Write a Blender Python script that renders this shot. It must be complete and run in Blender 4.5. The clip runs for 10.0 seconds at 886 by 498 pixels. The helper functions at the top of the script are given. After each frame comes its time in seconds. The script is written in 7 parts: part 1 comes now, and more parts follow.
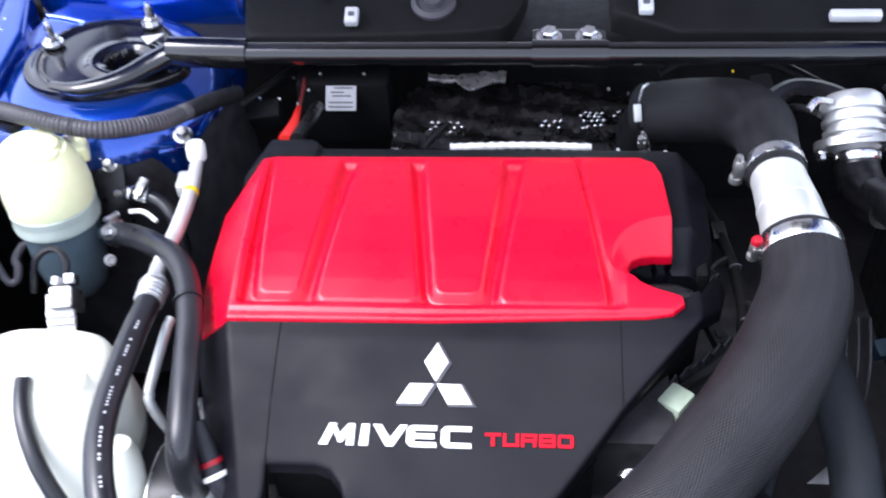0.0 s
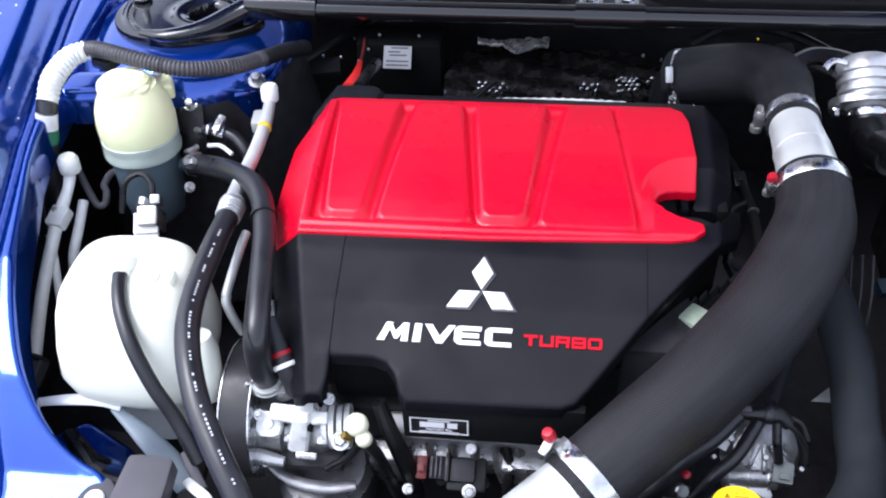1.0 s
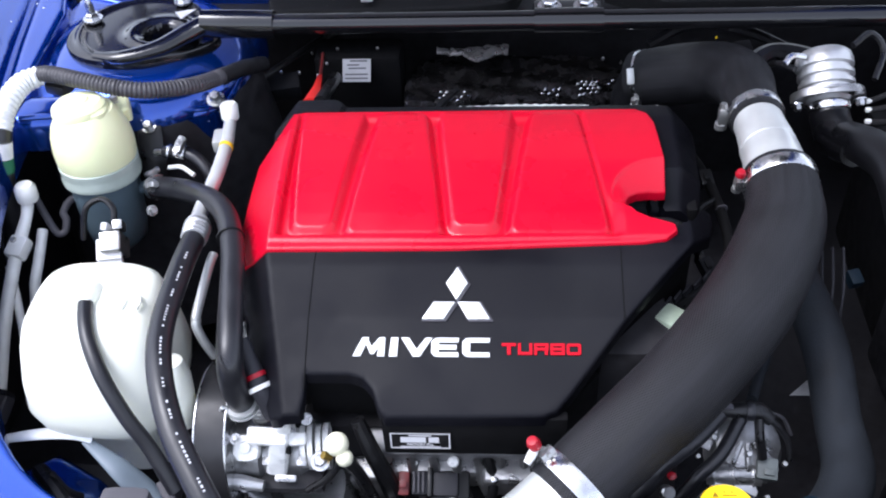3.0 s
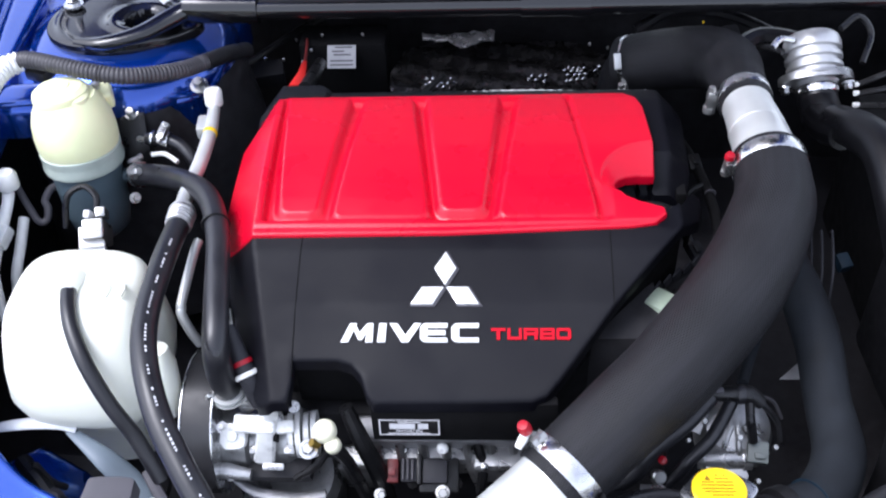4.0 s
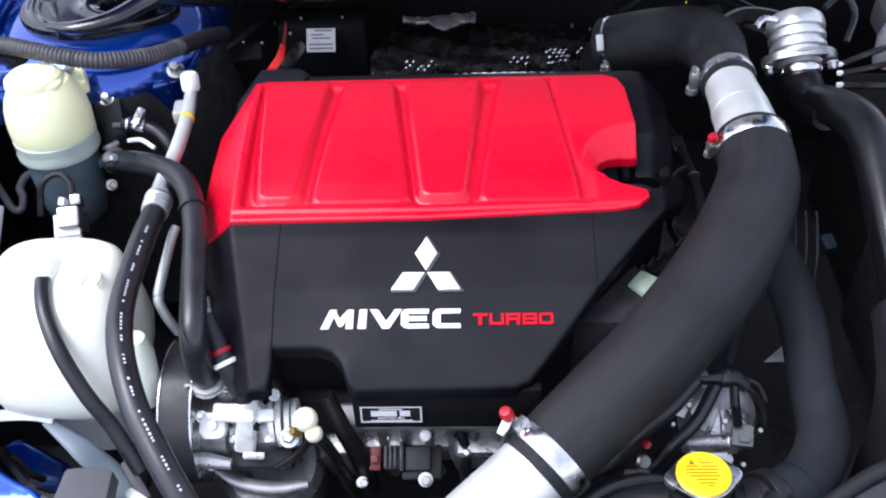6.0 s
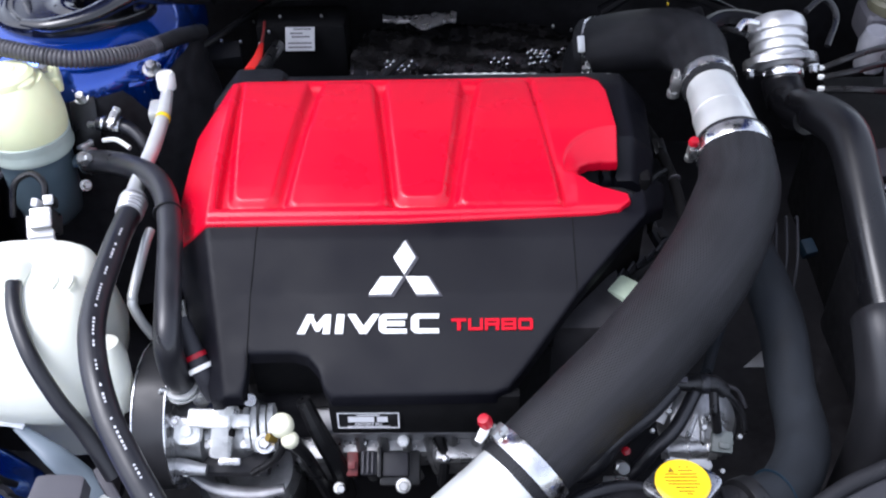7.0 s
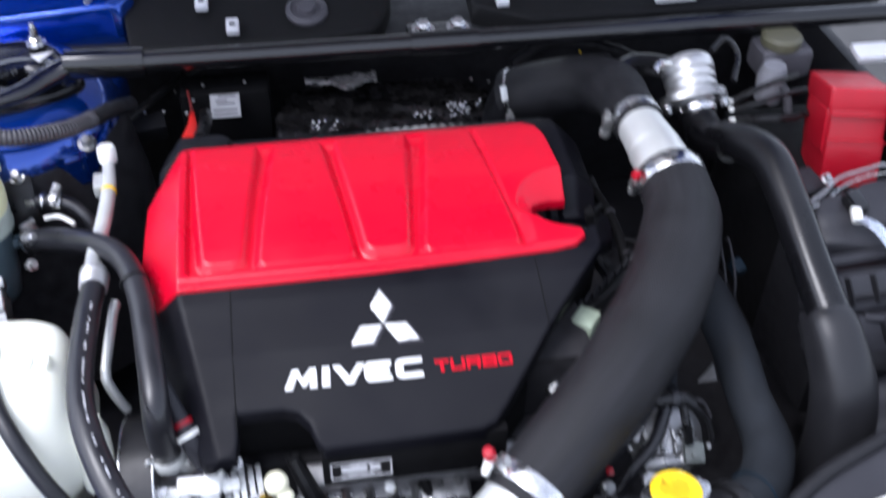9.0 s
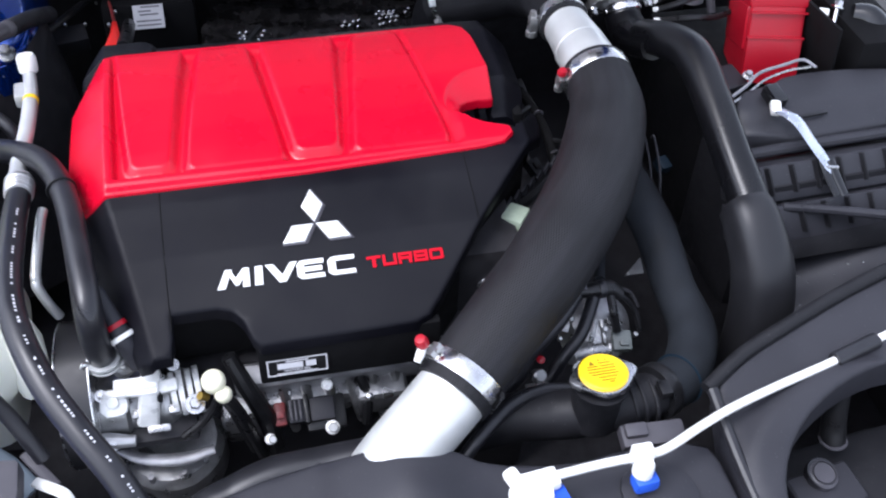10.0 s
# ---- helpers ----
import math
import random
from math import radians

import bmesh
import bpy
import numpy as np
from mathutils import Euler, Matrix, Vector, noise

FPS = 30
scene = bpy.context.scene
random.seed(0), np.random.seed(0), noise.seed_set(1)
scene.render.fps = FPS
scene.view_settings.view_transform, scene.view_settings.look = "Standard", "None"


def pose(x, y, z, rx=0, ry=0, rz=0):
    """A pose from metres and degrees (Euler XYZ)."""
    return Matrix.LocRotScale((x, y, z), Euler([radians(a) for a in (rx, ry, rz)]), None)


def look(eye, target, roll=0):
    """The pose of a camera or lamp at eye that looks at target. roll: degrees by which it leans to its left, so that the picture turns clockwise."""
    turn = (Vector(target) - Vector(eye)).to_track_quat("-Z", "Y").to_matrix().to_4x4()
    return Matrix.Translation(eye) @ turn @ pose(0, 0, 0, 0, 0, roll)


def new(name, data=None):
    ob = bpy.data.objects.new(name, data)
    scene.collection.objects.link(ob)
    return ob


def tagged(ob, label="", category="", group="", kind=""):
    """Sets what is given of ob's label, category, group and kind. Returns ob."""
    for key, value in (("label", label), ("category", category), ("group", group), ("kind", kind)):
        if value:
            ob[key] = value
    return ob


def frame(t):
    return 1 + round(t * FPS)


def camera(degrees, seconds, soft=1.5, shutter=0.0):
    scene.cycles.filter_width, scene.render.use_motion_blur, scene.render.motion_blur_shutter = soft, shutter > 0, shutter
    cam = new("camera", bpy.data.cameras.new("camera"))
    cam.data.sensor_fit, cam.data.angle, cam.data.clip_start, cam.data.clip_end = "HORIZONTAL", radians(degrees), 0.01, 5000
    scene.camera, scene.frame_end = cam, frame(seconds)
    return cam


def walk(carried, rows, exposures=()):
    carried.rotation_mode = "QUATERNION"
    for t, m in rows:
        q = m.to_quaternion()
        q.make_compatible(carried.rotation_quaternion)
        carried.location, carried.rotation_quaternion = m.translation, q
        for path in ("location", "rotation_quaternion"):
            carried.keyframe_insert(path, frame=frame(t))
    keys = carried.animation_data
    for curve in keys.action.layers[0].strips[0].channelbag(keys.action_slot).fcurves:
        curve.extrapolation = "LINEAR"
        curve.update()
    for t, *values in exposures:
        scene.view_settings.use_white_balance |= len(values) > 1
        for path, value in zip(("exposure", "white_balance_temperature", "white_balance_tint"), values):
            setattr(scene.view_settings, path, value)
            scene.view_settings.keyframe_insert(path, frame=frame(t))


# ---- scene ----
cam = camera(46.9, 10.0, soft=2.0, shutter=0.5)
PATH = [
    (0, (0.082, 0.019, 1.605), (-0.078, 1.451, 0.218), -3.6),
    (0.1, (0.0836, 0.0015, 1.6135), (-0.0927, 1.4425, 0.2378), -3.99),
    (0.2, (0.0920, -0.0238, 1.6086), (-0.1047, 1.4313, 0.2506), -4.34),
    (0.3, (0.0949, -0.0449, 1.6078), (-0.1072, 1.4001, 0.2400), -4.55),
    (0.4, (0.0970, -0.0766, 1.6076), (-0.1164, 1.3421, 0.2140), -4.63),
    (0.5, (0.109, -0.081, 1.61), (-0.121, 1.324, 0.205), -5.1),
    (0.6, (0.1163, -0.0949, 1.6139), (-0.1269, 1.3002, 0.2016), -5.39),
    (0.7, (0.1104, -0.0999, 1.6230), (-0.1108, 1.3037, 0.2155), -4.23),
    (0.8, (0.0924, -0.1187, 1.6246), (-0.1191, 1.3104, 0.2415), -3.83),
    (1, (0.073, -0.138, 1.626), (-0.14, 1.304, 0.257), -2.9),
    (1.2, (0.0659, -0.1322, 1.6312), (-0.1123, 1.3074, 0.2544), -3.52),
    (1.3, (0.0649, -0.1292, 1.6245), (-0.1145, 1.3121, 0.2496), -3.73),
    (1.4, (0.0572, -0.1216, 1.6259), (-0.1146, 1.3187, 0.2490), -4.17),
    (1.5, (0.052, -0.112, 1.627), (-0.117, 1.337, 0.258), -3.7),
    (1.6, (0.0390, -0.1073, 1.6328), (-0.1420, 1.3405, 0.2649), -4.10),
    (1.7, (0.0379, -0.1085, 1.6302), (-0.1472, 1.3517, 0.2762), -4.76),
    (1.8, (0.0501, -0.1140, 1.6186), (-0.1389, 1.3643, 0.2848), -5.45),
    (1.9, (0.0601, -0.1138, 1.6083), (-0.1104, 1.3672, 0.2751), -5.06),
    (2, (0.053, -0.121, 1.613), (-0.087, 1.355, 0.271), -5.0),
    (2.2, (0.0565, -0.1267, 1.6133), (-0.0909, 1.3312, 0.2521), -4.49),
    (2.5, (0.056, -0.13, 1.611), (-0.077, 1.326, 0.246), -3.5),
    (2.7, (0.061, -0.131, 1.617), (-0.088, 1.329, 0.259), -3.8),
    (3.8, (0.047, -0.128, 1.607), (-0.025, 1.342, 0.254), -2.3),
    (4, (0.053, -0.13, 1.602), (-0.05, 1.329, 0.239), -3.0),
    (4.2, (0.0533, -0.1272, 1.5962), (-0.0393, 1.3211, 0.2201), -2.93),
    (4.5, (0.056, -0.132, 1.593), (-0.041, 1.307, 0.207), -2.9),
    (4.7, (0.0553, -0.1234, 1.5916), (-0.0170, 1.2876, 0.1760), -2.11),
    (5, (0.058, -0.122, 1.593), (-0.009, 1.292, 0.18), -2.8),
    (5.2, (0.0596, -0.1241, 1.6030), (-0.0120, 1.3171, 0.2182), -3.35),
    (5.5, (0.055, -0.128, 1.598), (-0.004, 1.332, 0.232), -2.9),
    (5.7, (0.059, -0.127, 1.595), (-0.028, 1.328, 0.225), -3.3),
    (6.8, (0.059, -0.101, 1.586), (0.025, 1.311, 0.17), -1.1),
    (7, (0.062, -0.106, 1.59), (0.019, 1.329, 0.198), -1.7),
    (7.2, (0.0532, -0.1087, 1.5935), (0.0175, 1.3319, 0.2067), -1.44),
    (7.5, (0.055, -0.116, 1.588), (-0.029, 1.309, 0.187), -1.0),
    (7.7, (0.0555, -0.1053, 1.5926), (-0.0250, 1.2989, 0.1708), -0.81),
    (7.8, (0.0475, -0.1022, 1.5956), (-0.0156, 1.3056, 0.1764), -0.58),
    (8, (0.027, -0.089, 1.587), (-0.042, 1.327, 0.176), -1.2),
    (8.2, (-0.0057, -0.0549, 1.5888), (-0.0650, 1.3222, 0.1395), -2.72),
    (8.3, (-0.0099, -0.0509, 1.5826), (-0.0565, 1.3388, 0.1450), -2.79),
    (8.4, (0.0008, -0.0477, 1.5706), (-0.0285, 1.3564, 0.1467), -2.33),
    (8.5, (-0.018, -0.054, 1.571), (0.059, 1.364, 0.162), -0.3),
    (8.6, (-0.0185, -0.0597, 1.5765), (0.1144, 1.3607, 0.1748), -0.06),
    (8.7, (-0.0475, -0.0808, 1.5836), (0.1975, 1.3394, 0.1969), 2.12),
    (8.8, (-0.0607, -0.0816, 1.6064), (0.2217, 1.3407, 0.2290), 3.18),
    (8.9, (-0.0690, -0.1065, 1.6173), (0.2014, 1.3600, 0.2845), 2.50),
    (9, (-0.062, -0.135, 1.604), (0.185, 1.359, 0.298), 0.9),
    (9.1, (-0.0592, -0.1567, 1.5829), (0.1941, 1.3248, 0.2634), 0.61),
    (9.2, (-0.0361, -0.1657, 1.5843), (0.2200, 1.2824, 0.2288), -0.18),
    (9.3, (-0.0367, -0.1724, 1.5865), (0.2513, 1.2490, 0.2093), 0.65),
    (9.4, (-0.0461, -0.1737, 1.5938), (0.2879, 1.2309, 0.2098), 2.30),
    (9.5, (-0.052, -0.184, 1.587), (0.3, 1.227, 0.214), 2.8),
    (9.7, (-0.0471, -0.1710, 1.5824), (0.3021, 1.2025, 0.1713), 2.39),
    (10, (-0.057, -0.173, 1.582), (0.29, 1.216, 0.186), 2.5),
]
walk(cam, [(t, look(eye, target, roll)) for t, eye, target, roll in PATH],
     [(0.0, 2.10, 5900, 15), (1.0, 1.62, 5900, 15), (4.5, 1.58, 5900, 15), (10.0, 1.54, 5900, 15)])

# ---- light and exposure ----
world = bpy.data.worlds.new("overcast_sky")
scene.world = world
world.use_nodes = True
wn, wl = world.node_tree.nodes, world.node_tree.links
wn.clear()
sky = wn.new("ShaderNodeTexSky")
sky.sky_type = "NISHITA"
sky.sun_disc = False
sky.sun_elevation, sky.sun_rotation = radians(60), radians(258)
sky.air_density, sky.dust_density = 1.0, 2.0
pale = wn.new("ShaderNodeHueSaturation")
pale.inputs["Saturation"].default_value = 0.35
back = wn.new("ShaderNodeBackground")
back.inputs["Strength"].default_value = 0.15
wout = wn.new("ShaderNodeOutputWorld")
wl.new(sky.outputs[0], pale.inputs["Color"])
wl.new(pale.outputs[0], back.inputs["Color"])
wl.new(back.outputs[0], wout.inputs["Surface"])
sun_data = bpy.data.lights.new("sun", "SUN")
sun_data.energy, sun_data.angle, sun_data.color = 0.89, radians(30), (1.0, 0.98, 0.96)
sun = new("sun", sun_data)
sun.matrix_world = look((-1.7, 0.35, 4.2), (0, 0.7, 0.8))


# ---- materials ----
def socket(node, *names):
    for n in names:
        if n in node.inputs:
            return node.inputs[n]
    return None


def surface(name, color, rough=0.5, metal=0.0, grain=0.15, scale=60.0, bump=0.05, fine=900.0, coat=0.0,
            stain=0.0, stain_color=None, spec=0.5, subsurface=0.0, weave=0.0, weave_pitch=0.004, rough_var=0.12, dust=0.0, streak=(9.0, 170.0, 1.0)):
    """A procedural surface: base colour with two scales of variation, rough spots and a fine relief."""
    m = bpy.data.materials.new(name)
    m.use_nodes = True
    nt = m.node_tree
    n, l = nt.nodes, nt.links
    p = n["Principled BSDF"]
    p.inputs["Metallic"].default_value = metal
    socket(p, "Specular IOR Level", "Specular").default_value = spec
    socket(p, "Coat Weight", "Clearcoat").default_value = coat
    socket(p, "Coat Roughness", "Clearcoat Roughness").default_value = 0.06
    if subsurface:
        socket(p, "Subsurface Weight", "Subsurface").default_value = subsurface
        p.inputs["Subsurface Radius"].default_value = (0.02, 0.02, 0.016)
        socket(p, "Subsurface Scale").default_value = 0.5
    tc = n.new("ShaderNodeTexCoord")
    big = n.new("ShaderNodeTexNoise")
    big.inputs["Scale"].default_value, big.inputs["Detail"].default_value = scale, 4
    l.new(tc.outputs["Object"], big.inputs["Vector"])
    small = n.new("ShaderNodeTexNoise")
    small.inputs["Scale"].default_value, small.inputs["Detail"].default_value = fine, 2
    l.new(tc.outputs["Object"], small.inputs["Vector"])
    ramp = n.new("ShaderNodeMapRange")
    ramp.inputs["From Min"].default_value, ramp.inputs["From Max"].default_value = 0.3, 0.7
    ramp.inputs["To Min"].default_value, ramp.inputs["To Max"].default_value = 1 - grain, 1 + grain
    l.new(big.outputs["Fac"], ramp.inputs["Value"])
    mul = n.new("ShaderNodeVectorMath")
    mul.operation = "SCALE"
    mul.inputs[0].default_value = color
    l.new(ramp.outputs["Result"], mul.inputs["Scale"])
    last = mul.outputs["Vector"]
    if stain:
        spot = n.new("ShaderNodeTexNoise")
        spot.inputs["Scale"].default_value, spot.inputs["Detail"].default_value = scale * 0.3, 6
        l.new(tc.outputs["Object"], spot.inputs["Vector"])
        lim = n.new("ShaderNodeMapRange")
        lim.inputs["From Min"].default_value, lim.inputs["From Max"].default_value = 0.5, 0.72
        lim.inputs["To Max"].default_value = stain
        l.new(spot.outputs["Fac"], lim.inputs["Value"])
        mix = n.new("ShaderNodeMix")
        mix.data_type = "RGBA"
        l.new(lim.outputs["Result"], mix.inputs["Factor"])
        l.new(last, mix.inputs["A"])
        mix.inputs["B"].default_value = (*(stain_color or (0.05, 0.045, 0.04)), 1)
        last = mix.outputs["Result"]
    if dust:
        speck = n.new("ShaderNodeTexVoronoi")
        speck.inputs["Scale"].default_value = 160
        l.new(tc.outputs["Object"], speck.inputs["Vector"])
        tiny = n.new("ShaderNodeMapRange")
        tiny.inputs["From Min"].default_value, tiny.inputs["From Max"].default_value = 0.10, 0.05
        tiny.inputs["To Max"].default_value = dust
        l.new(speck.outputs["Distance"], tiny.inputs["Value"])
        mix = n.new("ShaderNodeMix")
        mix.data_type = "RGBA"
        l.new(tiny.outputs["Result"], mix.inputs["Factor"])
        l.new(last, mix.inputs["A"])
        mix.inputs["B"].default_value = (0.5, 0.5, 0.48, 1)
        last = mix.outputs["Result"]
    l.new(last, p.inputs["Base Color"])
    rr = n.new("ShaderNodeMapRange")
    rr.inputs["From Min"].default_value, rr.inputs["From Max"].default_value = 0.3, 0.7
    rr.inputs["To Min"].default_value, rr.inputs["To Max"].default_value = max(0.02, rough - rough_var), min(1, rough + rough_var)
    l.new(big.outputs["Fac"], rr.inputs["Value"])
    l.new(rr.outputs["Result"], p.inputs["Roughness"])
    height = small.outputs["Fac"]
    if weave:
        uv = n.new("ShaderNodeUVMap")
        sep = n.new("ShaderNodeSeparateXYZ")
        l.new(uv.outputs["UV"], sep.inputs[0])
        waves = []
        for ax, k in (("X", 1.0), ("Y", 0.5)):
            sc = n.new("ShaderNodeMath")
            sc.operation = "MULTIPLY"
            sc.inputs[1].default_value = 2 * math.pi / (weave_pitch * k)
            l.new(sep.outputs[ax], sc.inputs[0])
            si = n.new("ShaderNodeMath")
            si.operation = "SINE"
            l.new(sc.outputs[0], si.inputs[0])
            waves.append(si)
        pr = n.new("ShaderNodeMath")
        pr.operation = "MULTIPLY"
        l.new(waves[0].outputs[0], pr.inputs[0])
        l.new(waves[1].outputs[0], pr.inputs[1])
        ad = n.new("ShaderNodeMath")
        ad.operation = "MULTIPLY_ADD"
        ad.inputs[1].default_value = weave
        l.new(pr.outputs[0], ad.inputs[0])
        l.new(small.outputs["Fac"], ad.inputs[2])
        height = ad.outputs[0]
        top = n.new("ShaderNodeMapRange")
        top.inputs["From Min"].default_value, top.inputs["From Max"].default_value = -1.0, 1.0
        top.inputs["To Min"].default_value, top.inputs["To Max"].default_value = 0.90, 1.12
        l.new(pr.outputs[0], top.inputs["Value"])
        # long streaks where the knit is rubbed along the hose
        long = n.new("ShaderNodeMapping")
        long.inputs["Scale"].default_value = streak
        l.new(uv.outputs["UV"], long.inputs["Vector"])
        rub = n.new("ShaderNodeTexNoise")
        rub.inputs["Scale"].default_value, rub.inputs["Detail"].default_value = 1.0, 3
        l.new(long.outputs["Vector"], rub.inputs["Vector"])
        pale = n.new("ShaderNodeMapRange")
        pale.inputs["From Min"].default_value, pale.inputs["From Max"].default_value = 0.35, 0.70
        pale.inputs["To Min"].default_value, pale.inputs["To Max"].default_value = 0.72, 1.45
        l.new(rub.outputs["Fac"], pale.inputs["Value"])
        both = n.new("ShaderNodeMath")
        both.operation = "MULTIPLY"
        l.new(top.outputs["Result"], both.inputs[0])
        l.new(pale.outputs["Result"], both.inputs[1])
        worn = n.new("ShaderNodeVectorMath")
        worn.operation = "SCALE"
        l.new(last, worn.inputs[0])
        l.new(both.outputs[0], worn.inputs["Scale"])
        l.new(worn.outputs["Vector"], p.inputs["Base Color"])
    if bump:
        b = n.new("ShaderNodeBump")
        b.inputs["Strength"].default_value, b.inputs["Distance"].default_value = bump, 0.001
        l.new(height, b.inputs["Height"])
        l.new(b.outputs["Normal"], p.inputs["Normal"])
    return m


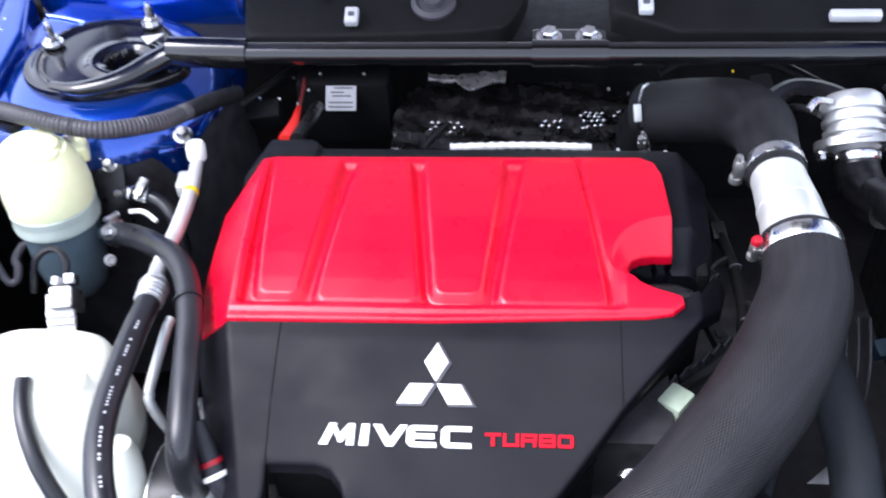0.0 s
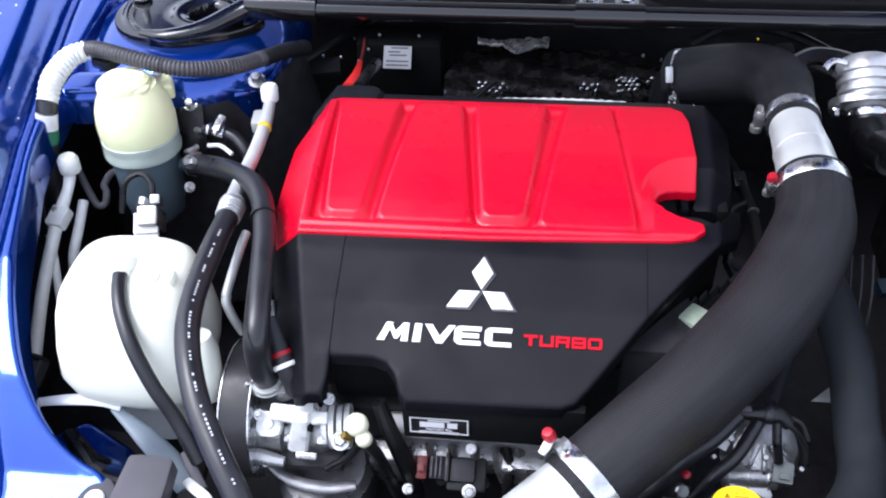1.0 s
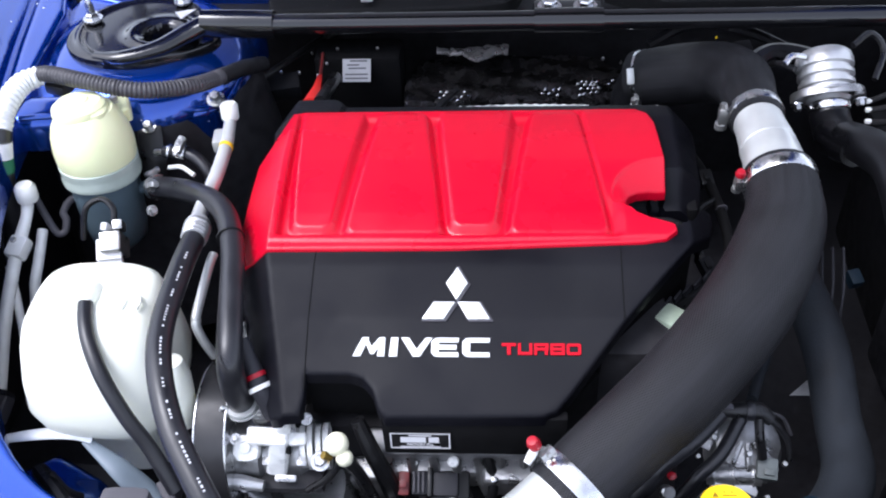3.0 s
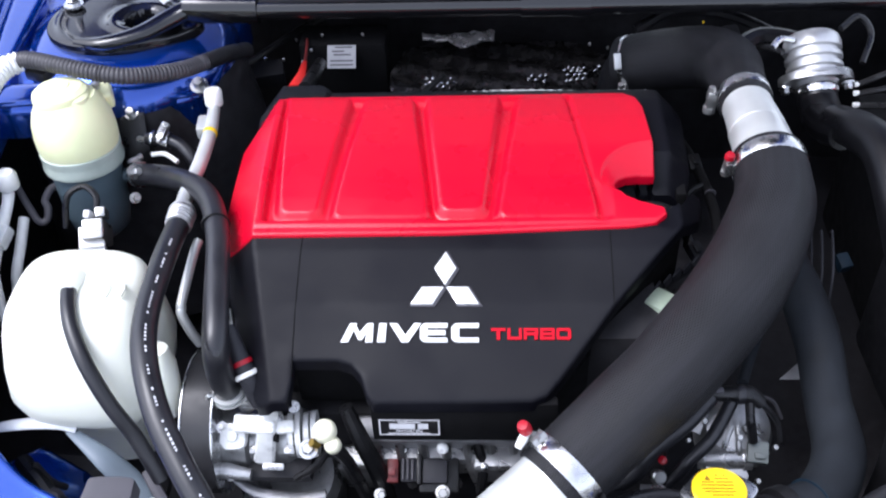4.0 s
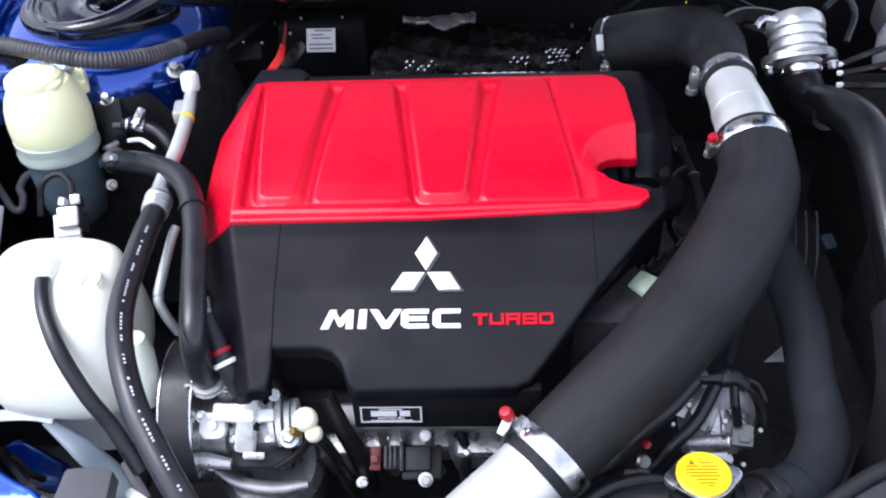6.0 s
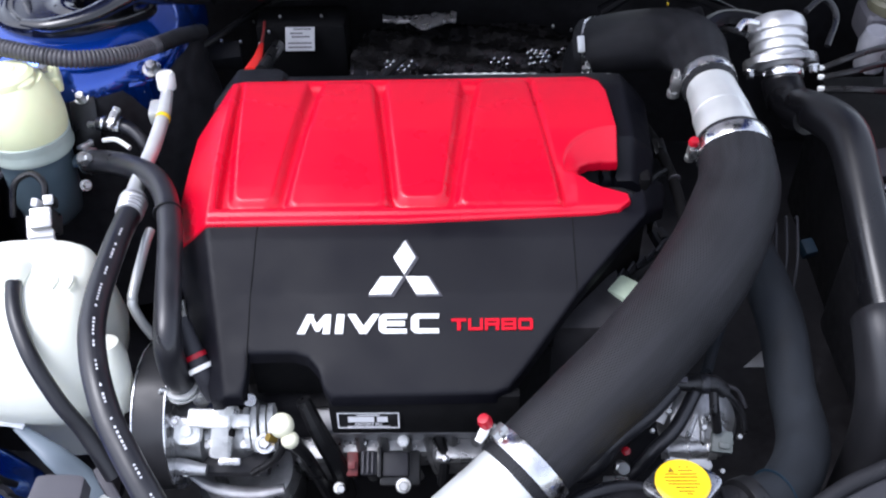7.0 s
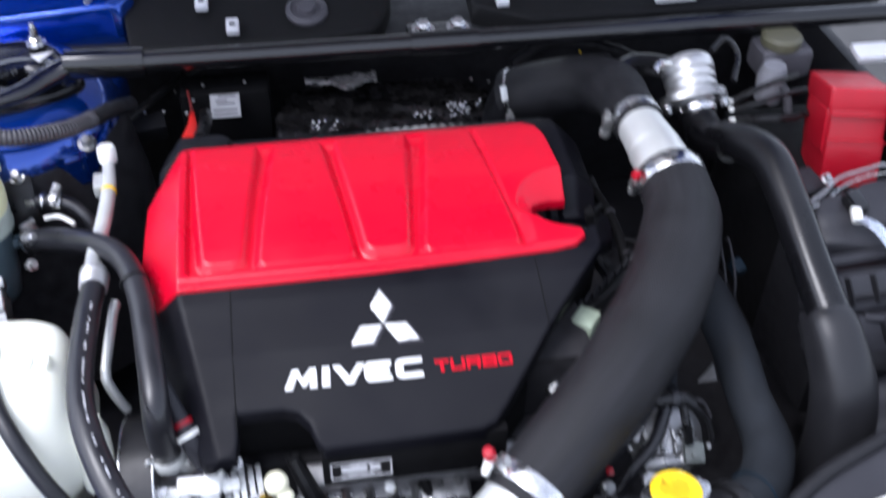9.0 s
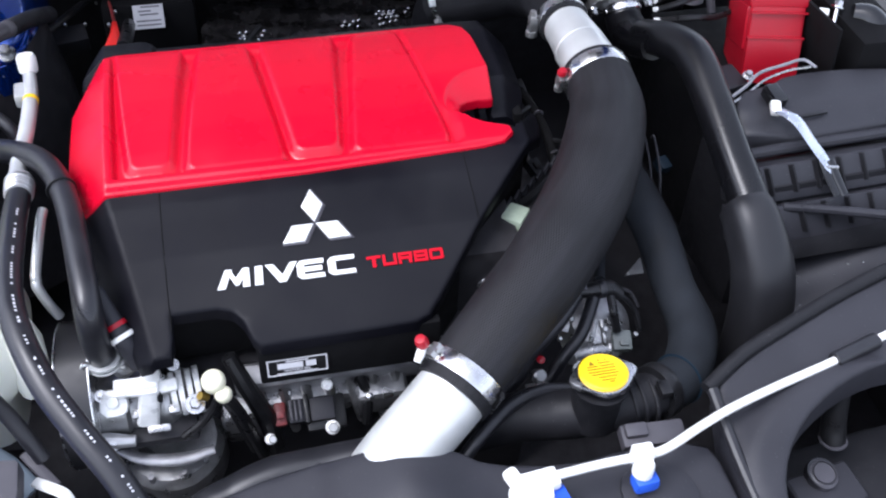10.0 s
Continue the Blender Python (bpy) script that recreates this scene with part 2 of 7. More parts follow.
M = {
    "cover_black": surface("grained_black_plastic", (0.0036, 0.0036, 0.0060), 0.46, spec=0.17, bump=0.25, fine=1400, grain=0.12, scale=18, stain=0.12, stain_color=(0.05, 0.05, 0.05)),
    "black": surface("black_plastic", (0.008, 0.008, 0.009), 0.36, spec=0.4, bump=0.1, grain=0.2, stain=0.15),
    "matt_black": surface("matt_black_plastic", (0.009, 0.009, 0.011), 0.60, spec=0.3, bump=0.15, grain=0.2, dust=0.15),
    "deep": surface("dirty_dark_metal", (0.027, 0.026, 0.029), 0.55, spec=0.3, grain=0.4, stain=0.3, stain_color=(0.02, 0.018, 0.016)),
    "panel": surface("dark_grey_plastic", (0.022, 0.022, 0.027), 0.5, spec=0.34, bump=0.2, fine=1200, scale=14, grain=0.16, dust=0.1),
    "grey_plastic": surface("mid_grey_plastic", (0.060, 0.057, 0.066), 0.55, bump=0.1, scale=20),
    "gloss_black": surface("black_gloss_enamel", (0.005, 0.005, 0.006), 0.15, bump=0.03, scale=25, rough_var=0.05, coat=0.3),
    "red": surface("bright_red_plastic", (0.56, 0.0006, 0.018), 0.28, spec=0.44, bump=0.12, fine=1500, scale=12, grain=0.05, rough_var=0.06),
    "red_box": surface("deep_red_plastic", (0.36, 0.003, 0.014), 0.40, bump=0.05, scale=20, grain=0.08),
    "knit": surface("knitted_rubber_hose", (0.0086, 0.0086, 0.0104), 0.56, spec=0.32, bump=0.32, weave=1.5, weave_pitch=0.0060, fine=700, grain=0.30, scale=26, rough_var=0.12),
    "rubber": surface("black_rubber", (0.013, 0.013, 0.016), 0.38, spec=0.55, bump=0.08, grain=0.15, scale=22),
    "grey_rubber": surface("greyed_rubber", (0.0135, 0.016, 0.020), 0.72, spec=0.22, bump=0.35, fine=500, grain=0.35, scale=26, stain=0.2, stain_color=(0.045, 0.054, 0.060)),
    "alu": surface("brushed_aluminium", (0.64, 0.65, 0.63), 0.40, metal=0.5, bump=0.06, grain=0.08, scale=30, fine=600),
    "cast": surface("cast_aluminium", (0.50, 0.50, 0.50), 0.34, metal=0.85, bump=0.5, fine=500, grain=0.3, scale=45, stain=0.6, stain_color=(0.06, 0.055, 0.05)),
    "steel": surface("bright_steel", (0.66, 0.66, 0.66), 0.24, metal=1.0, bump=0.03, grain=0.12, scale=80),
    "olive": surface("dull_olive_plastic", (0.10, 0.095, 0.06), 0.5),
    "pulley": surface("worn_dark_steel", (0.016, 0.0155, 0.017), 0.45, metal=0.1, grain=0.2, scale=30),
    "duct": surface("satin_black_duct", (0.0045, 0.0045, 0.0055), 0.30, spec=0.45, bump=0.08, grain=0.15, scale=12),
    "turned": surface("turned_grey_aluminium", (0.56, 0.56, 0.56), 0.40, metal=0.65, bump=0.04, grain=0.12, scale=50),
    "light_grey": surface("light_grey_plastic", (0.22, 0.22, 0.24), 0.5),
    "zinc": surface("zinc_plate", (0.46, 0.46, 0.45), 0.34, metal=0.9, bump=0.05, grain=0.2, scale=60),
    "white": surface("white_polythene", (0.86, 0.87, 0.76), 0.42, bump=0.05, grain=0.04, scale=14, subsurface=0.25, stain=0.08, stain_color=(0.5, 0.48, 0.4)),
    "cap_white": surface("white_nylon", (0.80, 0.80, 0.76), 0.4, bump=0.05, grain=0.05),
    "cream": surface("pale_yellow_polythene", (0.80, 0.82, 0.50), 0.42, bump=0.05, grain=0.05, scale=18, subsurface=0.3),
    "fluid": surface("fluid_darkened_polythene", (0.095, 0.135, 0.16), 0.35, bump=0.04, grain=0.15, scale=15),
    "band": surface("pale_rib_polythene", (0.42, 0.48, 0.42), 0.42, grain=0.06),
    "blue": surface("blue_metallic_paint", (0.004, 0.050, 0.33), 0.15, metal=0.75, bump=0.03, fine=1800, coat=1.0, grain=0.1, scale=10, rough_var=0.05, dust=0.15),
    "blue_clip": surface("blue_plastic", (0.02, 0.09, 0.55), 0.5),
    "emblem": surface("satin_silver_emblem", (0.86, 0.86, 0.84), 0.35, metal=0.35, bump=0.0, grain=0.03),
    "letter": surface("white_letter_paint", (0.82, 0.82, 0.80), 0.45, grain=0.03),
    "red_letter": surface("red_letter_paint", (0.50, 0.0006, 0.012), 0.5, spec=0.15, grain=0.05),
    "label": surface("white_label_paper", (0.62, 0.62, 0.64), 0.5, grain=0.05),
    "ink": surface("grey_print", (0.10, 0.10, 0.11), 0.6),
    "yellow": surface("yellow_cap_enamel", (0.82, 0.55, 0.006), 0.42, grain=0.05, scale=30),
    "brown_ink": surface("dark_print", (0.20, 0.11, 0.004), 0.5),
    "foil": surface("embossed_heat_shield", (0.055, 0.052, 0.054), 0.26, metal=0.85, bump=0.7, fine=240, grain=0.5, scale=60, stain=0.7, stain_color=(0.02, 0.02, 0.02)),
    "orange": surface("orange_red_plastic", (0.62, 0.016, 0.010), 0.45),
    "maroon": surface("maroon_plastic", (0.16, 0.02, 0.02), 0.5),
    "green": surface("pale_green_plastic", (0.42, 0.50, 0.38), 0.5),
    "dark_green": surface("green_tape", (0.02, 0.14, 0.07), 0.5),
    "teal": surface("teal_plastic", (0.005, 0.015, 0.026), 0.55, spec=0.3),
    "pale_paint": surface("pale_painted_steel", (0.62, 0.64, 0.66), 0.4, grain=0.1),
    "crumpled": surface("bright_crumpled_foil", (0.48, 0.46, 0.46), 0.3, metal=0.8, bump=0.9, fine=220, grain=0.3),
    "tape": surface("white_cloth_tape", (0.70, 0.70, 0.72), 0.6, bump=0.4, fine=400, grain=0.1, scale=90),
    "corrugated": surface("grey_corrugated_loom", (0.045, 0.043, 0.048), 0.5, grain=0.2),
    "bright_cast": surface("bright_cast_aluminium", (0.95, 0.95, 0.92), 0.34, metal=0.22, bump=0.6, fine=500, grain=0.15, scale=70, stain=0.35, stain_color=(0.12, 0.115, 0.11)),
    "cream_cap": surface("cream_nylon", (0.80, 0.78, 0.58), 0.42, bump=0.05, grain=0.06),
    "pale_alu": surface("dull_white_aluminium", (0.90, 0.90, 0.88), 0.42, metal=0.04, bump=0.06, grain=0.08, scale=40),
    # near-black plastic; it also stands in for shade below lips and in holes
    "deep_black": surface("black_plastic_and_shade", (0.0055, 0.0054, 0.006), 0.75, spec=0.12),
    "cowl": surface("dull_black_cowl_plastic", (0.009, 0.009, 0.0095), 0.62, spec=0.14, bump=0.2, fine=900, grain=0.2, scale=14, dust=0.1),
    "airbox": surface("airbox_plastic", (0.025, 0.025, 0.030), 0.46, spec=0.38, bump=0.15, fine=1200, scale=14, grain=0.12, dust=0.15),
    # label paper with its shade put into a greyer colour
    "unit_label": surface("shaded_label_paper", (0.40, 0.40, 0.42), 0.5, grain=0.06),
    "latch_steel": surface("pale_spring_steel", (0.62, 0.66, 0.74), 0.28, metal=0.85, bump=0.03, grain=0.1),
    "shade_poly": surface("shaded_tank_polythene", (0.15, 0.185, 0.22), 0.45, grain=0.1, scale=20),
    "green_grey": surface("grey_green_plastic", (0.11, 0.125, 0.12), 0.5),
    "dull_cast": surface("dull_grey_casting", (0.38, 0.38, 0.39), 0.42, metal=0.6, bump=0.4, fine=420, grain=0.35, scale=34, stain=0.5, stain_color=(0.03, 0.03, 0.03)),
    "sleeve": surface("soft_black_rubber_sleeve", (0.013, 0.013, 0.015), 0.44, spec=0.4, bump=0.1, grain=0.15, scale=18),
    "pale_lining": surface("pale_bounce_paint", (0.72, 0.72, 0.75), 0.5, spec=0.5, bump=0.3, fine=300, grain=0.1, scale=10),
    "felt": surface("dark_shading_felt", (0.03, 0.03, 0.032), 0.9, spec=0.1, bump=0.5, fine=300, grain=0.2, scale=20),
    "asphalt": surface("asphalt", (0.05, 0.05, 0.05), 0.85, bump=0.8, fine=120, grain=0.3, scale=8),
    "brass": surface("brass", (0.5, 0.34, 0.08), 0.35, metal=0.9),
}


# ---- mesh tools ----
PLACE = {}


def sharpen(me, angle):
    for f in me.polygons:
        f.use_smooth = True
    me.set_sharp_from_angle(angle=radians(angle))


def mesh_object(name, bm, material, angle=35):
    bmesh.ops.recalc_face_normals(bm, faces=bm.faces)
    me = bpy.data.meshes.new(name)
    bm.to_mesh(me)
    bm.free()
    me.materials.append(M[material])
    sharpen(me, angle)
    return new(name, me)


def thing(name, label, category, base, group="", kind=""):
    """An empty at the base of a thing, which carries its parts."""
    ob = new(name)
    ob.empty_display_size = 0.02
    ob.location = base
    PLACE[ob.name] = Matrix.Translation(base)
    return tagged(ob, label, category, group, kind)


def part(name, bm, material, parent, label="", angle=35):
    ob = mesh_object(name, bm, material, angle)
    ob.parent = parent
    ob.matrix_parent_inverse = PLACE.get(parent.name, Matrix()).inverted()
    return tagged(ob, label)


def solo(name, bm, material, label, category, group="", kind="", angle=35):
    return tagged(mesh_object(name, bm, material, angle), label, category, group, kind)


def merge(bm, other):
    me = bpy.data.meshes.new("scratch")
    other.to_mesh(me)
    other.free()
    bm.from_mesh(me)
    bpy.data.meshes.remove(me)
    return bm


def spline(pts, res):
    """Catmull-Rom through the points, with the control index at each sample."""
    p = [Vector(q) for q in pts]
    p = [2 * p[0] - p[1]] + p + [2 * p[-1] - p[-2]]
    out, at = [], []
    for i in range(1, len(p) - 2):
        for k in range(res):
            t = k / res
            a, b, c, d = p[i - 1], p[i], p[i + 1], p[i + 2]
            out.append(0.5 * (2 * b + (c - a) * t + (2 * a - 5 * b + 4 * c - d) * t * t + (3 * b - a - 3 * c + d) * t ** 3))
            at.append(i - 1 + t)
    return out + [p[-2]], at + [len(pts) - 1.0]


def tube(pts, r, n=16, res=8, bm=None, ridge=None, flat=None, caps=True, square=1.0):
    """A round bar or hose swept along a spline. r: one radius or one for each point; ridge: (pitch, depth) of rings round it;
    flat: factor by which it is squeezed along its second axis."""
    bm = bm or bmesh.new()
    path, at = spline(pts, res)
    if ridge:
        dense, where, run = [path[0]], [at[0]], 0.0
        stepl = ridge[0] / 4
        for i in range(len(path) - 1):
            seg = (path[i + 1] - path[i]).length
            k = max(1, round(seg / stepl))
            for j in range(1, k + 1):
                dense.append(path[i].lerp(path[i + 1], j / k))
                where.append(at[i] + (at[i + 1] - at[i]) * j / k)
        path, at = dense, where
    rad = [r] * len(pts) if isinstance(r, (int, float)) else list(r)
    uvl = bm.loops.layers.uv.verify()
    rings, lengths, run = [], [], 0.0
    tan = (path[1] - path[0]).normalized()
    side = tan.orthogonal().normalized() if abs(tan.z) > 0.9 else tan.cross(Vector((0, 0, 1))).normalized()
    for i, c in enumerate(path):
        t2 = (path[min(i + 1, len(path) - 1)] - path[max(i - 1, 0)]).normalized()
        side = (side - side.dot(t2) * t2).normalized()
        up = t2.cross(side)
        if i:
            run += (c - path[i - 1]).length
        rr = float(np.interp(at[i], range(len(rad)), rad))
        if ridge:
            rr += ridge[1] * math.cos(2 * math.pi * run / ridge[0])
        fl = flat if flat else 1.0
        rings.append([bm.verts.new(c + rr * (math.copysign(abs(cs) ** square, cs) * side + fl * math.copysign(abs(sn) ** square, sn) * up))
                      for cs, sn in ((math.cos(2 * math.pi * k / n), math.sin(2 * math.pi * k / n)) for k in range(n))])
        lengths.append(run)
    rm = max(rad)
    for i in range(len(rings) - 1):
        for k in range(n):
            f = bm.faces.new((rings[i][k], rings[i][(k + 1) % n], rings[i + 1][(k + 1) % n], rings[i + 1][k]))
            for lp, (uu, vv) in zip(f.loops, ((i, k), (i, k + 1), (i + 1, k + 1), (i + 1, k))):
                lp[uvl].uv = (lengths[uu], vv * 2 * math.pi * rm / n)
    if caps:
        bm.faces.new(rings[0])
        bm.faces.new(rings[-1])
    return bm


def frame_of(axis):
    z = Vector(axis).normalized()
    x = z.orthogonal().normalized()
    return Matrix((x, z.cross(x), z)).transposed()


def lathe(profile, base, axis=(0, 0, 1), n=32, bm=None):
    """A turned body: profile of (radius, height) along the axis from the base."""
    bm = bm or bmesh.new()
    b, m3 = Vector(base), frame_of(axis)
    rings = []
    for r, h in profile:
        if r < 1e-5:
            rings.append([bm.verts.new(b + m3 @ Vector((0, 0, h)))])
        else:
            rings.append([bm.verts.new(b + m3 @ Vector((r * math.cos(2 * math.pi * k / n), r * math.sin(2 * math.pi * k / n), h))) for k in range(n)])
    for a, c in zip(rings, rings[1:]):
        for k in range(n):
            q = [a[k % len(a)], a[(k + 1) % len(a)], c[(k + 1) % len(c)], c[k % len(c)]]
            q = list(dict.fromkeys(q))
            if len(q) > 2:
                bm.faces.new(q)
    for end in (rings[0], rings[-1]):
        if len(end) > 2:
            bm.faces.new(end)
    return bm


def block(center, size, bevel=0.002, turn=(0, 0, 0), bm=None, seg=2, taper=1.0):
    """A box with rounded edges; taper: size of its top against its foot."""
    one = bmesh.new()
    bmesh.ops.create_cube(one, size=1.0)
    for v in one.verts:
        k = taper if v.co.z > 0 else 1.0
        v.co = Vector((v.co.x * size[0] * k, v.co.y * size[1] * k, v.co.z * size[2]))
    if bevel:
        bmesh.ops.bevel(one, geom=one.edges[:], offset=min(bevel, 0.45 * min(size)), segments=seg, affect="EDGES", profile=0.6)
    one.transform(pose(*center, *turn))
    return merge(bm, one) if bm else one


def prism(outline, depth, m, bevel=0.0, bm=None, seg=2):
    """A flat outline in the plane of m, raised by depth along its z."""
    one = bmesh.new()
    low = [one.verts.new((x, y, 0)) for x, y in outline]
    f = one.faces.new(low)
    top = bmesh.ops.extrude_face_region(one, geom=[f])
    bmesh.ops.translate(one, verts=[v for v in top["geom"] if isinstance(v, bmesh.types.BMVert)], vec=(0, 0, depth))
    if bevel:
        bmesh.ops.recalc_face_normals(one, faces=one.faces)
        edges = [e for e in one.edges if all(v.co.z > depth * 0.5 for v in e.verts)]
        bmesh.ops.bevel(one, geom=edges, offset=bevel, segments=seg, affect="EDGES", profile=0.6)
    one.transform(m)
    return merge(bm, one) if bm else one


def rounded(pts, times=2):
    """Corners of a closed outline cut round."""
    for _ in range(times):
        out = []
        for a, b in zip(pts, pts[1:] + pts[:1]):
            out.append((0.75 * a[0] + 0.25 * b[0], 0.75 * a[1] + 0.25 * b[1]))
            out.append((0.25 * a[0] + 0.75 * b[0], 0.25 * a[1] + 0.75 * b[1]))
        pts = out
    return pts


def distance(pts, loop):
    """Distance of 2D points to a closed outline, and whether they lie inside."""
    pts, a = np.asarray(pts, float), np.asarray(loop, float)
    b = np.roll(a, -1, 0)
    best, inside = np.full(len(pts), 9.0), np.zeros(len(pts), bool)
    for p, q in zip(a, b):
        d = q - p
        t = np.clip(((pts - p) @ d) / max(d @ d, 1e-12), 0, 1)
        best = np.minimum(best, np.hypot(*(pts - p - t[:, None] * d).T))
        if p[1] != q[1]:
            cross = ((p[1] > pts[:, 1]) != (q[1] > pts[:, 1])) & (pts[:, 0] < (q[0] - p[0]) * (pts[:, 1] - p[1]) / (q[1] - p[1]) + p[0])
            inside ^= cross
    return best, inside


def relief(outline, height, skirt=0.03, step=0.006, edge=0.003, lean=0.0):
    """A moulded sheet over an outline in plan: height(x, y) gives its surface, its edge is rounded, and a skirt hangs from it."""
    from mathutils.geometry import delaunay_2d_cdt
    loop = []
    for a, b in zip(outline, outline[1:] + outline[:1]):
        k = max(1, round(math.dist(a, b) / step))
        loop += [(a[0] + (b[0] - a[0]) * j / k, a[1] + (b[1] - a[1]) * j / k) for j in range(k)]
    lo, hi = np.min(loop, 0), np.max(loop, 0)
    gx, gy = np.meshgrid(np.arange(lo[0], hi[0], step), np.arange(lo[1], hi[1], step))
    gx = gx + (np.arange(len(gx)) % 2)[:, None] * step * 0.5
    grid = np.stack([gx.ravel(), gy.ravel()], 1)
    d, inside = distance(grid, loop)
    grid = grid[inside & (d > edge + 0.4 * step)]
    ring = []
    arr = np.asarray(loop)
    t = np.roll(arr, -1, 0) - np.roll(arr, 1, 0)
    t /= np.linalg.norm(t, axis=1)[:, None] + 1e-9
    area = np.sum(arr[:, 0] * np.roll(arr[:, 1], -1) - np.roll(arr[:, 0], -1) * arr[:, 1])
    inward = np.stack([-t[:, 1], t[:, 0]], 1) * (1 if area > 0 else -1)
    for k in (0.15, 0.5, 1.0):
        q = arr + inward * edge * k
        dq, iq = distance(q, loop)
        ring.append(q[iq & (dq > 0.9 * k * edge)])
    allp = np.concatenate([arr, *ring, grid])
    idx = list(range(len(arr)))
    verts, _, faces, *_ = delaunay_2d_cdt([Vector(p) for p in allp], [(i, (i + 1) % len(arr)) for i in idx], [], 1, 1e-6)
    vs = np.array([v[:] for v in verts])
    d, _ = distance(vs, loop)
    f = np.clip(1 - d / edge, 0, 1)
    drop = edge * (1 - np.sqrt(1 - f * f))
    bm = bmesh.new()
    bv = [bm.verts.new((x, y, height(x, y) - dz)) for (x, y), dz in zip(vs, drop)]
    for fc in faces:
        bm.faces.new([bv[i] for i in fc])
    rim = [e for e in bm.edges if len(e.link_faces) == 1]
    if skirt:
        got = bmesh.ops.extrude_edge_only(bm, edges=rim)
        center = Vector((*vs.mean(0), 0))
        for v in got["geom"]:
            if isinstance(v, bmesh.types.BMVert):
                away = Vector((v.co.x, v.co.y, 0)) - center
                v.co += Vector((0, 0, -skirt)) + away.normalized() * lean
    return bm


def ring(center, axis, r, width, thick, n=40, bm=None):
    h = width / 2
    prof = [(r, -h), (r + thick * 0.8, -h), (r + thick, -h + thick * 0.4), (r + thick, h - thick * 0.4), (r + thick * 0.8, h), (r, h), (r, -h)]
    return lathe(prof[:-1], center, axis, n, bm)


def hex_bolt(center, axis, r, h, bm=None, washer=True):
    bm = bm or bmesh.new()
    if washer:
        lathe([(0, 0), (r * 1.5, 0), (r * 1.5, h * 0.2), (0, h * 0.2)], center, axis, 20, bm)
    lathe([(0, h * 0.15), (r, h * 0.15), (r, h * 0.85), (r * 0.8, h), (0, h)], center, axis, 6, bm)
    return bm


def clamp(parent, center, axis, r, toward, width=0.016, tip="", k=1.0):
    """A hose clamp: steel band, screw housing and screw, set on the side that `toward` names."""
    c, ax = Vector(center), Vector(axis).normalized()
    d = Vector(toward)
    d = (d - d.dot(ax) * ax).normalized()
    tang = ax.cross(d)
    band = part("hose_clamp", ring(c, ax, r, width, 0.0016), "steel", parent, "bright steel band clamp")
    m3 = Matrix((ax, tang, d)).transposed().to_4x4()
    hous = bmesh.new()
    one = block((0, 0, 0), (width * 0.85, 0.022 * k, 0.011 * k), 0.002 * k)
    one.transform(Matrix.Translation(c + d * (r + 0.007 * k)) @ m3)
    merge(hous, one)
    part("screw_housing", hous, "zinc", band)
    s0 = c + d * (r + 0.008 * k) - tang * 0.017 * k
    part("screw", hex_bolt(s0, tang, 0.0048 * k, 0.034 * k), "zinc", band)
    if tip:
        up = tang if tang.z > 0 else -tang
        end = c + d * (r + 0.008 * k) + up * 0.013 * k
        part("screw_tip", lathe([(0.003 * k, 0), (0.0072 * k, 0.002), (0.0080 * k, 0.007 * k), (0.006 * k, 0.012 * k), (0, 0.0135 * k)], end, up, 14), tip, band, "red plastic screw tip")
    return band


def text_mesh(body, size, wide, depth, m):
    cu = bpy.data.curves.new("text", "FONT")
    cu.body, cu.size, cu.extrude, cu.align_x, cu.align_y = body, size, depth / 2, "CENTER", "CENTER"
    cu.offset = size * 0.026
    ob = bpy.data.objects.new("text", cu)
    scene.collection.objects.link(ob)
    bpy.context.view_layer.update()
    me = bpy.data.meshes.new_from_object(ob.evaluated_get(bpy.context.evaluated_depsgraph_get()))
    bpy.data.objects.remove(ob)
    bm = bmesh.new()
    bm.from_mesh(me)
    bpy.data.meshes.remove(me)
    bm.transform(m @ Matrix.Diagonal((wide, 1, 1, 1)))
    return bm


def interp(x, xs, ys):
    return float(np.interp(x, xs, ys))


def step_up(d, a, b):
    t = min(1.0, max(0.0, (d - a) / (b - a)))
    return t * t * (3 - 2 * t)

# ---- setting: ground, body shell of the car ----
g = bmesh.new()
bmesh.ops.create_grid(g, x_segments=8, y_segments=8, size=400)
solo("ground", g, "asphalt", "grey asphalt ground under the parked car", "ground", kind="structure")

# floor and walls of the engine bay
solo("bay_floor", block((0.05, 0.85, 0.40), (1.5, 1.3, 0.02), 0.004), "deep", "dark dirty undertray of the engine bay", "floor", kind="structure")


def wall(name, center, size, material, label):
    return solo(name, block(center, size, 0.006), material, label, "wall", kind="structure")


wall("wall_north", (0.05, 1.405, 0.62), (1.5, 0.03, 0.44), "deep", "black painted firewall behind the engine")
wall("wall_east", (0.79, 0.80, 0.60), (0.02, 1.2, 0.40), "deep", "dark inner wing of the engine bay")
wall("wall_west", (-0.70, 0.85, 0.60), (0.02, 1.1, 0.40), "deep", "dark inner wing under the blue apron")
wall("wall_south", (0.05, 0.16, 0.55), (1.5, 0.02, 0.30), "deep", "dark radiator support at the front")


# blue wing ledge, with its inner edge bending round the headlamp hole
def ledge_height(x, y):
    z = interp(y, [0.30, 0.42, 0.50, 0.62, 0.80, 1.0, 1.3], [0.715, 0.745, 0.805, 0.862, 0.885, 0.90, 0.92])
    rim = interp(y, [0.40, 0.55, 0.80, 1.06, 1.3], [-0.50, -0.545, -0.592, -0.632, -0.66])
    z += 0.035 * step_up(rim - x, 0.0, 0.03)
    z -= 0.012 * math.exp(-((x - rim - 0.006) / 0.010) ** 2)
    return z


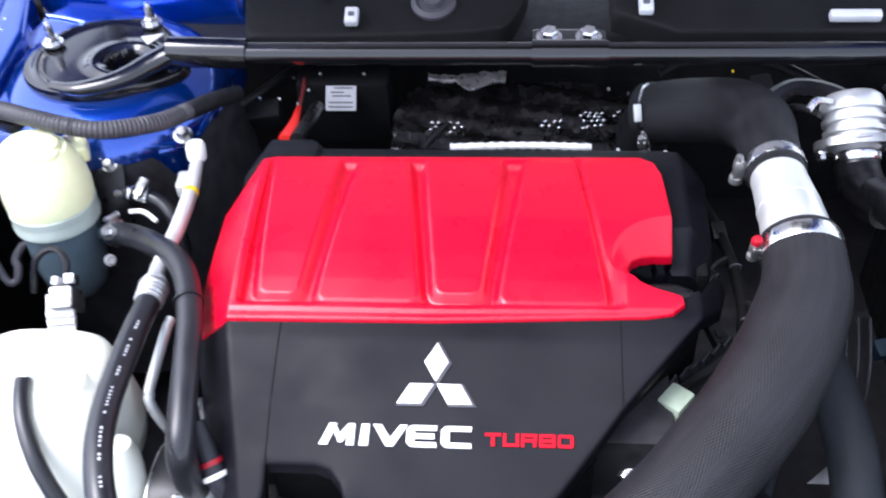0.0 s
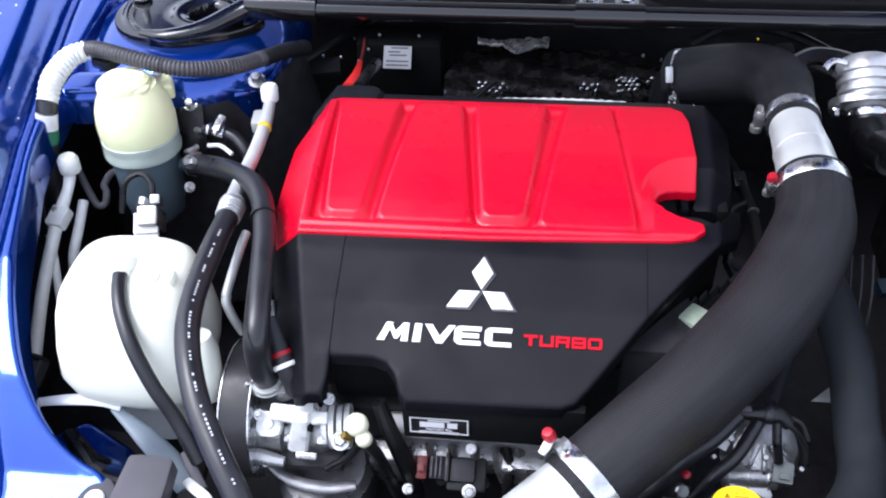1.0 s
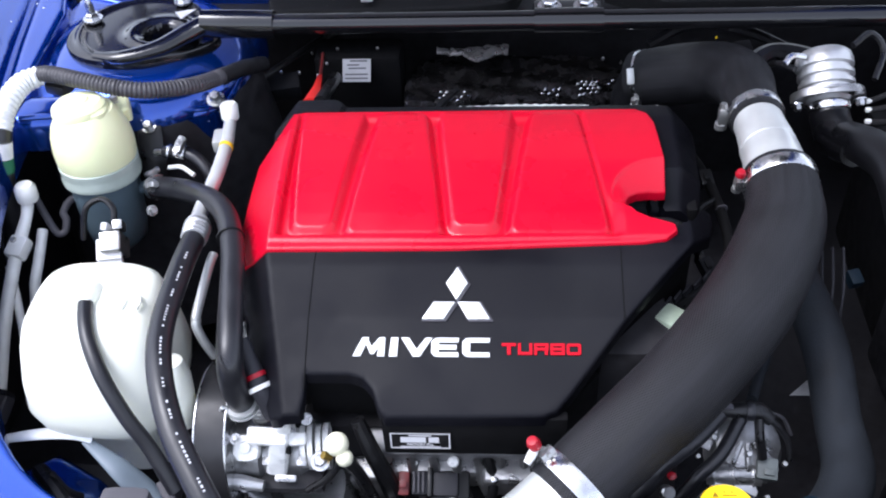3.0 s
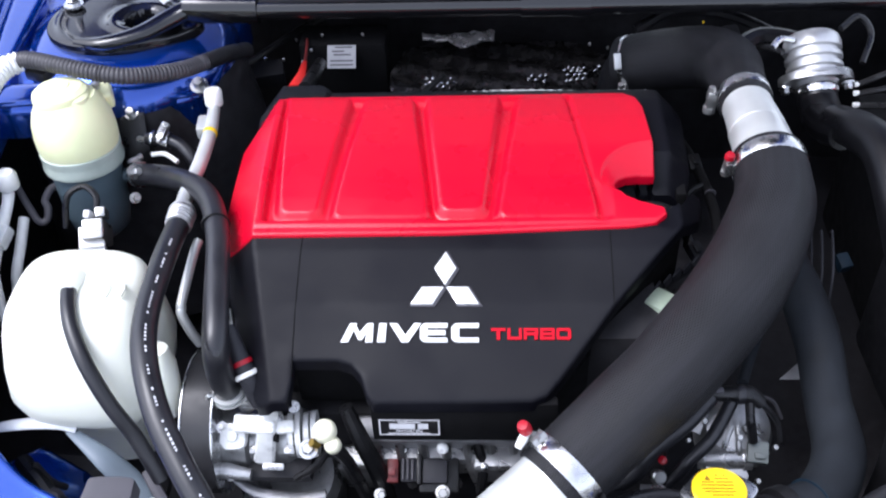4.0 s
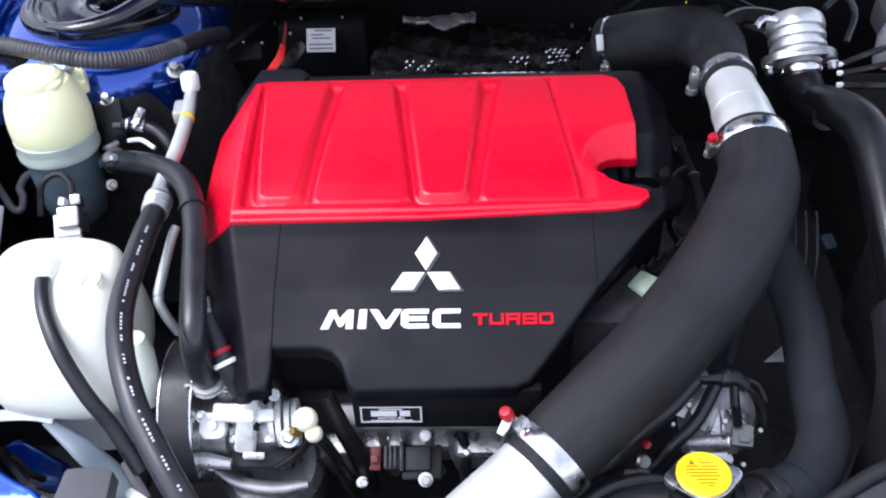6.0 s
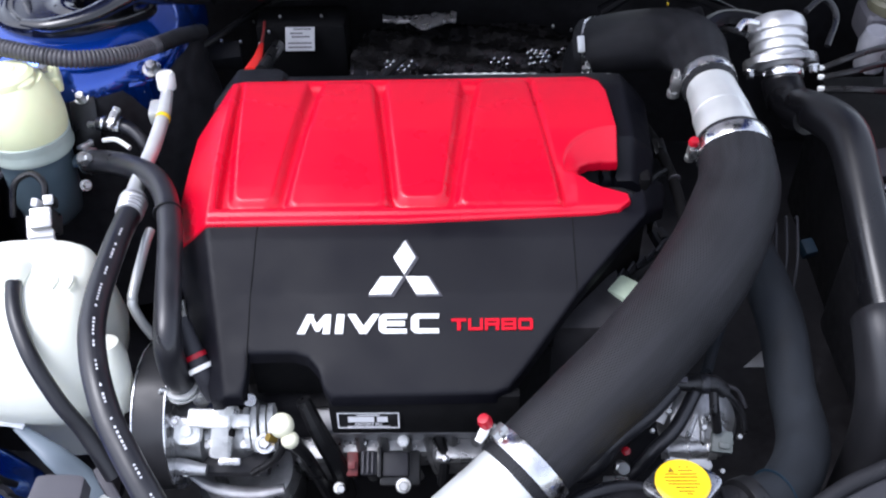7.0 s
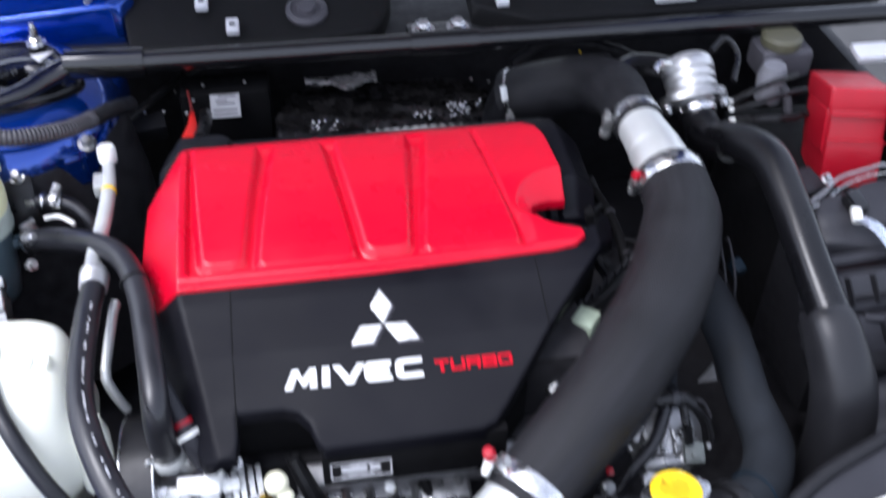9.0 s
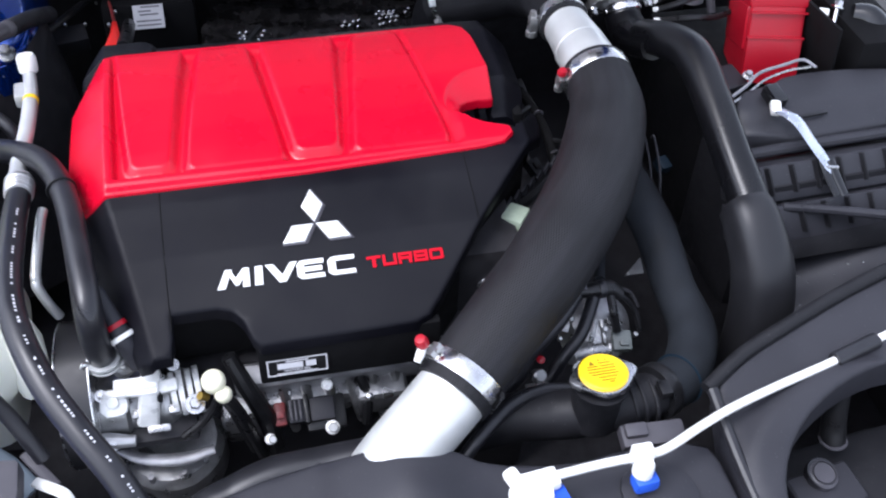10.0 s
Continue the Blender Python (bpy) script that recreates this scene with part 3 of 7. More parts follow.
wing = thing("front_wing", "glossy blue metallic front wing with its inner ledge", "car body", (-0.65, 0.8, 0.72))
part("ledge", relief(rounded([(-0.575, 1.32), (-0.572, 0.82), (-0.535, 0.68), (-0.505, 0.56), (-0.468, 0.485), (-0.42, 0.442), (-0.365, 0.423),
                              (-0.33, 0.38), (-0.33, 0.26), (-0.95, 0.26), (-0.95, 1.32)], 2), ledge_height, 0.05, 0.0055, 0.008), "blue", wing, angle=50)

part("inner_panel", relief(rounded([(-0.52, 0.60), (-0.40, 0.545), (-0.345, 0.47), (-0.345, 0.40), (-0.54, 0.40)], 1), lambda x, y: 0.615 + 0.25 * max(0.0, -0.40 - x) - 0.02 * step_up(y, 0.45, 0.55), 0.04, 0.010, 0.006), "blue", wing, angle=50)

# blue spring tower with the dished plate on it
tower = thing("spring_tower", "glossy blue metallic suspension tower beside the wing", "car body", (-0.45, 1.08, 0.5))
part("dome", lathe([(0.0, 0.84), (0.05, 0.84), (0.052, 0.893), (0.095, 0.895), (0.122, 0.889), (0.140, 0.874), (0.150, 0.852), (0.152, 0.842), (0.0, 0.842)], (-0.455, 1.085, 0), n=48), "blue", tower, angle=60)


part("wheel_house", lathe([(0.150, 0.846), (0.158, 0.80), (0.17, 0.72), (0.185, 0.5), (0, 0.5)], (-0.455, 1.085, 0), n=48), "deep", tower, "black rubberised wheel house", angle=60)


def apron_height(x, y):
    return 0.888 - 0.035 * step_up(x + 0.60, 0.02, 0.26) - 0.022 * math.exp(-((y - 0.985 - 0.15 * (x + 0.5)) / 0.016) ** 2)


part("apron", relief(rounded([(-0.60, 1.30), (-0.60, 0.90), (-0.545, 0.895), (-0.46, 0.935), (-0.38, 0.955), (-0.315, 0.985), (-0.30, 1.30)], 2), apron_height, 0.035, 0.008, 0.014), "blue", tower, angle=50)
edge_pts = [(-0.565, 0.902), (-0.52, 0.915), (-0.46, 0.943), (-0.38, 0.962), (-0.325, 0.990), (-0.312, 1.06)]
part("folded_edge", tube([(ex, ey, apron_height(ex, ey) - 0.001) for ex, ey in edge_pts], 0.0042, 10, 8), "blue", tower)
beads = bmesh.new()
for k in range(70):
    dx, dy = random.uniform(-0.60, -0.33), random.uniform(0.93, 1.20)
    rr = random.uniform(0.0008, 0.0022)
    if math.hypot(dx + 0.455, dy - 1.085) > 0.155:
        lathe([(0, -0.001), (rr, 0.0), (rr * 0.8, rr * 0.5), (0, rr * 0.75)], (dx, dy, apron_height(dx, dy)), n=7, bm=beads)
for k in range(60):
    dx, dy = random.uniform(-0.80, -0.60), random.uniform(0.60, 1.2)
    rr = random.uniform(0.0008, 0.0022)
    lathe([(0, -0.001), (rr, 0.0), (rr * 0.8, rr * 0.5), (0, rr * 0.75)], (dx, dy, ledge_height(dx, dy)), n=7, bm=beads)
tagged(part("water_drop", beads, "steel", tower, "beads of rain water"), kind="stuff")
for seam_pts in ([(-0.575, 1.206), (-0.54, 1.200), (-0.505, 1.193), (-0.47, 1.183), (-0.44, 1.170)], [(-0.362, 1.160), (-0.352, 1.188), (-0.332, 1.208), (-0.305, 1.216)]):
    part("folded_edge", tube([(ex, ey, apron_height(ex, ey) + 0.001) for ex, ey in seam_pts], 0.0034, 10, 6), "blue", tower)
# blue flange of the cowl, with two bolts
part("flange", relief(rounded([(-0.62, 1.32), (-0.60, 1.235), (-0.45, 1.230), (-0.36, 1.222), (-0.285, 1.222), (-0.29, 1.32)], 1),
                      lambda x, y: 0.90 + 0.25 * (y - 1.2) + 0.02 * step_up(x + 0.5, 0, 0.2), 0.06, 0.012, 0.006), "blue", tower, angle=50)
for bx, by in ((-0.345, 1.238), (-0.310, 1.246)):
    part("bolt", hex_bolt((bx, by, 0.915), (0, -0.3, 1), 0.008, 0.012), "zinc", tower, "zinc plated bolt")
part("bolt", hex_bolt((-0.335, 0.985, 0.855), (0.1, -0.4, 1), 0.008, 0.014), "zinc", tower, "zinc plated bolt")


# unseen open bonnet, hinged at the cowl, added to block and reflect light
bonnet = thing("bonnet", "unseen blue metallic bonnet added to shape the light on the engine bay", "bonnet", (0.05, 1.44, 0.99))
bonnet_pose = Matrix.Translation((0.05, 1.44, 0.99)) @ Matrix.Rotation(radians(-54), 4, "X")
bonnet_outline = [(-0.74, 0.0), (-0.73, -0.45), (-0.68, -0.93), (-0.50, -1.1), (0.50, -1.1), (0.68, -0.93), (0.73, -0.45), (0.74, 0.0)]
part("skin", prism(rounded(bonnet_outline, 2), 0.012, bonnet_pose, 0.003), "blue", bonnet, "blue metallic outer skin", angle=50)
# pale lining brightens the red panel's rear reflection, the dark pad dims its front
part("inner_frame", prism(rounded([(0.62 * bx + 0.05, 0.985 * by - 0.008) for bx, by in bonnet_outline], 2), 0.016, bonnet_pose @ Matrix.Translation((0, 0, -0.0165)), 0.004), "pale_lining", bonnet, "pale underside added to bounce light onto the red panel", angle=50)
part("shading_pad", prism(rounded([(-0.38, -0.46), (-0.36, -0.92), (-0.25, -1.05), (0.35, -1.05), (0.46, -0.92), (0.48, -0.46)], 2), 0.012, bonnet_pose @ Matrix.Translation((0, 0, -0.030)), 0.004), "felt", bonnet, "dark grey pad added to dim reflections in the red panel", angle=50)
for hx in (-0.62, 0.62):
    part("hinge", tube([bonnet_pose @ Vector((hx, -0.10, -0.014)), bonnet_pose @ Vector((hx, -0.01, -0.03)), (0.05 + hx, 1.40, 0.84)], 0.012, 10, 4), "zinc", bonnet)


# ---- engine block and castings beneath the cover ----
engine = thing("engine_block", "dark grimy aluminium engine block under the cover", "engine", (0.02, 0.72, 0.41))
part("block", block((0.03, 0.74, 0.56), (0.44, 0.36, 0.30), 0.02), "deep", engine)
part("head", block((0.02, 0.76, 0.75), (0.42, 0.34, 0.10), 0.015), "deep", engine)
for cx, cy, cz, sx, sy, sz in ((-0.03, 0.552, 0.645, 0.11, 0.03, 0.05), (0.055, 0.545, 0.645, 0.06, 0.035, 0.06), (-0.10, 0.555, 0.62, 0.05, 0.03, 0.09)):
    part("front_casting", block((cx, cy, cz), (sx, sy, sz), 0.010, (20, 0, 0), None, 3), "cast", engine, "rough cast aluminium front housing")
for k in range(7):
    part("casting_rib", tube([(-0.08 + 0.025 * k, 0.545, 0.69), (-0.075 + 0.025 * k, 0.535, 0.65), (-0.07 + 0.026 * k, 0.545, 0.60)], 0.006, 8, 4), "cast", engine)
for bx, by, bz, br in ((-0.049, 0.543, 0.668, 0.005), (-0.006, 0.544, 0.668, 0.0062), (-0.071, 0.494, 0.655, 0.0065), (-0.005, 0.497, 0.655, 0.0078), (0.022, 0.552, 0.70, 0.004)):
    part("bolt", hex_bolt((bx, by, bz), (0, -0.6, 0.8), br * 0.75, 0.008, washer=False), "zinc", engine, "zinc plated bolt")
part("seal", tube([(0.03, 0.545, 0.69), (0.038, 0.528, 0.662), (0.035, 0.515, 0.63)], 0.006, 8), "black", engine, "black plastic wiring holder")
part("pin", lathe([(0, 0), (0.004, 0), (0.004, 0.006), (0, 0.008)], (0.040, 0.522, 0.668), (0, -0.6, 0.8), 10), "steel", engine)

part("front_cover", block((0.02, 0.556, 0.682), (0.25, 0.03, 0.055), 0.010, (24, 0, 0), None, 3), "dull_cast", engine, "dull grey cast front cover")
for bx, by, bz, br in ((-0.0735, 0.494, 0.656, 0.0062), (-0.0055, 0.496, 0.657, 0.0078), (-0.0055, 0.531, 0.688, 0.0066)):
    part("bolt", lathe([(br, -0.004), (br, 0.002), (br * 0.8, 0.0035), (0, 0.004)], (bx, by, bz), (0, -0.6, 0.8), 20), "bright_cast", engine, "bright round bolt head")
sensor = thing("pressure_sensor", "black plastic sensor with maroon connector on the engine front", "sensor", (-0.035, 0.523, 0.645))
part("connector", block((-0.060, 0.518, 0.664), (0.013, 0.026, 0.018), 0.003, (30, 0, 0)), "maroon", sensor, "maroon wiring connector")
part("lock", block((-0.060, 0.510, 0.675), (0.008, 0.008, 0.005), 0.001, (30, 0, 0)), "maroon", sensor)
part("plug", block((-0.042, 0.519, 0.664), (0.018, 0.026, 0.021), 0.003, (30, 0, 0)), "panel", sensor)
for k in range(3):
    part("plug_rib", block((-0.048 + 0.005 * k, 0.515, 0.672), (0.0022, 0.022, 0.012), 0.0008, (30, 0, 0)), "grey_plastic", sensor)
part("collar", block((-0.031, 0.520, 0.664), (0.005, 0.032, 0.024), 0.002, (30, 0, 0)), "black", sensor)
part("body", block((-0.014, 0.519, 0.662), (0.028, 0.026, 0.019), 0.003, (30, 0, 0)), "panel", sensor)
part("flange", block((-0.010, 0.520, 0.654), (0.044, 0.038, 0.008), 0.003, (30, 0, 0)), "black", sensor)


# ---- engine cover ----
def dish(x, y):
    """Nearness to the middle of the bowl beside the filler: 1 at its middle, 0 at its crest."""
    return max(0.0, 1 - math.hypot((x - 0.235) / 0.067, (y - 0.750) / (0.054 if y > 0.750 else 0.030)))


def cover_height(x, y):
    z = interp(y, [0.495, 0.505, 0.54, 0.565, 0.597, 0.658, 0.686, 0.75, 0.90, 0.95], [0.7915, 0.797, 0.8145, 0.8275, 0.8445, 0.865, 0.871, 0.878, 0.884, 0.872])
    left = interp(y, [0.5, 0.67, 0.9], [-0.172, -0.208, -0.214])
    if x < left:
        z -= 1.1 * (left - x)
    # side of the rear block and of the front shoulder
    if x > 0.251 and y > 0.66:
        z -= 0.95 * (x - 0.251)
    # front face of the rear block
    if x > 0.229:
        z -= 0.034 * min(1.0, max(0.0, (0.804 - y) / 0.030)) * step_up(y, 0.766, 0.771)
    # filler slot, open to the side
    front = interp(x, [0.180, 0.190, 0.207, 0.236, 0.252, 0.272, 0.29], [0.745, 0.730, 0.716, 0.711, 0.722, 0.757, 0.765])
    slot = step_up(y, front, front + 0.004) * (1 - step_up(y, 0.767, 0.771)) * step_up(x, 0.180, 0.186)
    z -= 0.075 * slot
    # hollow under the red dish
    if x < 0.2305:
        z -= 0.045 * min(0.8, dish(x, y) * 1.3) + 0.006 * step_up(dish(x, y), 0.0, 0.1)
    # sunk seat of the red panel
    if -0.243 < x < 0.215 and y < 0.892:
        z -= 0.009 * step_up(y, 0.6885 + 0.03 * max(0.0, x), 0.6935 + 0.03 * max(0.0, x))
    # the rear left step
    if x < -0.155 and y > 0.90:
        z += 0.006
    return max(z, 0.775)


cover = thing("engine_cover", "black plastic engine cover with a bright red ribbed panel", "engine cover", (0.0, 0.72, 0.75))
outline = [(-0.196, 0.526), (-0.190, 0.512), (-0.178, 0.506), (-0.157, 0.507), (-0.1535, 0.525), (-0.1535, 0.545), (-0.108, 0.545), (-0.094, 0.541), (-0.084, 0.531),
           (-0.077, 0.514), (-0.070, 0.506), (0.09, 0.508), (0.104, 0.513), (0.118, 0.528), (0.176, 0.598), (0.262, 0.698), (0.276, 0.716), (0.283, 0.740), (0.283, 0.762), (0.275, 0.768), (0.274, 0.776), (0.277, 0.80), (0.279, 0.85),
           (0.280, 0.898), (0.272, 0.922), (0.255, 0.934), (0.23, 0.938), (-0.155, 0.938), (-0.165, 0.952), (-0.215, 0.950), (-0.232, 0.93), (-0.257, 0.85), (-0.260, 0.73), (-0.250, 0.672), (-0.224, 0.60)]
part("shell", relief(outline, cover_height, 0.012, 0.0042, 0.003), "cover_black", cover, angle=42)
for sx0, y0, y1 in ((-0.1545, 0.53, 0.676), (0.174, 0.598, 0.680)):
    part("seam", tube([(sx0, y0 + (y1 - y0) * q / 8, cover_height(sx0, y0 + (y1 - y0) * q / 8) - 0.0003) for q in range(9)], 0.0009, 6, 3), "deep_black", cover)
# added near-black walls, for the shade below the front lip and behind the arch
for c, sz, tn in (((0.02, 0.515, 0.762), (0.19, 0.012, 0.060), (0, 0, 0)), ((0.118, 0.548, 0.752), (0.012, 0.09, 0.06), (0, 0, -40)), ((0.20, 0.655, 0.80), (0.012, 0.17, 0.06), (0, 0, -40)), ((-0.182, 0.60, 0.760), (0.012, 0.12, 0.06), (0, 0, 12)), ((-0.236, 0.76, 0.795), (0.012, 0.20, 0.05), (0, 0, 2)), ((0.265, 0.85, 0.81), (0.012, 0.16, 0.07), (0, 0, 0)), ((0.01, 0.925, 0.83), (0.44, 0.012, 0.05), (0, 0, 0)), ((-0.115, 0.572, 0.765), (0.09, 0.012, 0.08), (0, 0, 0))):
    part("shade_skirt", block(c, sz, 0.003, tn), "deep_black", cover)
# near-black plate put in for the shade at the slot's floor
part("slot_shade", prism([(0.187, 0.738), (0.210, 0.722), (0.236, 0.717), (0.250, 0.726), (0.268, 0.752), (0.268, 0.766), (0.187, 0.766)], 0.006, Matrix.Translation((0, 0, 0.800)), 0.001), "deep_black", cover)
tray = bmesh.new()
tube([(0.196, 0.742, 0.842), (0.210, 0.742, 0.847), (0.234, 0.740, 0.848), (0.256, 0.738, 0.842)], [0.006, 0.0105, 0.0115, 0.009], 14, 5, tray, flat=0.6)
part("filler_cap", tray, "black", cover, "black oil filler cap in its recess")

PANELS = [[(-0.196, 0.93), (-0.118, 0.93), (-0.143, 0.702), (-0.180, 0.702)],
          [(-0.098, 0.8895), (-0.048, 0.8895), (-0.022, 0.696), (-0.121, 0.696)],
          [(-0.030, 0.93), (0.060, 0.93), (0.037, 0.704), (-0.004, 0.704)],
          [(0.084, 0.8895), (0.134, 0.8895), (0.160, 0.696), (0.059, 0.696)],
          [(0.139, 0.93), (0.260, 0.93), (0.260, 0.66), (0.205, 0.697), (0.168, 0.71)]]


def edge_depth(x, y, poly, front):
    """Depth of a point inside a convex outline that runs clockwise, with its corners rounded; the rear wall is steeper, front sets the front wall's slope."""
    ds = []
    for k, (a, b) in enumerate(zip(poly, poly[1:] + poly[:1])):
        ex, ey = b[0] - a[0], b[1] - a[1]
        d = ((x - a[0]) * ey - (y - a[1]) * ex) / math.hypot(ex, ey)
        ds.append(d * (1.7 if k == 0 else front) if d < 0 and k in (0, 2) else d)
    ds.sort()
    c = 0.008
    if ds[0] < c and ds[1] < c:
        return c - math.hypot(c - ds[0], c - ds[1])
    return ds[0]


def red_height(x, y):
    z = interp(y, [0.660, 0.675, 0.690, 0.705, 0.72, 0.75, 0.80, 0.85, 0.885, 0.905], [0.8712, 0.8745, 0.8775, 0.8812, 0.8848, 0.8905, 0.8965, 0.8990, 0.8990, 0.8955])
    high = 0.0
    for k, poly in enumerate(PANELS):
        up = step_up(edge_depth(x, y, poly, 1.1 if k in (0, 2) else 0.75), -0.0105, 0.0008)
        high = max(high, up * (step_up(y, 0.71, 0.80) if k == 4 else 1.0))
    high = max(high, step_up(-0.1985 - x, -0.003, 0.004), step_up(y, 0.872, 0.895))
    z += 0.0088 * (high - 1.0) * step_up(y, 0.690, 0.698) * (1 - step_up(x, 0.163, 0.182) * (1 - step_up(y, 0.74, 0.80)))
    # step of the front lip
    z -= 0.0012 * (1 - step_up(y, 0.683 + 0.025 * max(0.0, x), 0.6865 + 0.025 * max(0.0, x)))
    # left chamfer
    if x < -0.208:
        z -= 1.1 * (-0.208 - x)
    # dished hollow beside the filler
    z -= 0.034 * min(0.75, dish(x, y)) + 0.0015 * step_up(dish(x, y), 0.0, 0.03)
    return z


red_outline = [(-0.246, 0.680), (-0.226, 0.6745), (-0.205, 0.6735), (0.0, 0.6755), (0.20, 0.684), (0.224, 0.688), (0.236, 0.698), (0.234, 0.707), (0.222, 0.711), (0.207, 0.716), (0.194, 0.723),
               (0.186, 0.734), (0.185, 0.745), (0.189, 0.755), (0.198, 0.763), (0.212, 0.769), (0.2315, 0.772), (0.2315, 0.80), (0.226, 0.868), (0.219, 0.888), (0.205, 0.899), (-0.195, 0.896), (-0.212, 0.890), (-0.253, 0.846), (-0.2565, 0.73)]
part("red_panel", relief(red_outline, red_height, 0.009, 0.0018, 0.0025), "red", cover, "bright red ribbed plastic panel", angle=85)


def on_cover(x, y, lift=0.0):
    """A frame lying on the cover's front slope."""
    dz = (cover_height(x, y + 0.012) - cover_height(x, y - 0.012)) / 0.024
    return Matrix.Translation((x, y, cover_height(x, y) + lift)) @ Matrix.Rotation(math.atan(dz), 4, "X")


# three-lozenge badge
s = 0.0243
badge = on_cover(0.0005, 0.6155, 0.0)
for a in (90, 210, 330):
    u = Vector((math.cos(radians(a)), math.sin(radians(a))))
    v1 = Vector((math.cos(radians(a + 30)), math.sin(radians(a + 30)))) * s
    v2 = Vector((math.cos(radians(a - 30)), math.sin(radians(a - 30)))) * s
    mid = (v1 + v2) / 2
    pts = [Vector((0, 0)), v2, v1 + v2, v1]
    shape = [tuple(mid + (p - mid) * 0.93) for p in pts]
    under = [tuple(mid + (p - mid) * 1.06 + Vector((0.0016, -0.0004))) for p in pts]
    base = part("badge_backing", prism(under, 0.0016, badge, 0.0004), "grey_plastic", cover)
    part("badge_lozenge", prism(shape, 0.0042, badge, 0.0007), "emblem", base, "satin silver lozenge")

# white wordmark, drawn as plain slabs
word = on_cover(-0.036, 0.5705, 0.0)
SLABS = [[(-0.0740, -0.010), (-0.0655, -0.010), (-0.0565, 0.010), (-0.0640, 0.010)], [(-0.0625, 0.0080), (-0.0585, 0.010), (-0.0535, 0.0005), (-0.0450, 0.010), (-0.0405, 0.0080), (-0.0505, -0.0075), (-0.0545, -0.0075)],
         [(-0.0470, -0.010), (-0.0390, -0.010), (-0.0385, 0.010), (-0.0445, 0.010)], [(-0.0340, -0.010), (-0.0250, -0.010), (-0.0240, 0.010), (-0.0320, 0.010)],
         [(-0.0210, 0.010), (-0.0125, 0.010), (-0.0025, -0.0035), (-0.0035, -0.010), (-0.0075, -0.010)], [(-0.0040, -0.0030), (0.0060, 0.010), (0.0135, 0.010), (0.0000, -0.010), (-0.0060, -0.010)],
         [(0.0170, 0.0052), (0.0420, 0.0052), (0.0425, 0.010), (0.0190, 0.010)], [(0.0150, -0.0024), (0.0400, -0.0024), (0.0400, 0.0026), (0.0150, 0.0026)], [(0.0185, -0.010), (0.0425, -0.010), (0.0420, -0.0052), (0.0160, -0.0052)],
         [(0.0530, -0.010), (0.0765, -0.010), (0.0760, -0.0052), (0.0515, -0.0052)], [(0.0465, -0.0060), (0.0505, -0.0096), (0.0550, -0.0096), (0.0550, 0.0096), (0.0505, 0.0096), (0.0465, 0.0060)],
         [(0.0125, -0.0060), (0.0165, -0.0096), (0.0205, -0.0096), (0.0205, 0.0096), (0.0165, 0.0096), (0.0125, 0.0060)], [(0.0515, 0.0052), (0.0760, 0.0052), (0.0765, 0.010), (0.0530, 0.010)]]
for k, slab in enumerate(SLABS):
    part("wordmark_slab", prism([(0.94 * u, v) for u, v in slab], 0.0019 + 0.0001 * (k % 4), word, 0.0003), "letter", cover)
# red raised word in squared strokes
W, H, S = 0.0148, 0.0061, 0.0031
STROKES = {"T": [(0, H - S, W, H), (W / 2 - S * 0.6, -H, W / 2 + S * 0.6, H)], "U": [(0, -H, S, H), (W - S, -H, W, H), (0, -H, W, S - H)],
           "R": [(0, -H, S, H), (0, H - S, W, H), (0, -S / 2, W, S / 2), (W - S, 0, W, H), (W - 1.3 * S, -H, W - 0.2 * S, 0)],
           "B": [(0, -H, S, H), (0, H - S, W, H), (0, -S / 2, W, S / 2), (W - S, -H * 0.85, W, H * 0.85), (0, -H, W, S - H)], "O": [(0, -H * 0.8, S, H * 0.8), (0.001, H - S, W - 0.001, H), (W - S, -H * 0.8, W, H * 0.8), (0.001, -H, W - 0.001, S - H)]}
red_word, turn_word = bmesh.new(), on_cover(0.0885, 0.5695, 0.0)
for k, letter in enumerate("TURBO"):
    for q, (x0, y0, x1, y1) in enumerate(STROKES[letter]):
        sx = -0.0405 + 0.0165 * k
        prism([(sx + x0, y0), (sx + x1, y0), (sx + x1, y1), (sx + x0, y1)], 0.0015 + 0.0001 * q, turn_word, 0.0002, red_word, 1)
part("lettering", red_word, "red_letter", cover, "red raised lettering")

# foil plate on the skirt
plate = thing("foil_plate", "small black and silver foil plate on the cover's skirt", "sticker", (-0.036, 0.508, 0.745))
pm = Matrix.Translation((-0.036, 0.5080, 0.7575)) @ Matrix.Rotation(radians(82), 4, "X") @ Matrix.Diagonal((0.97, 1.0, 1, 1))
part("backing", prism([(-0.033, -0.0115), (0.033, -0.0115), (0.033, 0.0115), (-0.033, 0.0115)], 0.0012, pm, 0.0003), "black", plate)
for x0, x1, y0, y1 in ((-0.032, 0.032, 0.0095, 0.0108), (-0.032, 0.032, -0.0108, -0.0095), (-0.032, -0.0305, -0.0095, 0.0095), (0.0305, 0.032, -0.0095, 0.0095),
                       (-0.021, 0.006, -0.0022, 0.0052), (0.009, 0.020, -0.0022, 0.0052), (-0.012, 0.012, 0.0066, 0.0080), (-0.022, 0.022, -0.0088, -0.0078)):
    part("print_bar", prism([(x0, y0), (x1, y0), (x1, y1), (x0, y1)], 0.0003, pm @ Matrix.Translation((0, 0, 0.0013))), "label", plate)
part("lettering", text_mesh("FACTORY FILL", 0.0040, 1.1, 0.0003, pm @ Matrix.Translation((0, -0.0052, 0.0014))), "label", plate)


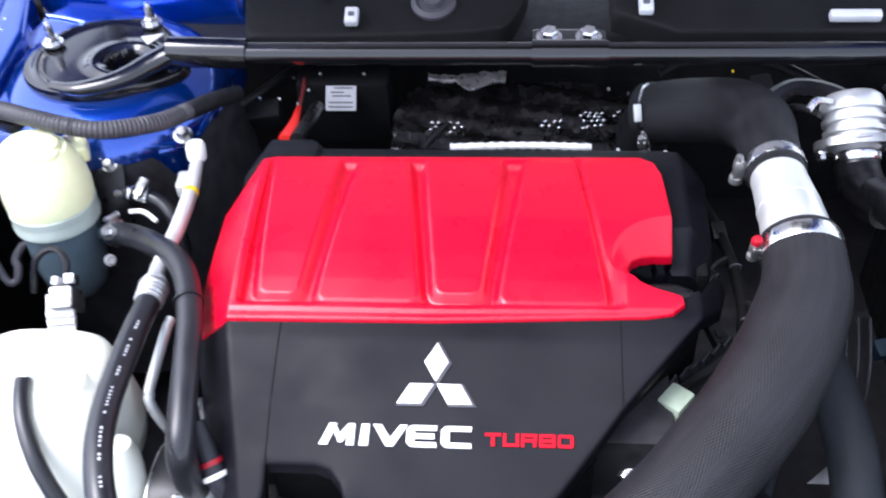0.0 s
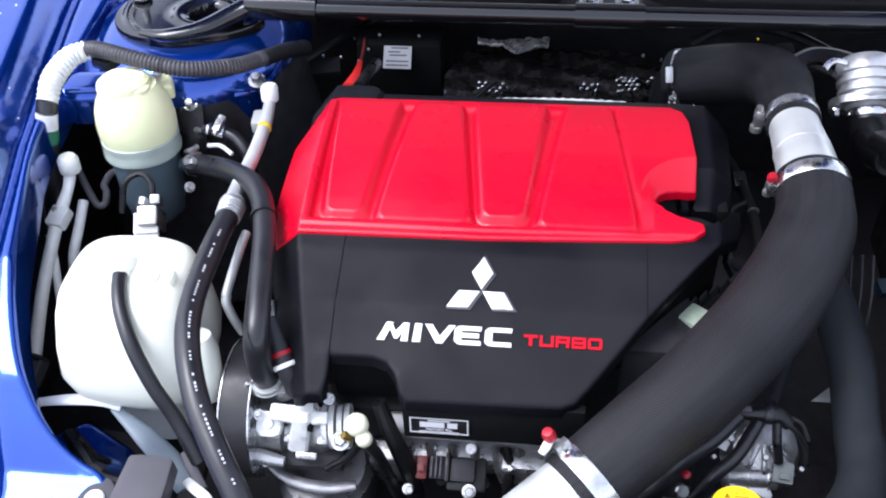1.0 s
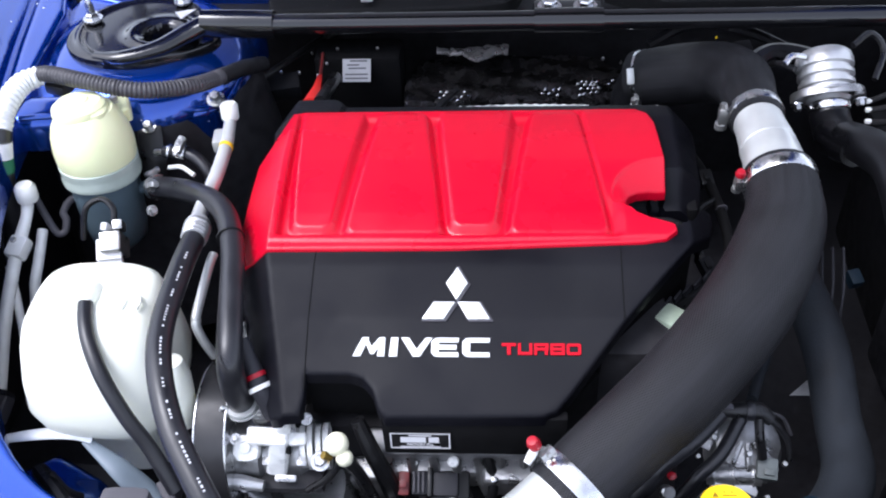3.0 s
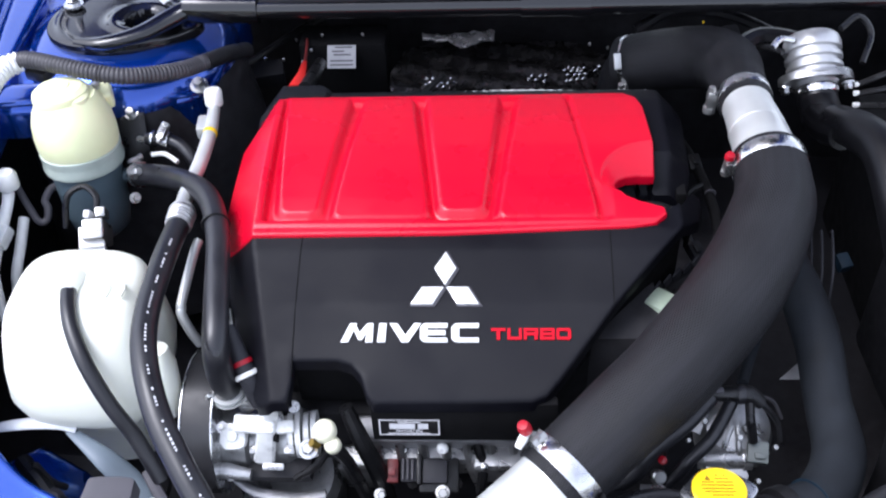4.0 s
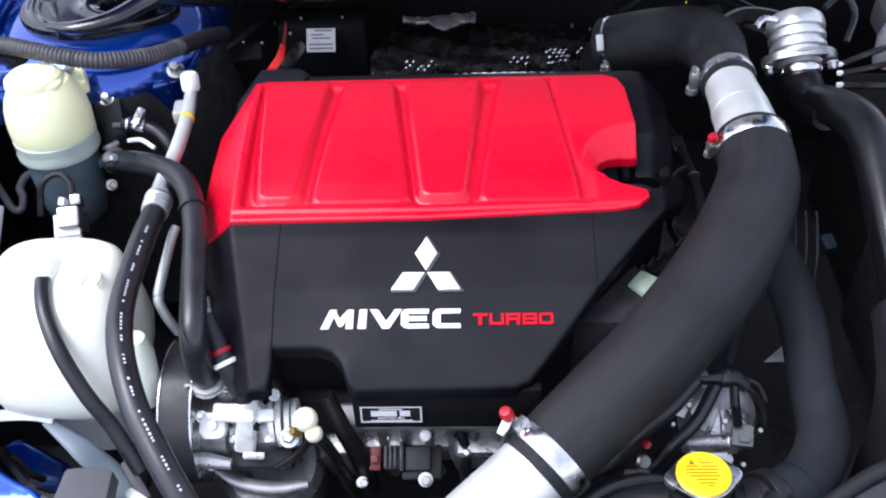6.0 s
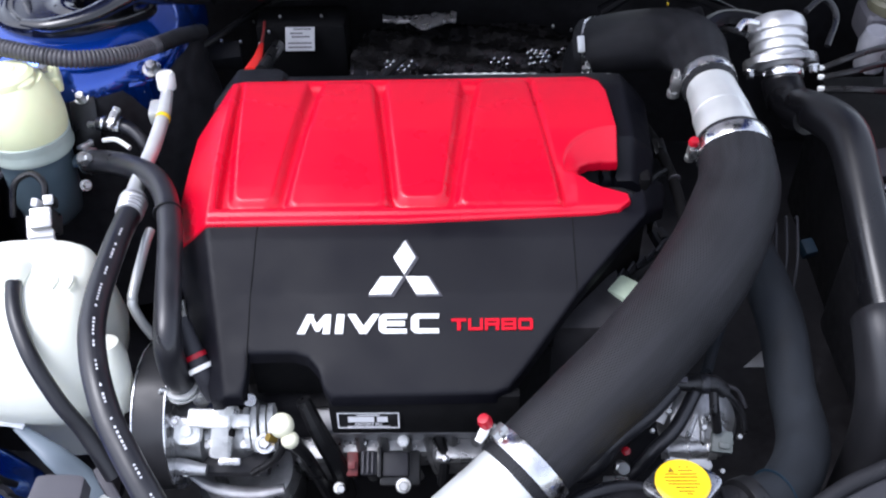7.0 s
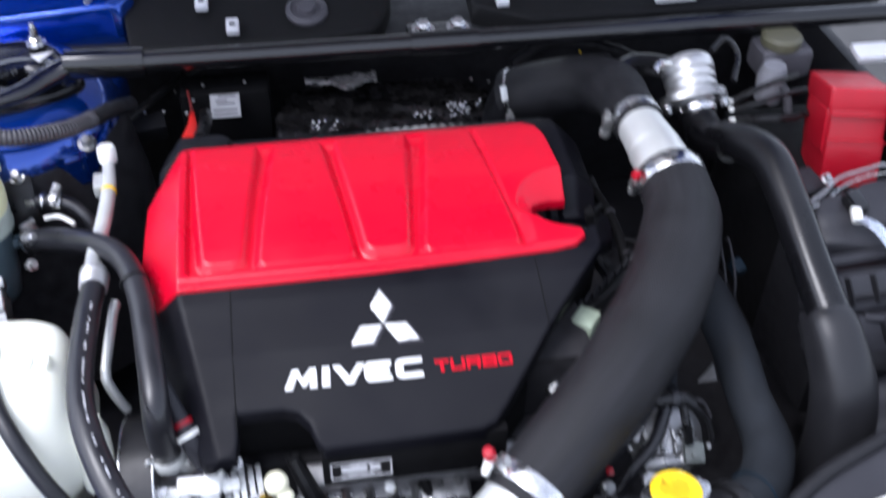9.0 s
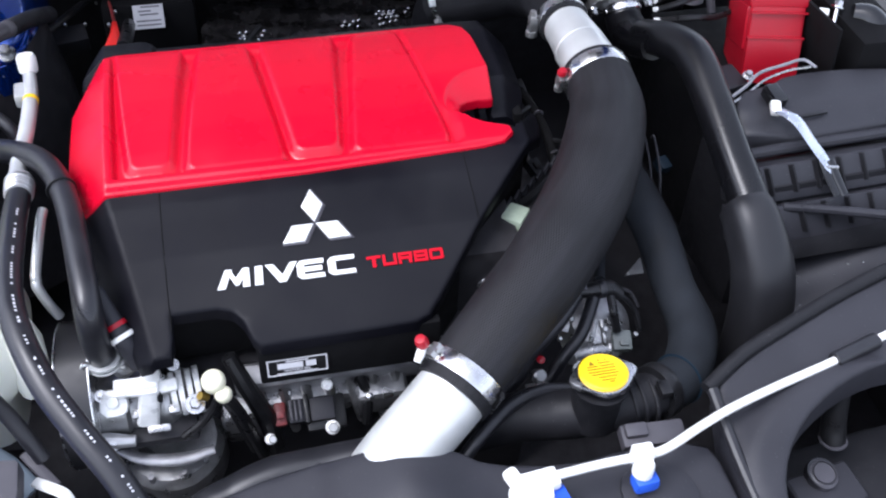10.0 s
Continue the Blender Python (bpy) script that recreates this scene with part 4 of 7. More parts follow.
# ---- charge pipe: knitted rubber hoses, aluminium pipes, clamps ----
LOW = [(0.103, 0.410, 0.798), (0.171, 0.467, 0.829), (0.228, 0.518, 0.848), (0.297, 0.602, 0.868), (0.340, 0.683, 0.887), (0.350, 0.728, 0.896), (0.349, 0.766, 0.902)]
pipe = thing("charge_pipe", "knitted black rubber charge hose joined by bare aluminium pipes", "hose", (0.25, 0.55, 0.78))
part("lower_hose", tube(LOW, [0.040, 0.0415, 0.044, 0.0465, 0.044, 0.040, 0.0385], 40, 12), "knit", pipe, "knitted black rubber hose", angle=60)
part("middle_pipe", tube([(0.350, 0.735, 0.896), (0.347, 0.79, 0.905), (0.343, 0.84, 0.908), (0.340, 0.895, 0.907)], [0.0365, 0.0325, 0.0285, 0.0280], 40, 8), "alu", pipe, "bare aluminium pipe", angle=60)
part("weld_bead", ring((0.3455, 0.805, 0.9062), (-0.05, 1, 0.06), 0.0310, 0.004, 0.0010), "alu", pipe)
part("upper_hose", tube([(0.342, 0.850, 0.908), (0.342, 0.905, 0.905), (0.343, 0.960, 0.893), (0.328, 1.018, 0.868), (0.286, 1.066, 0.835), (0.234, 1.098, 0.806)], [0.0295, 0.0315, 0.037, 0.0400, 0.041, 0.040], 40, 10), "knit", pipe, "knitted black rubber elbow hose", angle=60)
part("lower_pipe", tube([(0.157, 0.452, 0.820), (0.112, 0.417, 0.802), (0.079, 0.396, 0.782), (0.037, 0.377, 0.744), (0.007, 0.362, 0.704)], 0.0365, 40, 8), "alu", pipe, "bare aluminium pipe", angle=60)
low_clamp = clamp(pipe, (0.117, 0.4215, 0.8045), (0.068, 0.057, 0.031), 0.0412, (-0.75, 0.3, 0.85), 0.018, "", 0.55)
part("screw_tip", lathe([(0.0035, -0.006), (0.0062, -0.004), (0.0066, 0.002), (0.0050, 0.0065), (0, 0.0075)], (0.0785, 0.435, 0.852), (-0.35, -0.1, 1), 16), "red_box", low_clamp, "red plastic screw tip")
part("screw_end", tube([(0.0800, 0.436, 0.846), (0.0765, 0.431, 0.840), (0.0720, 0.425, 0.836)], [0.0042, 0.0046, 0.0035], 12, 3), "cap_white", low_clamp, "bright screw end")
clamp(pipe, (0.3495, 0.752, 0.9005), (-0.03, 1, 0.18), 0.0392, (-1, -0.1, 0.0), 0.016, "red_box", 0.75)
clamp(pipe, (0.342, 0.868, 0.907), (-0.02, 1, -0.03), 0.0305, (-1, 0, 0.0), 0.014)
clamp(pipe, (0.240, 1.095, 0.808), (-0.93, 0.30, -0.20), 0.0405, (-0.2, -0.9, -0.3), 0.013)
part("clamp_plate", block((0.219, 1.062, 0.835), (0.010, 0.006, 0.022), 0.002, (-35, 0, 8)), "alu", pipe, "bright clamp plate")
part("turbo_pipe", tube([(0.246, 1.092, 0.810), (0.236, 1.108, 0.775), (0.232, 1.118, 0.70)], 0.034, 24, 6), "matt_black", pipe)

# ---- blow-off valve ----
bov = thing("blow_off_valve", "silver turned aluminium blow-off valve beside the charge pipe", "valve", (0.447, 0.95, 0.86))
vb, va = Vector((0.4435, 0.931, 0.884)), Vector((-0.05, 0.80, 0.60)).normalized()
part("body", lathe([(0.022, -0.004), (0.033, 0.006), (0.0285, 0.008), (0.0285, 0.014), (0.0335, 0.0155), (0.0335, 0.0205), (0.0290, 0.022), (0.0290, 0.0265), (0.0340, 0.028), (0.0340, 0.033),
                    (0.0295, 0.0345), (0.0295, 0.039), (0.0345, 0.0405), (0.0345, 0.049), (0.0325, 0.056), (0.0270, 0.061), (0.0150, 0.0640), (0, 0.0645)], vb, va, 48), "turned", bov)
side = Vector((1, 0.0, 0.12))
side = (side - side.dot(va) * va).normalized()
valve_pose = Matrix.Translation(vb) @ Matrix((side, va.cross(side), va)).transposed().to_4x4()
part("flange", prism(rounded([(-0.044, -0.010), (-0.026, -0.031), (0.026, -0.031), (0.044, -0.010), (0.044, 0.012), (0.026, 0.030), (-0.026, 0.030), (-0.044, 0.012)], 2), 0.010, valve_pose, 0.002), "cast", bov, "cast aluminium flange")
for dx in (-0.037, 0.037):
    part("bolt", hex_bolt(valve_pose @ Vector((dx, 0.0, -0.002)), -va, 0.0055, 0.009), "steel", bov)
part("outlet_clamp", ring(vb - va * 0.011, va, 0.0240, 0.009, 0.0014), "steel", bov, "bright steel clamp")
part("nipple", tube([(0.412, 0.955, 0.93), (0.395, 0.95, 0.935), (0.385, 0.94, 0.93)], 0.004, 8), "steel", bov)

# ---- intake duct ----
duct = thing("intake_duct", "smooth black plastic intake duct running down to the airbox", "duct", (0.46, 0.62, 0.62))
part("neck", tube([(0.4437, 0.927, 0.881), (0.4447, 0.908, 0.868), (0.446, 0.872, 0.868), (0.448, 0.820, 0.888)], [0.0235, 0.0240, 0.0240, 0.017], 24, 8), "duct", duct, angle=60)
part("body", tube([(0.448, 0.855, 0.882), (0.458, 0.805, 0.905), (0.468, 0.757, 0.914), (0.468, 0.695, 0.900), (0.467, 0.620, 0.874), (0.469, 0.548, 0.846), (0.471, 0.535, 0.840)],
                  [0.020, 0.0215, 0.0215, 0.0205, 0.0205, 0.0215, 0.022], 32, 10, square=0.8), "duct", duct, angle=60)
part("outer_sleeve", tube([(0.462, 0.562, 0.850), (0.464, 0.538, 0.841), (0.471, 0.505, 0.80), (0.476, 0.490, 0.73), (0.476, 0.488, 0.62)], [0.0265, 0.0290, 0.0315, 0.0325, 0.032], 32, 8, square=0.75), "sleeve", duct, "dull black rubber sleeve", angle=60)

# ---- airbox ----
airbox = thing("airbox", "black ribbed plastic airbox with a bright wire latch", "airbox", (0.66, 0.68, 0.62))


def lid_height(x, y):
    z = interp(y, [0.60, 0.66, 0.672, 0.70, 0.78], [0.838, 0.848, 0.852, 0.861, 0.870]) - 0.03 * step_up(abs(x - 0.64), 0.10, 0.2)
    return z + 0.004 * step_up(y, 0.700, 0.706)


part("lid", relief(rounded([(0.508, 0.660), (0.78, 0.675), (0.78, 0.745), (0.735, 0.752), (0.67, 0.760), (0.60, 0.758), (0.575, 0.745), (0.52, 0.735)], 1), lid_height, 0.02, 0.008, 0.004), "airbox", airbox)
part("lid_rim", tube([(0.500, 0.656, 0.838), (0.60, 0.662, 0.839), (0.78, 0.672, 0.838)], 0.007, 10, 4), "airbox", airbox)
part("upper_step", block((0.64, 0.648, 0.808), (0.30, 0.05, 0.045), 0.004, (-30, 0, 3)), "airbox", airbox)
part("lower_step", block((0.64, 0.620, 0.768), (0.30, 0.05, 0.045), 0.004, (-30, 0, 3)), "airbox", airbox)
part("body", block((0.64, 0.69, 0.72), (0.27, 0.14, 0.20), 0.012, (0, 0, 3)), "matt_black", airbox)
for k in range(8):
    part("rib", block((0.520 + 0.031 * k, 0.634 + 0.002 * k, 0.815), (0.0034, 0.044, 0.034), 0.001, (-32, 0, 26)), "matt_black", airbox)
    part("rib", block((0.530 + 0.031 * k, 0.606 + 0.002 * k, 0.775), (0.0034, 0.044, 0.034), 0.001, (-32, 0, 26)), "matt_black", airbox)
part("front_lip", tube([(0.545, 0.607, 0.795), (0.579, 0.598, 0.795), (0.623, 0.584, 0.795), (0.685, 0.563, 0.795)], 0.006, 10, 4), "airbox", airbox)
part("lower_face", block((0.66, 0.602, 0.755), (0.24, 0.030, 0.055), 0.004, (-35, 0, 2)), "matt_black", airbox)
latch = part("latch", tube([(0.554, 0.684, 0.877), (0.562, 0.668, 0.879), (0.571, 0.657, 0.872), (0.586, 0.643, 0.853), (0.597, 0.628, 0.840), (0.604, 0.620, 0.831)], [0.0075, 0.0085, 0.0090, 0.0088, 0.0085, 0.0080], 10, 8, flat=0.16), "latch_steel", airbox, "bright steel latch strap")
part("latch_hook", block((0.553, 0.690, 0.876), (0.012, 0.018, 0.010), 0.003, (15, 0, -15)), "cap_white", latch)
for dx in (-0.005, 0.005):
    part("latch_foot", tube([(0.598 + dx, 0.629, 0.840), (0.603 + dx, 0.614, 0.826), (0.609 + dx, 0.596, 0.812)], [0.0055, 0.0060, 0.0050], 8, 4, flat=0.6), "gloss_black", latch, "black wire foot")
part("latch_pin", tube([(0.594, 0.622, 0.836), (0.611, 0.621, 0.834)], 0.0024, 8, 2), "steel", latch)
part("latch_seat", block((0.562, 0.712, 0.876), (0.020, 0.030, 0.018), 0.005, (10, 0, 8), None, 3), "gloss_black", airbox)
part("groove", block((0.598, 0.686, 0.8625), (0.05, 0.004, 0.003), 0.001, (8, 0, 6)), "black", airbox)

trough = thing("inner_trough", "black plastic trough below the airbox, beaded with water", "panel", (0.62, 0.53, 0.60))
part("sheet", relief(rounded([(0.50, 0.46), (0.60, 0.478), (0.78, 0.52), (0.78, 0.60), (0.56, 0.605), (0.515, 0.58)], 1), lambda x, y: 0.705 + 0.04 * step_up(x, 0.5, 0.75) - 0.03 * math.exp(-((y - 0.53) / 0.03) ** 2), 0.08, 0.010, 0.004), "airbox", trough)
drops = bmesh.new()
for k in range(26):
    dx, dy = random.uniform(0.55, 0.72), random.uniform(0.50, 0.58)
    z0 = 0.705 + 0.04 * step_up(dx, 0.5, 0.75) - 0.03 * math.exp(-((dy - 0.53) / 0.03) ** 2)
    r = random.uniform(0.0008, 0.002)
    lathe([(0, -0.001), (r, 0.0), (r * 0.8, r * 0.5), (0, r * 0.75)], (dx, dy, z0), n=8, bm=drops)
tagged(part("water_drop", drops, "steel", trough, "beads of water"), kind="stuff")

# ---- radiator hose, filler neck and cap ----
rad = thing("radiator_hose", "dull grey-black rubber radiator hose bending to the filler neck", "hose", (0.38, 0.52, 0.68))
part("hose", tube([(0.370, 0.735, 0.80), (0.386, 0.690, 0.785), (0.401, 0.630, 0.760), (0.399, 0.555, 0.742), (0.394, 0.485, 0.740), (0.360, 0.430, 0.745), (0.318, 0.408, 0.752)], [0.0235, 0.0245, 0.0250, 0.0240, 0.0265, 0.0265, 0.0265], 28, 10), "grey_rubber", rad, angle=60)
part("paint_mark", ring((0.352, 0.4235, 0.7465), (-0.82, -0.52, 0.16), 0.0282, 0.0012, 0.0004), "teal", rad, "teal paint line")
part("clip", ring((0.322, 0.409, 0.7515), (-0.9, -0.42, 0.15), 0.0275, 0.014, 0.0022), "black", rad, "black spring clip")
part("clip_ear", block((0.318, 0.392, 0.777), (0.012, 0.018, 0.010), 0.002), "black", rad)
neck = thing("filler_neck", "black plastic radiator filler neck and lower hose stub", "pipe", (0.25, 0.40, 0.69))
part("tube", tube([(0.325, 0.410, 0.750), (0.285, 0.405, 0.745), (0.235, 0.410, 0.735), (0.18, 0.425, 0.722), (0.12, 0.432, 0.705), (0.06, 0.44, 0.69)], [0.024, 0.025, 0.026, 0.026, 0.027, 0.027], 24, 8), "matt_black", neck, angle=60)
part("lower_stub", tube([(-0.183, 0.390, 0.61), (-0.153, 0.405, 0.665), (-0.114, 0.417, 0.677), (-0.073, 0.427, 0.682), (-0.020, 0.430, 0.682), (0.033, 0.430, 0.685), (0.087, 0.436, 0.692)], [0.021, 0.021, 0.021, 0.022, 0.022, 0.023, 0.024], 24, 8), "rubber", neck, "black rubber lower hose", angle=60)
part("stem", lathe([(0.026, 0.735), (0.024, 0.775), (0.027, 0.783), (0.029, 0.792), (0, 0.792)], (0.252, 0.402, 0), n=28), "matt_black", neck)
for bx in (0.290, 0.300, 0.312):
    part("rib", ring((bx, 0.405, 0.747), (1, 0.05, 0.1), 0.025, 0.004, 0.002), "matt_black", neck)
capm = Matrix.Translation((0.2540, 0.403, 0.797)) @ Matrix.Rotation(radians(-6), 4, "X")
ears = [(math.cos(radians(a)) * (0.0272 + 0.0085 * max(0, math.cos(radians(a - 8))) ** 10 + 0.0085 * max(0, -math.cos(radians(a - 8))) ** 10),
         math.sin(radians(a)) * 0.0275) for a in range(0, 360, 6)]
cap = part("radiator_cap", prism(ears, 0.006, capm, 0.002), "steel", neck, "steel-rimmed pressure cap with two ears")
part("cap_disc", lathe([(0.0246, 0.0), (0.0246, 0.0085), (0.0232, 0.0098), (0, 0.0100)], capm.translation, capm.to_3x3() @ Vector((0, 0, 1)), 40), "yellow", cap, "yellow enamel disc")
tri = capm @ Matrix.Translation((-0.0095, 0.011, 0.0101))
part("warning_triangle", prism([(-0.0028, -0.0024), (0.0028, -0.0024), (0, 0.0032)], 0.0003, tri), "brown_ink", cap)
for y0, x0, x1 in ((0.0145, -0.002, 0.000), (0.0145, 0.005, 0.007), (0.0105, -0.003, 0.010), (0.0065, -0.015, -0.004), (0.0065, -0.002, 0.013), (0.0030, -0.016, 0.013), (-0.0010, -0.016, 0.012), (-0.0045, -0.014, 0.014), (-0.0085, -0.008, 0.011), (-0.0125, -0.006, 0.008), (-0.0155, 0.001, 0.006)):
    part("print_bar", prism([(x0, y0 - 0.0005), (x1, y0 - 0.0005), (x1, y0 + 0.0005), (x0, y0 + 0.0005)], 0.0003, capm @ Matrix.Translation((0, 0, 0.0100))), "brown_ink", cap)

# ---- alternator side castings and small hoses below the charge pipe ----
therm = thing("thermostat_housing", "bare cast aluminium thermostat housing with wiring", "housing", (0.30, 0.53, 0.64))
part("body", lathe([(0.030, 0.0), (0.038, 0.02), (0.040, 0.045), (0.034, 0.062), (0.020, 0.070), (0, 0.072)], (0.302, 0.552, 0.668), (0.05, -0.25, 0.9), 32), "cast", therm, "smooth cast aluminium dome")
for k in range(5):
    a5 = radians(-150 + 30 * k)
    part("dome_rib", tube([(0.302 + 0.012 * math.cos(a5), 0.535 + 0.010 * math.sin(a5), 0.738), (0.302 + 0.030 * math.cos(a5), 0.535 + 0.030 * math.sin(a5), 0.724), (0.302 + 0.040 * math.cos(a5), 0.538 + 0.040 * math.sin(a5), 0.700)], 0.003, 8, 4), "cast", therm)
part("outlet", tube([(0.262, 0.508, 0.706), (0.285, 0.505, 0.709), (0.316, 0.505, 0.710)], [0.011, 0.012, 0.012], 16, 6), "cast", therm, "ribbed cast outlet")
for k in range(3):
    part("outlet_rib", ring((0.268 + 0.020 * k, 0.507 - 0.001 * k, 0.7065 + 0.0015 * k), (1, -0.05, 0.1), 0.0115, 0.003, 0.0025, 20), "cast", therm)
part("flange", prism(rounded([(-0.028, -0.010), (0.028, -0.010), (0.020, 0.012), (-0.020, 0.012)], 2), 0.006, Matrix.Translation((0.287, 0.492, 0.700)) @ Matrix.Rotation(radians(30), 4, "X"), 0.0015), "turned", therm)
part("plate", block((0.262, 0.545, 0.735), (0.026, 0.040, 0.005), 0.001, (30, 0, -30)), "turned", therm, "thin bright steel plate")
part("connector", block((0.320, 0.503, 0.722), (0.021, 0.022, 0.018), 0.002, (28, 0, -8)), "green_grey", therm, "grey-green wiring connector")
part("connector_lock", block((0.320, 0.494, 0.730), (0.010, 0.006, 0.004), 0.001, (28, 0, -8)), "green_grey", therm)
part("lead", tube([(0.309, 0.528, 0.772), (0.309, 0.514, 0.762), (0.314, 0.506, 0.738)], 0.0050, 10, 6), "black", therm, "black lead into the connector")
part("lead", tube([(0.318, 0.534, 0.770), (0.332, 0.528, 0.758), (0.342, 0.522, 0.742), (0.345, 0.512, 0.725)], 0.0032, 8, 6), "black", therm)
part("lead", tube([(0.322, 0.538, 0.772), (0.336, 0.536, 0.764), (0.346, 0.530, 0.745)], 0.0020, 8, 6), "deep", therm)
for bx, by, bz, br in ((0.301, 0.512, 0.735, 0.0046), (0.341, 0.515, 0.715, 0.0042), (0.317, 0.477, 0.710, 0.0040), (0.268, 0.530, 0.738, 0.0045), (0.250, 0.512, 0.730, 0.0035)):
    part("bolt", hex_bolt((bx, by, bz), (0, -0.5, 0.85), br * 0.75, 0.008, washer=False), "zinc", therm)
part("bracket", prism([(-0.012, -0.008), (0.012, -0.008), (0.012, 0.012)], 0.003, Matrix.Translation((0.383, 0.629, 0.700)) @ Matrix.Rotation(radians(30), 4, "X")), "turned", therm)
bar = thing("hose_manifold", "black moulded manifold joining the thin hoses", "manifold", (0.29, 0.535, 0.70))
part("pipe", tube([(0.258, 0.538, 0.775), (0.285, 0.536, 0.777), (0.308, 0.535, 0.777), (0.322, 0.529, 0.770)], [0.0065, 0.0085, 0.0095, 0.0065], 14, 6), "black", bar)
part("collar", ring((0.300, 0.5355, 0.777), (1, 0, 0), 0.0088, 0.008, 0.0016, 20), "rubber", bar)
part("clip", block((0.272, 0.534, 0.785), (0.020, 0.006, 0.004), 0.001, (20, 0, 0)), "grey_plastic", bar)
hose_a = thing("heater_hose", "thin black rubber hoses looping under the charge pipe", "hose", (0.2, 0.49, 0.70), group="thin hoses")
part("hose", tube([(0.270, 0.533, 0.775), (0.243, 0.507, 0.765), (0.208, 0.487, 0.745), (0.190, 0.475, 0.720), (0.150, 0.462, 0.700), (0.10, 0.455, 0.68)], 0.0088, 14, 8), "rubber", hose_a)
hose_b = thing("heater_hose", "thin black rubber hoses looping under the charge pipe", "hose", (0.22, 0.48, 0.68), group="thin hoses")
part("hose", tube([(0.293, 0.534, 0.770), (0.269, 0.498, 0.755), (0.247, 0.482, 0.740), (0.232, 0.474, 0.720), (0.19, 0.455, 0.69)], 0.0072, 14, 8), "rubber", hose_b)
part("red_cap", lathe([(0.004, 0), (0.0045, 0.008), (0, 0.010)], (0.222, 0.486, 0.732), (-0.3, -0.5, 0.8), 12), "red_box", hose_b)
part("end_fitting", lathe([(0.0075, 0), (0.0075, 0.010), (0.006, 0.012), (0, 0.012)], (0.214, 0.474, 0.722), (0.2, -0.6, 0.7), 14), "zinc", hose_b)
hose_c = thing("heater_hose", "thin black rubber hoses looping under the charge pipe", "hose", (0.18, 0.42, 0.70), group="thin hoses")
part("hose", tube([(0.105, 0.372, 0.735), (0.131, 0.392, 0.748), (0.170, 0.421, 0.752), (0.206, 0.433, 0.750), (0.243, 0.433, 0.742)], 0.0072, 14, 8), "rubber", hose_c)
part("end_fitting", tube([(0.196, 0.452, 0.728), (0.208, 0.450, 0.731), (0.218, 0.447, 0.733)], 0.0070, 14, 3), "zinc", hose_c, "bright pipe end")
breather = thing("vent_tube", "thin black vent tube below the radiator hose", "hose", (0.33, 0.61, 0.66))
part("tube", tube([(0.349, 0.657, 0.745), (0.327, 0.607, 0.750), (0.308, 0.559, 0.765)], 0.0058, 12, 6), "grey_rubber", breather)
part("clip", block((0.350, 0.662, 0.748), (0.007, 0.006, 0.006), 0.0015), "steel", breather)
coil = thing("wiring_connector", "pale green wiring connector beside the engine cover", "connector", (0.225, 0.635, 0.74))
part("body", block((0.231, 0.646, 0.790), (0.026, 0.030, 0.026), 0.004, (0, 0, -38)), "green", coil)
part("latch", block((0.212, 0.620, 0.785), (0.022, 0.008, 0.008), 0.001, (0, 0, -38)), "cap_white", coil)
part("terminal", tube([(0.205, 0.622, 0.765), (0.192, 0.60, 0.758), (0.180, 0.585, 0.75)], 0.007, 10, 5), "cast", coil)
rail = thing("ribbed_bracket", "dark ribbed bracket between cover and hose", "bracket", (0.26, 0.70, 0.70))
for k in range(9):
    part("rib", block((0.232 + 0.012 * k, 0.672 + 0.0105 * k, 0.79), (0.003, 0.014, 0.02), 0.001, (20, 0, -40)), "panel", rail)
part("bar", tube([(0.215, 0.66, 0.775), (0.28, 0.71, 0.78), (0.33, 0.76, 0.78)], 0.010, 10, 5), "black", rail)

wires = thing("injector_loom", "black taped wiring loom with small clips beside the cover", "wiring", (0.31, 0.80, 0.68))
part("trunk", tube([(0.262, 0.985, 0.80), (0.292, 0.93, 0.795), (0.312, 0.86, 0.785), (0.318, 0.79, 0.775), (0.306, 0.725, 0.765), (0.285, 0.67, 0.75)], 0.0065, 12, 8), "deep_black", wires, "taped main loom")
part("branch", tube([(0.312, 0.86, 0.785), (0.288, 0.835, 0.79), (0.278, 0.80, 0.78), (0.284, 0.765, 0.77)], 0.0045, 8, 8), "black", wires)
part("branch", tube([(0.318, 0.80, 0.776), (0.336, 0.775, 0.785), (0.338, 0.745, 0.78), (0.326, 0.715, 0.765)], 0.0038, 8, 8), "black", wires)
for cx, cy, cz, tn, mt in ((0.287, 0.752, 0.772, 25, "panel"), (0.329, 0.703, 0.762, -20, "panel"), (0.303, 0.895, 0.790, 10, "black"), (0.283, 0.815, 0.792, -35, "black")):
    plug2 = part("connector", block((cx, cy, cz), (0.016, 0.022, 0.014), 0.002, (20, 0, tn)), mt, wires)
    part("lock_tab", block((cx, cy - 0.004, cz + 0.009), (0.006, 0.010, 0.003), 0.001, (20, 0, tn)), "black", plug2)
for cx, cy, cz in ((0.316, 0.842, 0.795), (0.319, 0.772, 0.784), (0.299, 0.702, 0.770)):
    part("cable_tie", ring((cx, cy, cz - 0.010), (-0.1, 1, 0.1), 0.0066, 0.002, 0.0008, 16), "grey_plastic", wires, "grey cable tie")
for cx, cy, cz in ((0.270, 0.870, 0.785), (0.296, 0.742, 0.752), (0.268, 0.945, 0.80)):
    part("bolt", hex_bolt((cx, cy, cz), (0, -0.5, 0.8), 0.0035, 0.006, washer=False), "zinc", wires)

# ---- front: radiator cover, splash panel, bonnet stay ----
front = thing("radiator_cover", "black plastic radiator cover panel across the front", "panel", (0.1, 0.28, 0.68))


